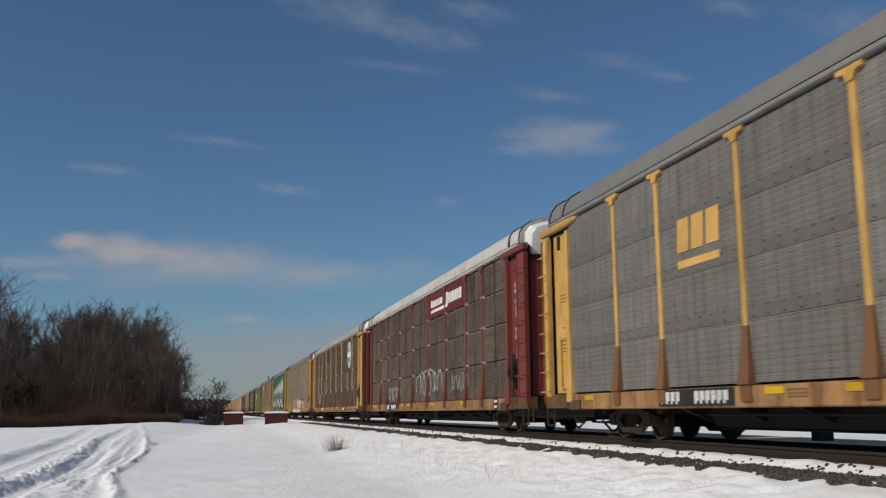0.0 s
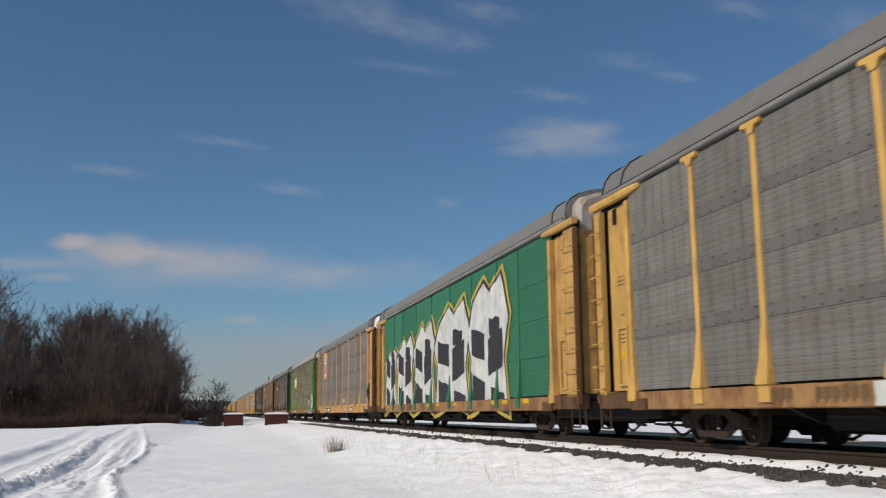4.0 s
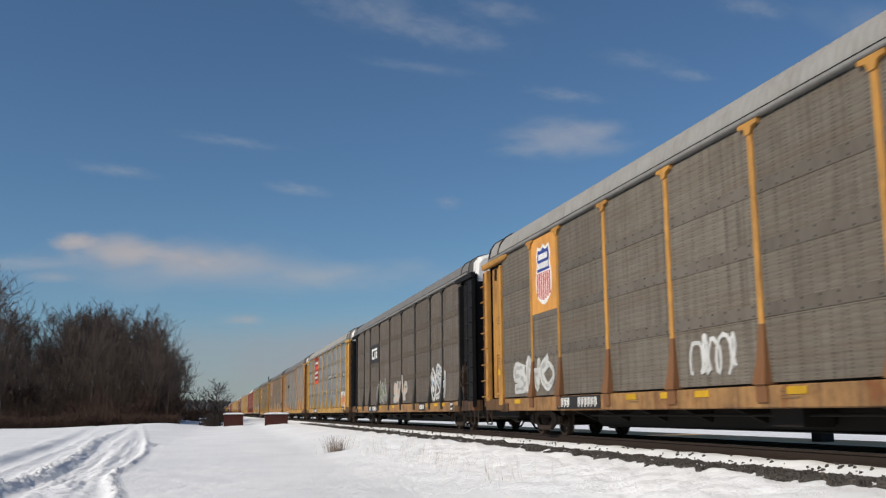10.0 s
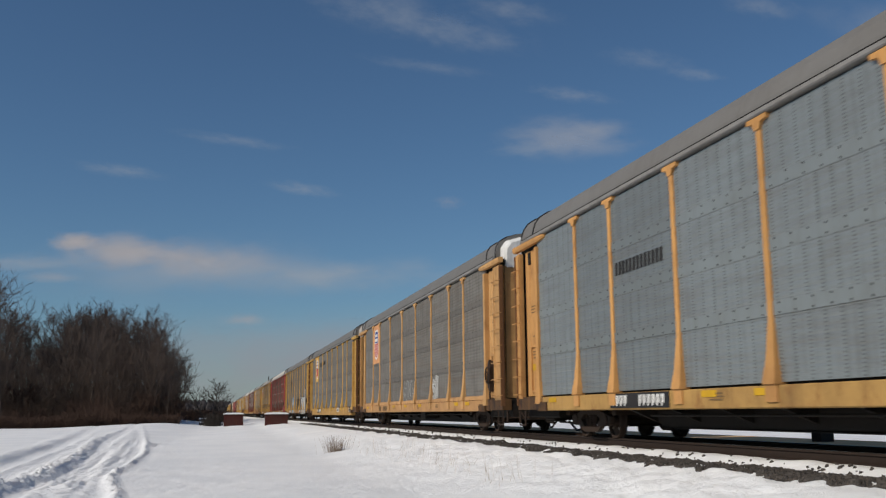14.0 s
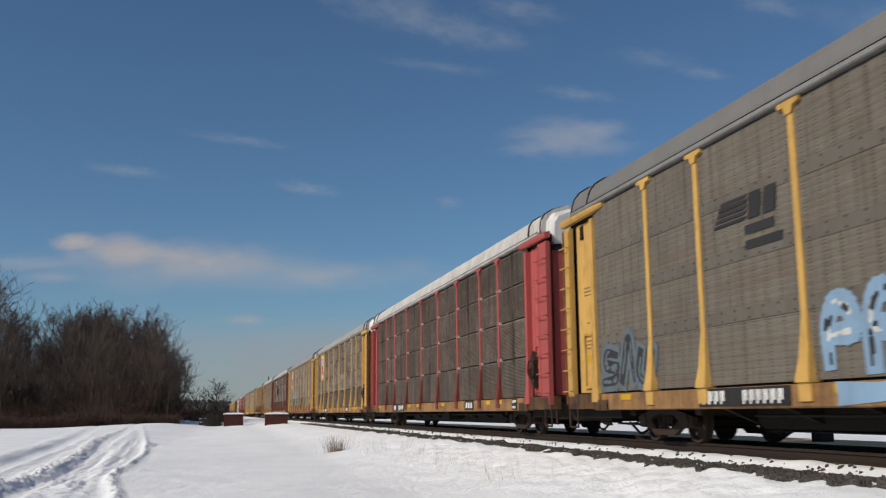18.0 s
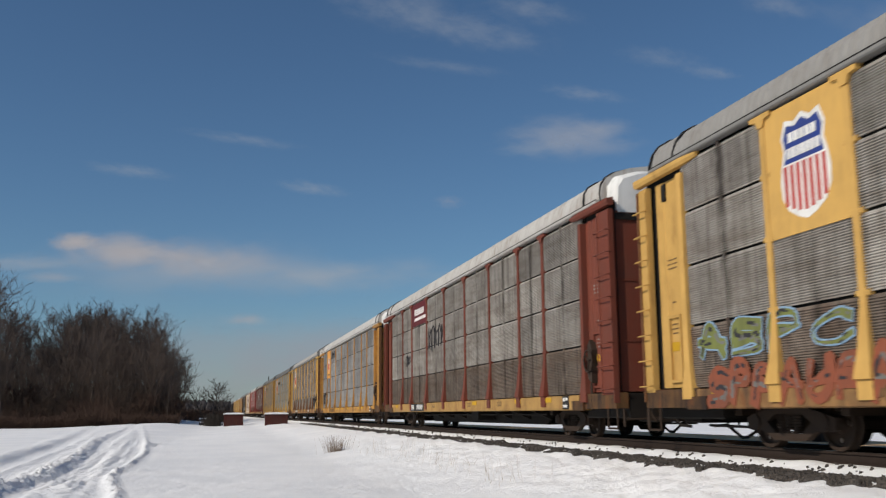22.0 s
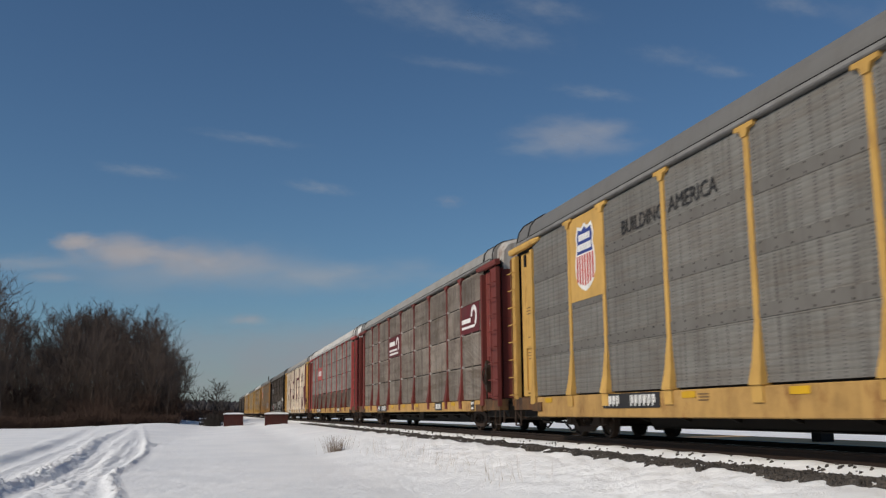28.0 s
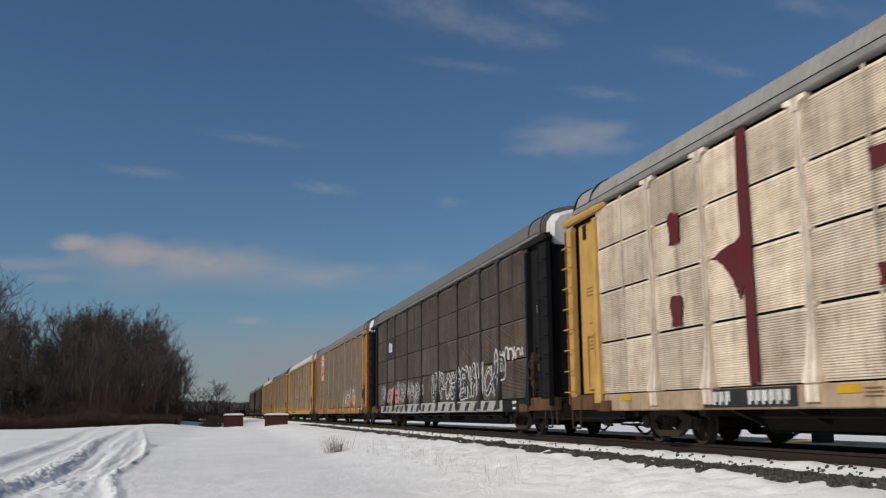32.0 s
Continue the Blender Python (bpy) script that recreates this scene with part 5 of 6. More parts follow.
def big_letters(car):
    """A whole side sprayed green with five tall white and black forms."""
    polys = []
    bounds = [(-11.3, -8.6), (-8.4, -4.9), (-4.7, -1.0), (-0.8, 4.0), (4.0, 8.2)]
    for i, (a, b) in enumerate(bounds):
        top = (2.75, 3.1, 3.35, 3.6, 3.85)[i]
        w = b - a
        outer = [(a, 0.0), (a + 0.1 * w, 1.6), (a - 0.02 * w, 2.3), (a + 0.16 * w, top - 0.5), (a + 0.46 * w, top), (a + 0.60 * w, top - 0.35), (b - 0.12 * w, top + 0.05), (b + 0.04 * w, 2.6), (b - 0.08 * w, 1.5), (b, 0.0), (a + 0.55 * w, 0.35)]
        c = (a + b) / 2
        grow_by = lambda q, g: [(c + (u - c) * (1 + g / w), 1.9 + (v - 1.9) * (1 + g / 4)) for u, v in q]
        polys.append((0, jagged(grow_by(outer, 0.55), i, 0.06)))
        polys.append((1, jagged(grow_by(outer, 0.30), i + 9, 0.04)))
        polys.append((2, jagged(outer, i + 20, 0.05)))
        for j, (u0, v0, u1, v1, sl) in enumerate(((0.10, 1.75, 0.46, 2.55, 0.25), (0.12, 0.35, 0.46, 1.15, 0.3), (0.55, 1.0, 0.90, 2.1, -0.25), (0.58, 2.2, 0.84, 2.75, 0.1), (0.60, 0.12, 0.92, 0.7, 0.2))):
            polys.append((3, jagged([(a + u0 * w, v0), (a + u1 * w, v0 - sl), (a + u1 * w, v1 - sl), (a + u0 * w, v1)], i * 7 + j, 0.05)))
    sh = plate([(s, [(u, v) for u, v in p]) for s, p in polys])
    me = sh.mesh("graffiti", 4)
    part("graffiti", me, [M["gyellow"], M["gblack"], M["gwhite"], M["gblack"]], car, (-1.505, 0, 0.62), "huge white and black sprayed letterforms edged in yellow")


def block_piece(car, y, z, w, h):
    """A white sprayed ground with heavy orange slanted blocks and dark edges."""
    polys = [(0, jagged(rect(-w / 2, 0, w / 2, h * 0.92), 3, 0.05))]
    for i, (a, b, lo, hi, lean) in enumerate(((-0.47, -0.38, 0.05, 0.5, 0.04), (-0.30, -0.19, 0.02, 0.70, -0.02), (-0.20, -0.06, 0.10, 0.78, 0.10), (-0.03, 0.08, 0.02, 0.66, 0.03), (0.10, 0.24, 0.28, 0.60, 0.05), (0.22, 0.33, 0.02, 0.56, 0.02), (0.35, 0.47, 0.10, 0.50, -0.03))):
        polys.append((1, jagged(rect(a * w - 0.025, lo * h - 0.02, b * w + 0.025, hi * h + 0.025, lean * w), i + 4, 0.015)))
        polys.append((2, jagged(rect(a * w, lo * h, b * w, hi * h, lean * w), i + 14, 0.015)))
    side_sign(car, "graffiti", polys, [M["gwhite"], M["gblack"], M["gpeach"]], y, z, "white and orange sprayed blocks", x=-1.497)


def winged_forms(car, y):
    """Fat white sprayed forms with dark blue wings, edged in white, down over the sill."""
    white = [[(-1.7, 0.9), (-0.9, 1.0), (-0.95, 0.75), (-1.35, 0.65), (-0.95, 0.4), (-1.0, -0.1), (-1.6, -0.35), (-1.75, -0.1), (-1.3, 0.05), (-1.35, 0.3), (-1.75, 0.55)],
             [(-0.78, -0.3), (-0.35, -0.3), (-0.3, 1.05), (-0.7, 1.0)],
             [(-0.22, -0.3), (0.15, -0.3), (0.2, 0.25), (0.6, -0.35), (1.0, -0.3), (0.5, 0.45), (0.95, 0.95), (0.55, 1.05), (0.2, 0.65), (0.2, 1.1), (-0.15, 1.05)],
             [(1.05, -0.3), (1.35, -0.3), (1.4, 0.5), (1.75, -0.3), (2.05, -0.25), (2.3, 1.75), (1.78, 1.8), (1.7, 0.7), (1.4, 1.1), (1.1, 1.05)]]
    wings = [[(-2.4, 1.35), (-2.0, 0.85), (-1.6, 1.0), (-1.7, 0.4), (-1.5, -0.2), (-1.9, -0.35), (-2.25, 0.2)], [(0.9, 0.95), (1.9, 1.8), (1.85, 1.0), (1.5, 0.6)], [(-0.9, -0.3), (2.0, -0.3), (2.0, 0.6), (1.0, 1.0), (-1.0, 0.95)]]
    edge = lambda poly, g: [(u + g * (u - sum(p[0] for p in poly) / len(poly)), v + g * (v - sum(p[1] for p in poly) / len(poly))) for u, v in poly]
    polys = [(0, jagged(edge(p, 0.13), i, 0.03)) for i, p in enumerate(wings)] + [(1, jagged(p, i + 5, 0.02)) for i, p in enumerate(wings)]
    polys += [(1, jagged(edge(p, 0.10), i + 20, 0.02)) for i, p in enumerate(white)] + [(2, jagged(p, i + 9, 0.025)) for i, p in enumerate(white)]
    high = [(q, [(u, max(v, 0.0)) for u, v in p]) for q, p in polys]
    low = [(q, [(u, min(v, -0.02)) for u, v in p]) for q, p in polys if min(v for _, v in p) < -0.1]
    mats = [M["gwhite"], M["gnavy"], M["gwhite"]]
    side_sign(car, "graffiti", high, mats, y, 0.98, "white and dark blue sprayed forms", x=-1.516)
    side_sign(car, "graffiti", low, mats, y, 0.96, "lower ends of the sprayed forms", x=-1.548)


def strokes(car, mat, polys, label):
    side_sign(car, "graffiti", [(0, jagged(jagged(p, i, 0.05), i + 40, 0.02)) for i, p in enumerate(polys)], [M[mat]], 0, 0, label, x=-1.516)


for k, c in enumerate(TRAIN):
    dark_end = CARS[k]["end"] in (BLACK, MAROON, GREEN, BROWN, RED)
    corner_notes(c, "gpale" if dark_end else "ink", k % 3 != 1)

block_logo(car_no(1), 5.7, 3.60, 1.55, 0.74, "yellowsign")
word_panel(car_no(2), -2.9, 4.51, 2.78, 0.90, "maroon", "white", [(8, 0.22, 0.90, 0.56, 0.26)], [[(0.20, 0.20), (0.99, 0.20), (0.99, 0.32), (0.24, 0.32)]])
word_panel(car_no(2), -5.8, 4.51, 2.74, 0.90, "maroon", "white", [(7, 0.04, 0.86, 0.52, 0.40)], [[(0.0, 0.20), (0.10, 0.20), (0.14, 0.32), (0.0, 0.32)]])
tag_lines(car_no(2), -1.6, 1.15, 4.4, 1.1, "gpale", 3, 6, 0.03)
tag_lines(car_no(2), 5.6, 1.1, 3.0, 0.6, "gpale", 5, 6, 0.02)
tag_lines(car_no(2), -6.3, 1.1, 2.4, 0.9, "gpale", 8, 5, 0.02)
for n, (size, high) in enumerate(((0.6, 0.45), (0.5, 0.35), (0.55, 0.5), (0.4, 0.4))):
    for end in (-12.45, 12.55):
        tag_lines(car_no(2), end, 1.9 + 0.62 * n, size, high, "gpale", 4 + n, 4, 0.018, x=-1.398)
EMB = [(0, rect(-0.96, -1.0, 0.96, 0.98)), (1, circle(0, -0.02, 0.80, 36)), (2, circle(0, -0.02, 0.62, 32)), (3, rect(-0.60, -0.16, 0.60, 0.12)), (3, [(-0.14, -0.6), (0.14, -0.6), (0.14, 0.58), (-0.14, 0.58)])]
EMB += [(4, circle(0.71 * math.cos(6.2832 * i / 22), -0.02 + 0.71 * math.sin(6.2832 * i / 22), 0.035, 6)) for i in range(22)]
side_sign(car_no(3), "emblem", EMB, [M["darkgrey"], M["white"], M["darkgrey"], M["white"], M["darkgrey"]], -8.2, 4.02, "round white emblem with a cross on a dark square", x=-1.518)
tag_lines(car_no(3), 8.6, 1.1, 2.4, 0.8, "gpale", 14, 6, 0.02)
dash_word(car_no(3), -5.9)
scrawl(car_no(4), 2.6, 0.98, 3.2, 0.95, ["gpale", "glime", "gpale"], 31, 3)
scrawl(car_no(4), -3.4, 0.98, 7.6, 0.72, ["gwhite", "gwhite", "gwhite", "gyellow"], 33, 6, 0.12)
tag_lines(car_no(4), -5.6, 1.0, 3.0, 0.9, "gblack", 36, 6, 0.03, x=-1.497)
side_sign(car_no(4), "graffiti", [(0, jagged(rect(-7.4, 0, 1.5, 0.30), 3, 0.05))], [M["gwhite"]], -6.6 + 4.0, 0.63, x=-1.55)
big_letters(car_no(5))
shield(car_no(6), back="peach")
tag_lines(car_no(6), -2.1, 1.15, 0.9, 0.35, "gwhite", 41, 4, 0.02)
dash_word(car_no(6), -5.8)
word_panel(car_no(7), 5.79, 3.54, 2.74, 0.96, "limesign", "white", [(10, 0.47, 0.93, 0.60, 0.10), (8, 0.47, 0.85, 0.34, 0.10)], [[(0.06, 0.20), (0.12, 0.20), (0.20, 0.52), (0.17, 0.86), (0.10, 0.86)], [(0.12, 0.20), (0.34, 0.20), (0.41, 0.30), (0.40, 0.46), (0.28, 0.42), (0.22, 0.52)], [(0.17, 0.86), (0.20, 0.62), (0.29, 0.60), (0.40, 0.50), (0.43, 0.72), (0.38, 0.86)]], "lime sign panel with a white slanted emblem and lettering bars")
scrawl(car_no(7), -8.0, 0.98, 1.7, 1.25, ["gblack", "gpale", "gblack"], 51, 1, 0.09)
scrawl(car_no(7), -10.6, 0.98, 2.3, 1.15, ["gwhite", "gpale", "gpurple", "gpurple"], 52, 3, 0.06)
side_sign(car_no(7), "graffiti", [(0, jagged(rect(-2.6, 0, 2.6, 0.32), 7, 0.05)), (1, rect(-1.9, 0.02, -1.3, 0.3, 0.3)), (1, rect(0.2, 0.02, 0.8, 0.3, 0.3)), (1, rect(1.4, 0.02, 2.0, 0.3, -0.3))], [M["gpale"], M["gpurple"]], -9.6, 0.63, x=-1.55)
tag_lines(car_no(7), 9.7, 1.15, 0.55, 0.95, "gpale", 53, 5, 0.03)
dash_word(car_no(7), -6.0)
word_panel(car_no(8), 5.79, 3.56, 2.74, 0.94, "red", "white", [(2, 0.16, 0.37, 0.54, 0.34), (4, 0.42, 0.76, 0.54, 0.32)])
tag_lines(car_no(8), 0.4, 1.2, 3.6, 0.55, "gpale", 61, 7, 0.035)
dash_word(car_no(8), -5.9)
shield(car_no(9), back="orangesign")
scrawl(car_no(9), 9.2, 1.0, 3.2, 1.0, ["gwhite", "gwhite", "gpale"], 71, 3, 0.03)
tag_lines(car_no(9), 0.0, 1.05, 1.5, 0.9, "gwhite", 73, 5, 0.035)
word_panel(car_no(10), 5.79, 3.55, 2.74, 0.92, "darkgrey", "white", [], [[(0.20, 0.30), (0.26, 0.22), (0.46, 0.22), (0.46, 0.34), (0.29, 0.34), (0.27, 0.38), (0.27, 0.64), (0.29, 0.68), (0.78, 0.68), (0.78, 0.80), (0.26, 0.80), (0.20, 0.72)], [(0.50, 0.22), (0.58, 0.22), (0.58, 0.62), (0.50, 0.62)], [(0.66, 0.22), (0.78, 0.22), (0.78, 0.62), (0.66, 0.62)]], "dark sign panel with a white bent-band emblem")
scrawl(car_no(10), 3.7, 1.0, 2.8, 1.05, ["gpale", "sheetgrey", "glime"], 81, 3)
scrawl(car_no(10), -1.2, 1.0, 3.2, 1.05, ["gpale", "gpale", "peach"], 82, 4)
scrawl(car_no(10), -8.5, 1.0, 2.3, 1.25, ["gwhite", "gpale", "gblue", "gblack"], 83, 3)
dash_word(car_no(10), -5.9)
side_sign(car_no(11), "sign_panel", [(0, rect(-1.38, -1.05, 1.38, 1.05)), (1, rect(-1.38, 0.10, 1.38, 0.35)), (1, rect(-1.38, -1.05, 1.38, -0.80))] + [(2, rect(-1.15 + i * 0.27, v, -0.98 + i * 0.27, v + 0.19, 0.03)) for v, n in ((0.52, 8), (-0.26, 7), (-0.62, 7)) for i in range(n)], [M["crimson"], M["brightred"], M["white"]], 5.65, 3.92, "large two-tone red sign panel with white lettering bars")
block_piece(car_no(11), -10.65, 1.02, 2.35, 0.98)
scrawl(car_no(11), -10.6, 2.85, 2.2, 0.28, ["gblack", "gwhite", "gblack"], 92, 3, 0.04)
scrawl(car_no(11), -4.4, 2.95, 4.6, 0.26, ["gblack", "gwhite", "gpale"], 93, 6, 0.04)
scrawl(car_no(11), -4.1, 1.0, 0.7, 0.75, ["gblack", "gwhite", "gorange"], 94, 1, 0.05)
bars(car_no(12), "emblem", 5.9, 3.45, 2.2, 0.26, "darkgrey", 13, 0.5, None, 0.02, x=SIGN_X)
shield(car_no(13), back="peach")
scrawl(car_no(13), 0.0, 1.0, 2.4, 1.0, ["gpale", "sheetgrey"], 101, 3, 0.03)
scrawl(car_no(13), -5.0, 1.0, 0.9, 0.9, ["gwhite", "gpale"], 102, 2, 0.03)
for k in (14, 23):
    shield(car_no(k), back="yellowsign")
    slogan(car_no(k), "BUILDING", 6.25, 4.10, 0.42, M["darkgrey"])
    slogan(car_no(k), "AMERICA", 4.15, 4.14, 0.42, M["darkgrey"])
    dash_word(car_no(k), -5.4, back="white", ink="darkgrey")
scrawl(car_no(14), 10.0, 1.05, 2.3, 0.98, ["gpale", "sheetgrey"], 111, 4, 0.032)
side_sign(car_no(15), "emblem", [(0, rect(-0.95 + 0.06 * i, 0.06 + i * 0.085, 0.0 + 0.02 * i, 0.11 + i * 0.085, 0.05)) for i in range(5)] + [(0, rect(0.1, 0.05, 0.42, 0.45, 0.08)), (0, rect(0.52, 0.05, 0.84, 0.45, 0.08)), (0, rect(0.0, -0.18, 0.8, -0.04)), (0, rect(0.0, -0.42, 1.0, -0.28))], [M["darkgrey"]], 5.75, 3.45, "dark striped company emblem in plain shapes")
scrawl(car_no(15), 10.3, 1.0, 2.5, 1.05, ["gdull", "darkgrey", "gdull"], 121, 3, 0.11)
scrawl(car_no(15), 2.7, 1.0, 2.6, 1.15, ["gblue", "gblue", "gwhite", "gblack"], 122, 3, 0.05)
side_sign(car_no(15), "graffiti", [(0, jagged(rect(-1.3, 0, 1.3, 0.32), 5, 0.06))], [M["gblue"]], 2.4, 0.63, x=-1.55)
scrawl(car_no(15), -3.1, 1.0, 2.6, 1.1, ["gblack", "darkgrey", "gblack"], 123, 4, 0.03)
winged_forms(car_no(15), -8.3)
dash_word(car_no(15), -5.2)
dash_word(car_no(16), -6.0)
shield(car_no(17), back="yellowsign")
dash_word(car_no(17), -5.8)
shield(car_no(18), back="yellowsign")
scrawl(car_no(18), 9.5, 1.35, 4.2, 0.68, ["gblue", "glime", "sheetgrey", "gblack"], 131, 4, 0.025)
scrawl(car_no(18), 1.5, 1.25, 4.6, 0.85, ["gblue", "glime", "gblack", "sheetgrey"], 132, 6, 0.03)
scrawl(car_no(18), -8.7, 1.25, 6.0, 0.95, ["gblue", "glime", "gyellow", "gblack"], 133, 7, 0.03)
for seed, y, w in ((134, 8.2, 6.0), (135, 1.4, 6.4), (136, -7.6, 8.4)):
    scrawl(car_no(18), y, 0.62, w, 0.72, ["gorange", "gorange", "sheetgrey", "gblack"], seed, 9, 0.04, x=-1.55)
word_panel(car_no(19), 5.79, 4.51, 2.74, 0.90, "maroon", "white", [(8, 0.20, 0.85, 0.60, 0.26)], [[(0.18, 0.22), (0.96, 0.22), (0.96, 0.35), (0.23, 0.35)]])
tag_lines(car_no(19), 2.9, 2.85, 2.5, 1.0, "gblack", 141, 7, 0.03)
tag_lines(car_no(19), 8.0, 2.5, 0.9, 0.5, "gblack", 142, 5, 0.02)
shield(car_no(20), back="orangesign", emblem=0.62)
bars(car_no(20), "emblem", 8.22, 3.28, 1.2, 0.10, "ink", 15, 0.25, None, 0.0, x=-1.497)
tag_lines(car_no(20), 10.2, 1.1, 2.4, 1.0, "gblack", 151, 7, 0.022)
tag_lines(car_no(20), 5.6, 4.3, 2.4, 0.5, "gblack", 152, 7, 0.02)
tag_lines(car_no(20), 12.5, 1.2, 0.7, 0.9, "gwhite", 153, 5, 0.02, x=-1.398)
for high, seed in ((3.6, 154), (3.1, 155), (2.5, 156)):
    tag_lines(car_no(3), 12.5, high, 0.6, 0.4, "gpale", seed, 3, 0.014, x=-1.398)
tag_lines(car_no(3), 12.5, 1.2, 0.7, 0.5, "gdull", 157, 4, 0.03, x=-1.398)
shield(car_no(21), back="yellowsign")
tag_lines(car_no(21), -10.4, 1.1, 2.2, 0.8, "gblack", 161, 6, 0.03)
dash_word(car_no(21), -6.1)
shield(car_no(22), back="peach")
bars(car_no(22), "emblem", 4.6, 4.3, 3.6, 0.3, "darkgrey", 14, 0.35, None, 0.02, x=SIGN_X)
dash_word(car_no(22), -6.0)
side_sign(car_no(24), "sign_panel", [(0, rect(-1.38, -0.46, 1.38, 0.46)), (1, rect(-1.2, -0.36, 0.9, -0.27)), (1, rect(-1.2, -0.2, 0.6, -0.11)), (1, arc_band(0.75, 0.05, 0.2, 0.34, -60, 180)), (1, rect(-1.2, 0.05, 0.1, 0.25))], [M["maroon"], M["white"]], 2.95, 3.55, "maroon sign panel with a white wheel-and-rail emblem")
side_sign(car_no(24), "sign_panel", [(0, rect(-1.12, -0.46, 1.12, 0.46)), (1, rect(-1.0, -0.30, 0.6, -0.22)), (1, arc_band(0.5, 0.05, 0.2, 0.36, -60, 180)), (1, rect(-1.0, -0.12, 0.1, 0.02))], [M["maroon"], M["white"]], -10.35, 3.55, "maroon sign panel with a white wheel-and-rail emblem")
dash_word(car_no(24), -6.0)
word_panel(car_no(25), 5.79, 3.56, 2.74, 0.94, "fadedred", "white", [(2, 0.14, 0.36, 0.52, 0.40), (4, 0.40, 0.80, 0.52, 0.38)])
dash_word(car_no(25), -5.9)
strokes(car_no(26), "maroon", [
    rect(-8.42, 3.55, -8.05, 4.08), rect(-8.45, 2.08, -8.05, 2.58), rect(-5.98, 1.0, -5.72, 4.98), [(-6.9, 3.05), (-5.9, 3.35), (-5.75, 2.95), (-6.1, 2.3), (-6.4, 2.75)],
    rect(-1.55, 1.0, -1.32, 4.98), rect(-2.9, 3.55, -1.5, 3.85), rect(-2.9, 2.1, -1.5, 2.38), rect(1.32, 2.3, 1.72, 3.9), rect(1.5, 3.75, 4.3, 3.98), [(1.4, 2.5), (2.5, 2.35), (1.95, 1.75)], rect(4.22, 1.0, 4.46, 4.98),
    rect(7.1, 3.45, 7.6, 4.2), [(7.3, 0.98), (7.35, 2.05), (7.9, 2.05), (9.3, 0.98)], rect(10.3, 2.9, 11.5, 4.9), [(8.9, 2.9), (11.5, 3.1), (11.5, 0.98), (10.6, 0.98), (9.6, 1.9)]], "maroon roller strokes on cream")
dash_word(car_no(26), -5.8, back="gpale", ink="darkgrey")
word_panel(car_no(27), 8.22, 3.56, 1.86, 0.94, "darkgrey", "white", [(2, 0.25, 0.72, 0.52, 0.40)])
scrawl(car_no(27), 6.0, 1.0, 9.6, 0.85, ["gpale", "darkgrey", "gpale", "gwhite"], 171, 15, 0.035)
scrawl(car_no(27), 7.2, 1.0, 2.2, 0.85, ["gpink", "gpink", "gblack"], 172, 2, 0.05, x=-1.496)
scrawl(car_no(27), -5.0, 1.0, 9.4, 1.15, ["gwhite", "darkgrey", "gpale", "gblack"], 173, 13, 0.04)
side_sign(car_no(27), "graffiti", [(0, jagged(rect(-10.5, 0, 9.6, 0.3), 4, 0.05)), *[(1, rect(-10 + i * 1.1, 0.03, -9.6 + i * 1.1, 0.28, 0.3)) for i in range(18)]], [M["gpale"], M["gblack"]], 0, 0.63, x=-1.55)
tag_lines(car_no(27), -10.1, 2.0, 2.8, 0.4, "gwhite", 174, 8, 0.03)
shield(car_no(28), back="peach")
scrawl(car_no(28), -6.2, 1.0, 5.0, 1.15, ["gpale", "sheetgrey", "gwhite"], 181, 4, 0.05)



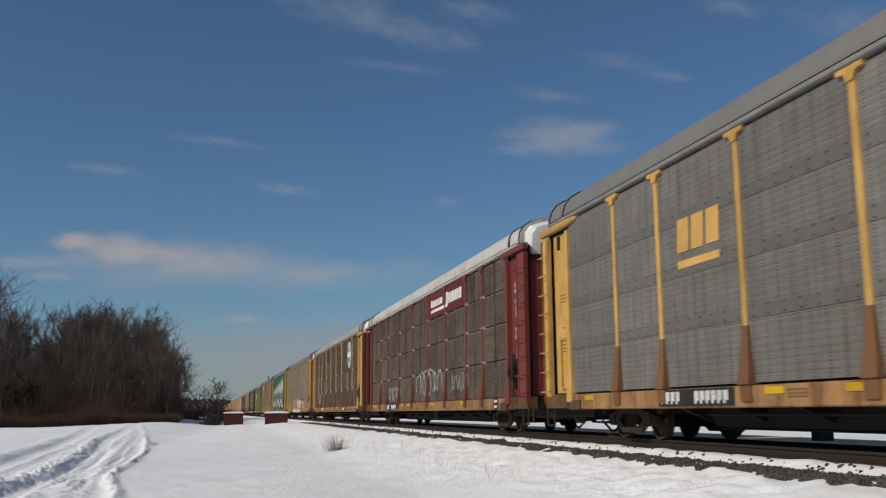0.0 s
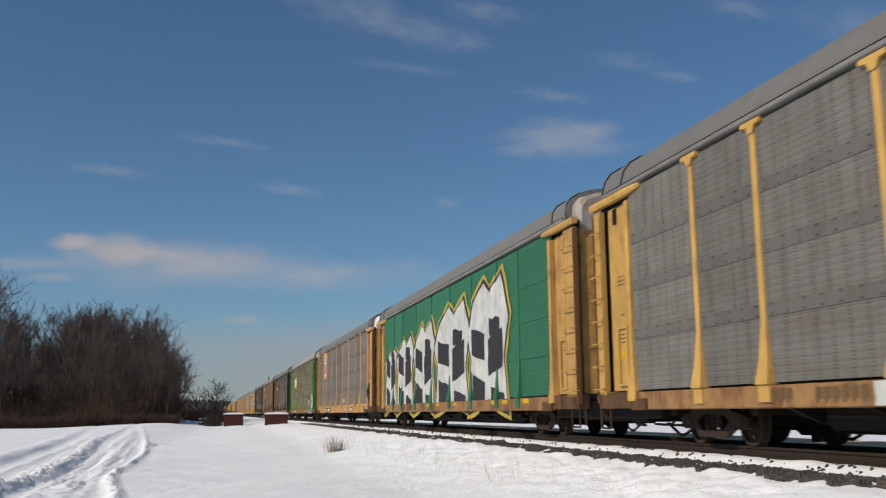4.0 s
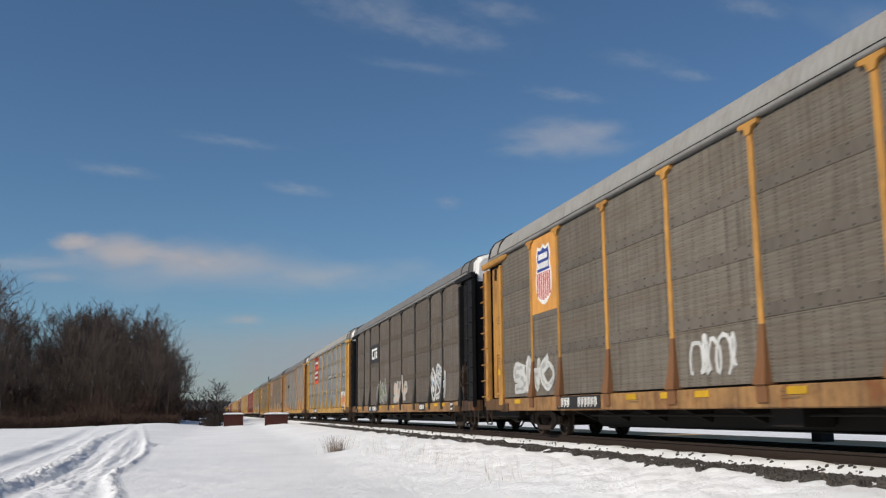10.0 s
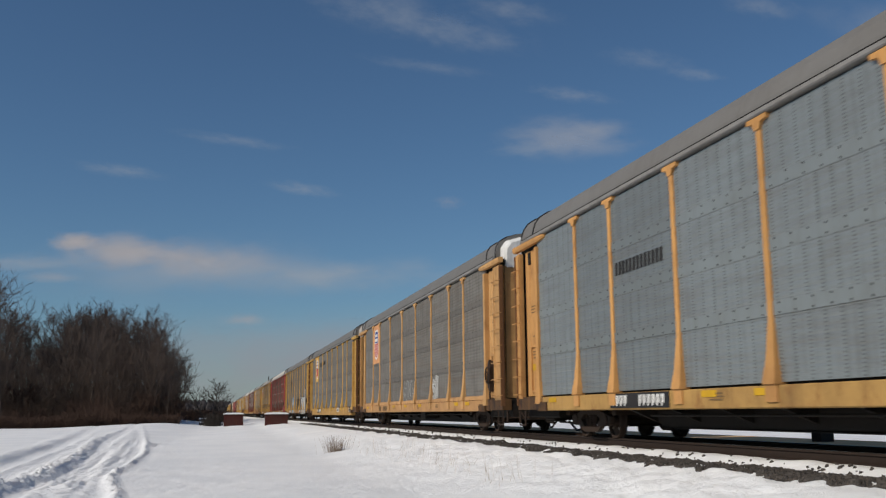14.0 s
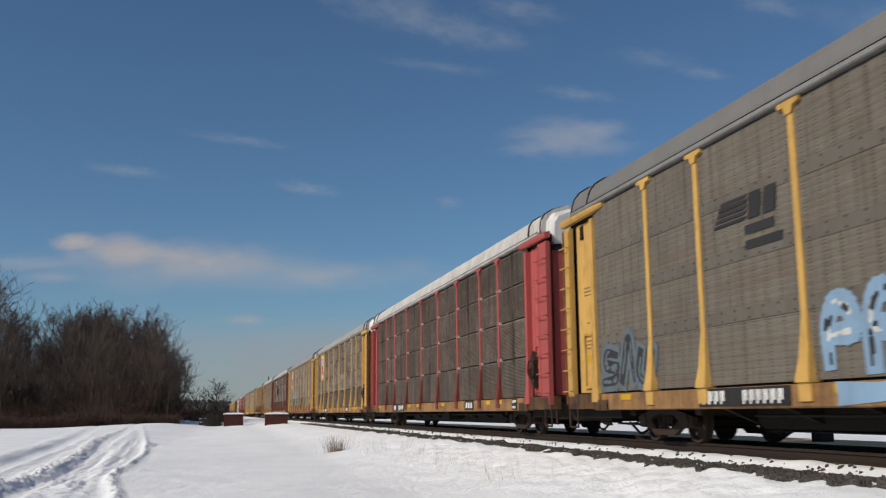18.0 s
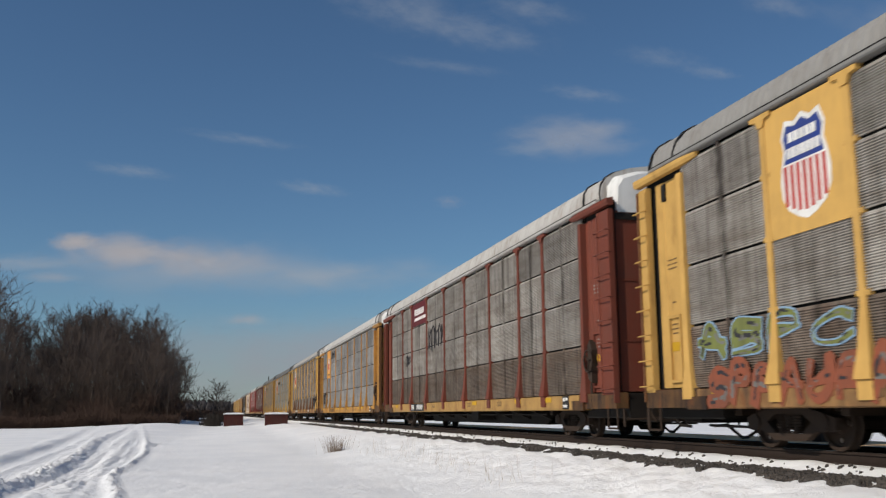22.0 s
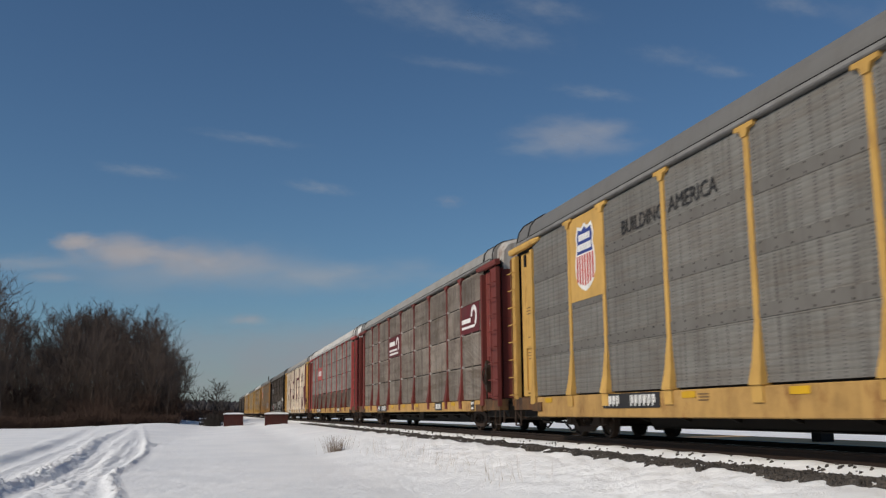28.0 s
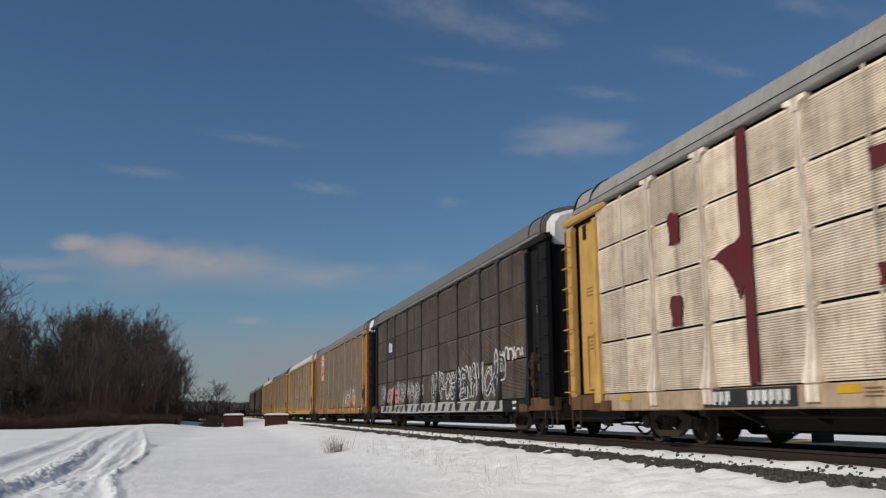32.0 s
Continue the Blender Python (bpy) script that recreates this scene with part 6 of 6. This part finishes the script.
# ---- woods ----
def grow(seed, height, spread=0.5, limbs=13, stems=1, thick=1.0, sub=8):
    """A bare broad-leaved tree: trunk and limbs in one shape, twigs in another."""
    rng = random.Random(seed)
    wood, twig = Shape(), Shape()

    def bough(p, d, length, r, level):
        sh = wood if level < 2 else twig
        segs = 4 if level == 0 else (3 if level == 1 else 2)
        pts = [p]
        for i in range(segs):
            d = (d + Vector((rng.gauss(0, 1), rng.gauss(0, 1), rng.gauss(0, 0.6))) * (0.05 if level == 0 else 0.16) + Vector((0, 0, 0.05 if level else 0))).normalized()
            q = pts[-1] + d * length / segs
            sh.rod(pts[-1], q, r * (1 - 0.75 * i / segs), 6 if level == 0 else (4 if level == 1 else 3), r * (1 - 0.75 * (i + 1) / segs))
            pts.append(q)
        if level == 3:
            return
        count = (limbs, sub, sub)[level]
        for i in range(count):
            t = (0.28 + 0.72 * (i + rng.random()) / count) if level == 0 else (0.2 + 0.8 * (i + rng.random()) / count)
            k = min(segs - 1, int(t * segs))
            at = pts[k].lerp(pts[k + 1], t * segs - k)
            a = rng.random() * 6.2832
            side = Vector((math.cos(a), math.sin(a), 0))
            way = (d * rng.uniform(0.5, 1.0) + side * spread * rng.uniform(0.7, 1.5) + Vector((0, 0, 0.35))).normalized()
            if level:
                way = (d * 0.7 + Vector((rng.gauss(0, 0.6), rng.gauss(0, 0.6), rng.gauss(0.25, 0.5)))).normalized()
            ll = height * (0.40 - 0.22 * t * t) * rng.uniform(0.7, 1.2) if level == 0 else length * rng.uniform(0.3, 0.5)
            bough(at, way, ll, max(0.017, r * (0.42 if level == 0 else 0.45) * (1.1 - 0.5 * t)), level + 1)

    for s in range(stems):
        lean = Vector((rng.gauss(0, 0.12), rng.gauss(0, 0.12), 1)).normalized() if stems == 1 else Vector((rng.gauss(0, 0.35), rng.gauss(0, 0.35), 1)).normalized()
        bough(Vector((rng.gauss(0, 0.15) * (stems > 1), rng.gauss(0, 0.15) * (stems > 1), -0.1)), lean, height * 0.8, height * 0.0115 * thick / math.sqrt(stems), 0)
    out = []
    for sh in (wood, twig):
        me = bpy.data.meshes.new("bare_tree")
        me.from_pydata(sh.v, [], sh.f)
        me.materials.append(None)
        out.append(me)
    return out


def build_woods():
    kinds = [grow(100 + i, 14.5, 0.55 + 0.1 * (i % 3), 13) for i in range(5)]
    rng = random.Random(11)
    for row, (y0, n) in enumerate(((110, 14), (120, 18), (131, 22), (141, 20), (152, 22), (164, 20))):
        for i in range(n):
            right = -0.030 * y0
            left = -y0 * 0.235
            x = left + (right - left) * (i + rng.uniform(0.1, 0.9)) / n
            y = y0 + rng.uniform(-5, 5)
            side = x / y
            # heights go by bearing, to fit the camera's view: tall far west, lower trackside
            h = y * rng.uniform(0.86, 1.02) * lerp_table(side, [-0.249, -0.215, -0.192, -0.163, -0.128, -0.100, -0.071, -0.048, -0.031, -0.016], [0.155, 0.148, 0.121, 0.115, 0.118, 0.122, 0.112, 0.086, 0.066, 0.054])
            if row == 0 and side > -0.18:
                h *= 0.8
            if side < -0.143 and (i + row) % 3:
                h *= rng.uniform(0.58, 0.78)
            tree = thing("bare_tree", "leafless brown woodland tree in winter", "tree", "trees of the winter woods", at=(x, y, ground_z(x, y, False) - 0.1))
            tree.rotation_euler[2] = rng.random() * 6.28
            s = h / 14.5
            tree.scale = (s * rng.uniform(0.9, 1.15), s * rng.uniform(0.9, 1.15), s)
            wood, twig = kinds[rng.randrange(5)]
            part("trunk", wood, M["bark"], tree)
            part("crown", twig, M["twig"], tree)
    # scrub trees along the edge and between the trunks
    bushes = [grow(300 + i, 5.0, 0.9, 12, 3) for i in range(3)]
    for i in range(70):
        y = rng.uniform(104, 150)
        right = -3.6 - 0.045 * (y - 104)
        x = right - (right + y * 0.25) * rng.random() ** 1.3
        tree = thing("scrub", "low tangled leafless scrub at the woodland edge", "shrub", "scrub along the woods", at=(x, y, ground_z(x, y, False) - 0.15))
        k = rng.uniform(0.55, 1.15) * (0.6 if x > right - 1.5 else 1.0)
        tree.scale, tree.rotation_euler[2] = (k * 1.2, k * 1.2, k), rng.random() * 6.28
        wood, twig = bushes[rng.randrange(3)]
        part("trunk", wood, M["brush"], tree)
        part("crown", twig, M["brush"], tree)
    sh = Shape()
    for i in range(12000):
        y = 100 + 60 * rng.random() ** 2.2
        right = -3.4 - 0.035 * (y - 104)
        x = rng.uniform(-y * 0.25, right)
        h = rng.uniform(0.35, 1.0) ** 1.4 * (1.3 + 3.0 * max(0, noise.noise((x * 0.30, y * 0.15, 4)) + 0.2)) * (0.7 if y < 103 else 1)
        p = Vector((x, y, ground_z(x, y, False) - 0.1))
        q = p + Vector((rng.gauss(0, 0.4) * h, rng.gauss(0, 0.4) * h, h))
        sh.rod(p, q, 0.022, 3, 0.006)
        for _ in range(2):
            a = p.lerp(q, rng.uniform(0.3, 0.8))
            sh.rod(a, a + Vector((rng.gauss(0, 0.45), rng.gauss(0, 0.45), rng.uniform(0.0, 0.6))), 0.012, 3, 0.005)
    for i in range(3500):
        y = rng.uniform(150, 205)
        x = rng.uniform(-9, 3.4)
        h = rng.uniform(0.7, 2.0) * (1 + 0.4 * noise.noise((x * 0.5, y * 0.1, 2)))
        p = Vector((x, y, ground_z(x, y, False) - 0.1))
        q = p + Vector((rng.gauss(0, 0.3) * h, rng.gauss(0, 0.3) * h, h))
        sh.rod(p, q, 0.035, 3, 0.01)
        for _ in range(2):
            a = p.lerp(q, rng.uniform(0.3, 0.8))
            sh.rod(a, a + Vector((rng.gauss(0, 0.6), rng.gauss(0, 0.6), rng.uniform(0.0, 0.8))), 0.02, 3, 0.008)
    me = bpy.data.meshes.new("undergrowth")
    me.from_pydata(sh.v, [], sh.f)
    me.materials.append(None)
    tagged(part("undergrowth", me, M["brush"]), "tangled reddish-brown undergrowth at the woodland edge", "undergrowth", kind="stuff")
    # thin saplings that close the woodland edge
    sh = Shape()
    for i in range(1900):
        y = rng.uniform(106, 124)
        x = rng.uniform(-y * 0.25, -3.4 - 0.035 * (y - 104))
        # sapling heights follow the same bearings, fitted to the camera's view
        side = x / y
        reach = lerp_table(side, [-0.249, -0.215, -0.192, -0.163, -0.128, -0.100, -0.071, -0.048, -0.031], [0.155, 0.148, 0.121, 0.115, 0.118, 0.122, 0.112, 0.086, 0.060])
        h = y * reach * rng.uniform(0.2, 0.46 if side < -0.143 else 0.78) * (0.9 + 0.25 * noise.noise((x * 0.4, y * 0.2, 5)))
        p = Vector((x, y, ground_z(x, y, False) - 0.1))
        mid = p + Vector((rng.gauss(0, 0.10) * h, rng.gauss(0, 0.08) * h, h * 0.5))
        q = mid + Vector((rng.gauss(0, 0.16) * h, rng.gauss(0, 0.12) * h, h * 0.5))
        sh.rod(p, mid, 0.014, 3, 0.011)
        sh.rod(mid, q, 0.012, 3, 0.006)
        for _ in range(10):
            t = rng.uniform(0.05, 0.98)
            a = p.lerp(mid, t * 2) if t < 0.5 else mid.lerp(q, t * 2 - 1)
            sh.rod(a, a + Vector((rng.gauss(0, 0.13) * h, rng.gauss(0, 0.13) * h, rng.gauss(0.07, 0.08) * h)), 0.013, 3, 0.005)
    me = bpy.data.meshes.new("saplings")
    me.from_pydata(sh.v, [], sh.f)
    me.materials.append(None)
    tagged(part("saplings", me, M["sapling"]), "dense grey-brown saplings along the woodland edge", "saplings", kind="stuff")
    # the lone small tree by the track
    wood, twig = grow(79, 5.4, 1.3, 11, 3, 2.4, 6)
    t = thing("small_tree", "small spreading bare tree beside the track", "tree", at=(-0.15, 104, -0.75))
    part("trunk", wood, M["post"], t)
    part("crown", twig, M["post"], t)
    sh = Shape()
    for i in range(500):
        p = Vector((0.0 + rng.gauss(0, 0.5), 103.5 + rng.gauss(0, 0.6), -0.75))
        sh.rod(p, p + Vector((rng.gauss(0, 0.2), rng.gauss(0, 0.2), rng.uniform(0.5, 1.5))), 0.018, 3, 0.006)
    tagged(part("brush_clump", sh.mesh("brush_clump"), M["post"]), "clump of dark-brown brush under the small tree", "brush", kind="stuff")


build_woods()


def build_far_woods():
    """Low wooded rise on the horizon."""
    rng = random.Random(5)
    sh = Shape()
    for i in range(7000):
        x = rng.uniform(-420, 520)
        y = rng.uniform(720, 900)
        g = 0.0
        h = rng.uniform(7, 11.5) + 4 * noise.noise((x * 0.01, 0, 2)) + (y - 720) * 0.02
        w = rng.uniform(1.0, 2.6)
        z0 = ground_z(x, y, False) - 0.5
        n = 5
        base_ring = [(x + w * math.cos(6.28 * j / n) * rng.uniform(0.7, 1.2), y + w * math.sin(6.28 * j / n), z0) for j in range(n)]
        mid = [(x + w * math.cos(6.28 * j / n + 0.4) * rng.uniform(0.6, 1.2), y + w * math.sin(6.28 * j / n + 0.4), z0 + h * rng.uniform(0.6, 0.85)) for j in range(n)]
        sh.add(base_ring + mid + [(x, y, z0 + h)], [(j, (j + 1) % n, n + (j + 1) % n, n + j) for j in range(n)] + [(n + j, n + (j + 1) % n, 2 * n) for j in range(n)])
    me = bpy.data.meshes.new("far_woods")
    me.from_pydata(sh.v, [], sh.f)
    me.materials.append(None)
    tagged(part("far_woods", me, M["farwood"]), "distant leafless woods along the horizon", "woods", kind="stuff")


build_far_woods()


# ---- things beside the track ----
def build_box(x, y, w, h, d, z):
    box = thing("trackside_box", "dark red trackside box with a cap of snow", "equipment box", "snow-capped trackside boxes", at=(x, y, z))
    sh = Shape().slab(-w / 2, w / 2, -d / 2, d / 2, -0.45, h, 0.02)
    part("cabinet", sh.mesh("cabinet"), M["box"], box)
    part("lid", Shape().slab(-w / 2 - 0.05, w / 2 + 0.05, -d / 2 - 0.05, d / 2 + 0.05, h, h + 0.06, 0.015).mesh("lid"), M["box"], box)
    prof = [(-w / 2 - 0.07, h + 0.06), (w / 2 + 0.07, h + 0.06), (w / 2 + 0.05, h + 0.13), (w / 2 - 0.15, h + 0.21), (0, h + 0.24), (-w / 2 + 0.2, h + 0.21), (-w / 2 - 0.05, h + 0.12)]
    part("snow_cap", Shape().prism(prof, -d / 2 - 0.06, d / 2 + 0.06).mesh("snow_cap"), SNOW, box, label="rounded cap of snow")


build_box(5.55, 88, 1.98, 0.76, 1.0, -0.28)
build_box(2.05, 100, 1.90, 0.80, 1.0, -0.30)


def build_mast():
    mast = thing("signal_mast", "slender dark mast beyond the track", "mast", at=(12.6, 231, -0.8))
    part("pole", Shape().rod((0, 0, -0.3), (0, 0, 10.0), 0.16, 10, 0.11).mesh("pole"), M["post"], mast)
    part("base", Shape().box(-0.3, 0.3, -0.3, 0.3, -0.3, 0.25).mesh("base"), M["post"], mast)


build_mast()


def build_post():
    p = thing("short_post", "short dark timber post beyond the track", "post", at=(15.2, 22.0, -0.26))
    part("stake", Shape().prism([(-0.20, -0.17), (-0.18, -0.19), (0.18, -0.19), (0.20, -0.17), (0.20, 0.19), (-0.20, 0.19)], -0.25, 0.85, "z").mesh("stake"), M["post"], p)
    part("cap", Shape().slab(-0.22, 0.22, -0.21, 0.21, 0.85, 0.89, 0.01).mesh("cap"), M["post"], p)


build_post()


def build_grass():
    rng = random.Random(8)
    tuft = Shape()
    for i in range(170):
        a, r = rng.random() * 6.28, abs(rng.gauss(0, 0.26))
        p = Vector((4.45 + r * math.cos(a), 35.6 + r * math.sin(a), 0))
        p.z = ground_z(p.x, p.y) - 0.03
        h = rng.uniform(0.2, 0.62)
        q = p + Vector((math.cos(a) * h * rng.uniform(0.1, 0.6), math.sin(a) * h * 0.4, h))
        tuft.rod(p, q, 0.0045, 3, 0.0018)
    tagged(part("grass_tuft", tuft.mesh("grass_tuft"), M["weed"]), "tuft of dry brown weeds sticking out of the snow", "weeds")
    sh = Shape()
    for i in range(90):
        y = rng.uniform(16, 33)
        x = 4.6 + 0.9 * rng.random() + (33 - y) * 0.02
        p = Vector((x, y, ground_z(x, y) - 0.02))
        h = rng.uniform(0.12, 0.5)
        sh.rod(p, p + Vector((rng.gauss(0, 0.08), rng.gauss(0, 0.08), h)), 0.0032, 3, 0.0015)
    tagged(part("dry_stalks", sh.mesh("dry_stalks"), M["straw"]), "thin dry grass stalks poking through snow", "grass", kind="stuff")


build_grass()


def build_stack():
    st = thing("snowy_stack", "pale stack under snow behind the small tree", "stack", at=(-1.05, 112, -0.6))
    for i in range(2):
        part("layer", Shape().slab(-0.42 + 0.05 * (i % 2), 0.40 - 0.04 * i, -0.5, 0.5, i * 0.40, i * 0.40 + 0.26, 0.03).mesh("layer"), M["pale"], st)
        part("snow_layer", Shape().slab(-0.45, 0.42 - 0.04 * i, -0.52, 0.52, i * 0.40 + 0.26, i * 0.40 + 0.38, 0.05).mesh("snow_layer"), SNOW, st)


build_stack()


# ---- clouds ----

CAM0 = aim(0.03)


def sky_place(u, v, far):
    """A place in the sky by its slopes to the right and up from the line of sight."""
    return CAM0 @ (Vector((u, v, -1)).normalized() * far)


def cloud_material(i, stretch, soft, strength, tone):
    m, nt, bs = base("cloud")
    nt.nodes.remove(bs)
    tc = nt.nodes.new("ShaderNodeTexCoord")
    mp = nt.nodes.new("ShaderNodeMapping")
    mp.inputs["Scale"].default_value, mp.inputs["Location"].default_value = stretch, (i * 3.7, i * 1.9, i * 2.3)
    mp.inputs["Rotation"].default_value = (0, 0.12 if soft > 0.5 else 0.0, 0)
    nt.links.new(tc.outputs["Object"], mp.inputs[0])
    n = noise_node(nt, mp.outputs[0], 1.0, 8, 0.58)
    ln = nt.nodes.new("ShaderNodeVectorMath")
    ln.operation = "LENGTH"
    nt.links.new(tc.outputs["Object"], ln.inputs[0])
    fall = math_node(nt, "SUBTRACT", 1.0, math_node(nt, "POWER", ln.outputs["Value"], 1.5), True)
    d = math_node(nt, "MULTIPLY", ramp(nt, math_node(nt, "ADD", math_node(nt, "MULTIPLY", fall, 0.42), math_node(nt, "MULTIPLY", n, 0.75)), 0.40, 0.40 + soft), fall, True)
    d = math_node(nt, "MULTIPLY", d, strength * 0.85, True)
    # the sheet glows: the sunlit cloud tone is put into its emission
    em, tr, mx = nt.nodes.new("ShaderNodeEmission"), nt.nodes.new("ShaderNodeBsdfTransparent"), nt.nodes.new("ShaderNodeMixShader")
    em.inputs[0].default_value = (*tone, 1)
    em.inputs[1].default_value = 1.0
    nt.links.new(d, mx.inputs[0])
    nt.links.new(tr.outputs[0], mx.inputs[1])
    nt.links.new(em.outputs[0], mx.inputs[2])
    nt.links.new(mx.outputs[0], nt.nodes["Material Output"].inputs[0])
    return m


CLOUD_ROWS = []


def build_clouds():
    """Drifting clouds: a dome-bent, self-lit sheet each, far behind everything."""
    warm, white, thin = (0.52, 0.49, 0.51), (0.46, 0.48, 0.54), (0.42, 0.47, 0.55)
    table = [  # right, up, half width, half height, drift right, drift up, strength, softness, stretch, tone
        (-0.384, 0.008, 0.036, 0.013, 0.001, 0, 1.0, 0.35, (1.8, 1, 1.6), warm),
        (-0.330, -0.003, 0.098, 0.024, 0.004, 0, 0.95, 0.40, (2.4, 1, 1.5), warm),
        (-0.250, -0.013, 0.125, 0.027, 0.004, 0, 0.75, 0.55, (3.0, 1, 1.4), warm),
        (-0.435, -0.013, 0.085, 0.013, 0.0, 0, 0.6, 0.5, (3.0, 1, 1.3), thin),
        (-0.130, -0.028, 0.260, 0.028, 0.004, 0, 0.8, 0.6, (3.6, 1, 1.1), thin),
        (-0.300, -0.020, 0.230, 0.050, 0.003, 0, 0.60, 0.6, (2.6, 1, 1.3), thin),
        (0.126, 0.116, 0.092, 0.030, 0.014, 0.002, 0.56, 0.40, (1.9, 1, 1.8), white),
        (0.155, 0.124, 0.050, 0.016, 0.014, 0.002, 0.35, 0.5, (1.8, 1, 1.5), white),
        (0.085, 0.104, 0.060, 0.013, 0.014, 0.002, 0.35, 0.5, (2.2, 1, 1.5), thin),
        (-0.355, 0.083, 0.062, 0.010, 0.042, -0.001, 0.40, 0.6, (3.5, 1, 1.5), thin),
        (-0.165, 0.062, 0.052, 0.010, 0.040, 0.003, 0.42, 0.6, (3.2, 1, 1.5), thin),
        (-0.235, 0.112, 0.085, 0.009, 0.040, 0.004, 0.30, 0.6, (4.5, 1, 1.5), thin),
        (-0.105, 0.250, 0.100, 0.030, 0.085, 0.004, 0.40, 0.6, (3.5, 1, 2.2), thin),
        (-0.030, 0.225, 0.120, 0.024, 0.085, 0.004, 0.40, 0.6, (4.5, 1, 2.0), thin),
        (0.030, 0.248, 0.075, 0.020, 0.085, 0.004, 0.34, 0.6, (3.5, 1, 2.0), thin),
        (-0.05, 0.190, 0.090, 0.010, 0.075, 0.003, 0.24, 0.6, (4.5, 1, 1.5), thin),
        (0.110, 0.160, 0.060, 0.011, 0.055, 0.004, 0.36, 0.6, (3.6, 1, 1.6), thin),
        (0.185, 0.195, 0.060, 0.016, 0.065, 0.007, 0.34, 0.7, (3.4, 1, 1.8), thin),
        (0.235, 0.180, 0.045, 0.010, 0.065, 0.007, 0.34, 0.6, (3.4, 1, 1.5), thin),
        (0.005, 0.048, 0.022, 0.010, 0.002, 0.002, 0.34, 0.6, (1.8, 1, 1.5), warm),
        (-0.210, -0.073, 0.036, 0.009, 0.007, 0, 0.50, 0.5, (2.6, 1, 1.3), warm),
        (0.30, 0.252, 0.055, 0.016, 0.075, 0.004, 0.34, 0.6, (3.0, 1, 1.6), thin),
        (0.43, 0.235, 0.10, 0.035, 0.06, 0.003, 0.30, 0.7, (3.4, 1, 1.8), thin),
        # two wide veils: horizon haze put into their glow, over the sky's greenish edge
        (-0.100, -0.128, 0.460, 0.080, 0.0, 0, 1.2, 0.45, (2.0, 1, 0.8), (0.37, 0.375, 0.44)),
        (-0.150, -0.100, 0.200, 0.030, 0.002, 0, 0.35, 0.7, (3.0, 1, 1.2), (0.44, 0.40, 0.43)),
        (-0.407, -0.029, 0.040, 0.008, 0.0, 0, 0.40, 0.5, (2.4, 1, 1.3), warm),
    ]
    for i, (u, v, w, h, du, dv, strength, soft, stretch, tone) in enumerate(table):
        far = 3400 + 45 * i
        n, k = 10, 4
        sh = Shape()
        sh.add([(x, 0.10 * (x * x - 1) * 0.5, z) for z in np.linspace(-1, 1, k + 1) for x in np.linspace(-1, 1, n + 1)],
               [(j * (n + 1) + a, j * (n + 1) + a + 1, (j + 1) * (n + 1) + a + 1, (j + 1) * (n + 1) + a) for j in range(k) for a in range(n)])
        me = bpy.data.meshes.new("cloud")
        me.from_pydata(sh.v, [], sh.f)
        me.materials.append(None)
        c = part("cloud", me, cloud_material(i, stretch, soft, strength, tone))
        tagged(c, "thin pale cloud drifting across the blue sky", "cloud", "clouds in the sky", kind="structure")
        turn = (CAM0.to_3x3() @ Euler((-math.pi / 2, 0, 0)).to_matrix()).to_4x4()
        if du > 0.03:
            turn = turn @ Matrix.Rotation(0.14, 4, "Y")
        c.scale = (w * far, far * 0.02, h * far)
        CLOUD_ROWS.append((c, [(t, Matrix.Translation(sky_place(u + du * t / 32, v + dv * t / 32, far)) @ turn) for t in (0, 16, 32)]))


build_clouds()



# ---- movement ----
V, A2, A3 = 22.3253, 0.003383, 0.0001348
G0 = -333.72
SHIFT = {10: -0.2, 11: -0.27, 12: 0.4, 13: 0.4, 14: 0.35, 15: 0.15}


TWEAK = {4: 0.30, 6: 0.25, 12: 0.35, 17: 0.28, 26: 0.16}


def ran(t):
    q = t - 16.0
    return V * q + A2 * q * q + A3 * q ** 3


def car_y(k, t):
    gap = lambda i: PITCH * (i - 1) + G0 + SHIFT.get(i, -0.08)
    return (gap(k) + gap(k - 1)) / 2 + TWEAK.get(k, 0.08) - ran(t)


def motions():
    times = [0, 2, 4, 6, 8, 10, 12, 14, 16, 18, 20, 22, 24, 26, 28, 30, 32]
    for i, car in enumerate(TRAIN):
        walk(car, [(t, pose(XC, car_y(i + 1, t), 0)) for t in times])
    for c, rows in CLOUD_ROWS:
        walk(c, rows)
    for k, off, ws in WHEELSETS:
        place = ws.location.copy()
        # the wheels roll while they are near; the rate stays under a quarter turn a row
        rows = []
        f0 = min(f for f in range(961) if car_y(k, f / 30) + off < 60 or f == 960)
        f1 = max([f for f in range(f0, 961) if car_y(k, f / 30) + off > 6] + [f0])
        fs = sorted({0, 960, *range(f0, f1 + 1)})
        start = ran(f0 / 30)
        for f in fs:
            d = min(max(ran(f / 30) - start, 0), ran(f1 / 30) - start)
            rows.append((f / 30, Matrix.Translation(place) @ Matrix.Rotation(d * 0.74 / 0.375, 4, "X")))
        walk(ws, rows)


motions()
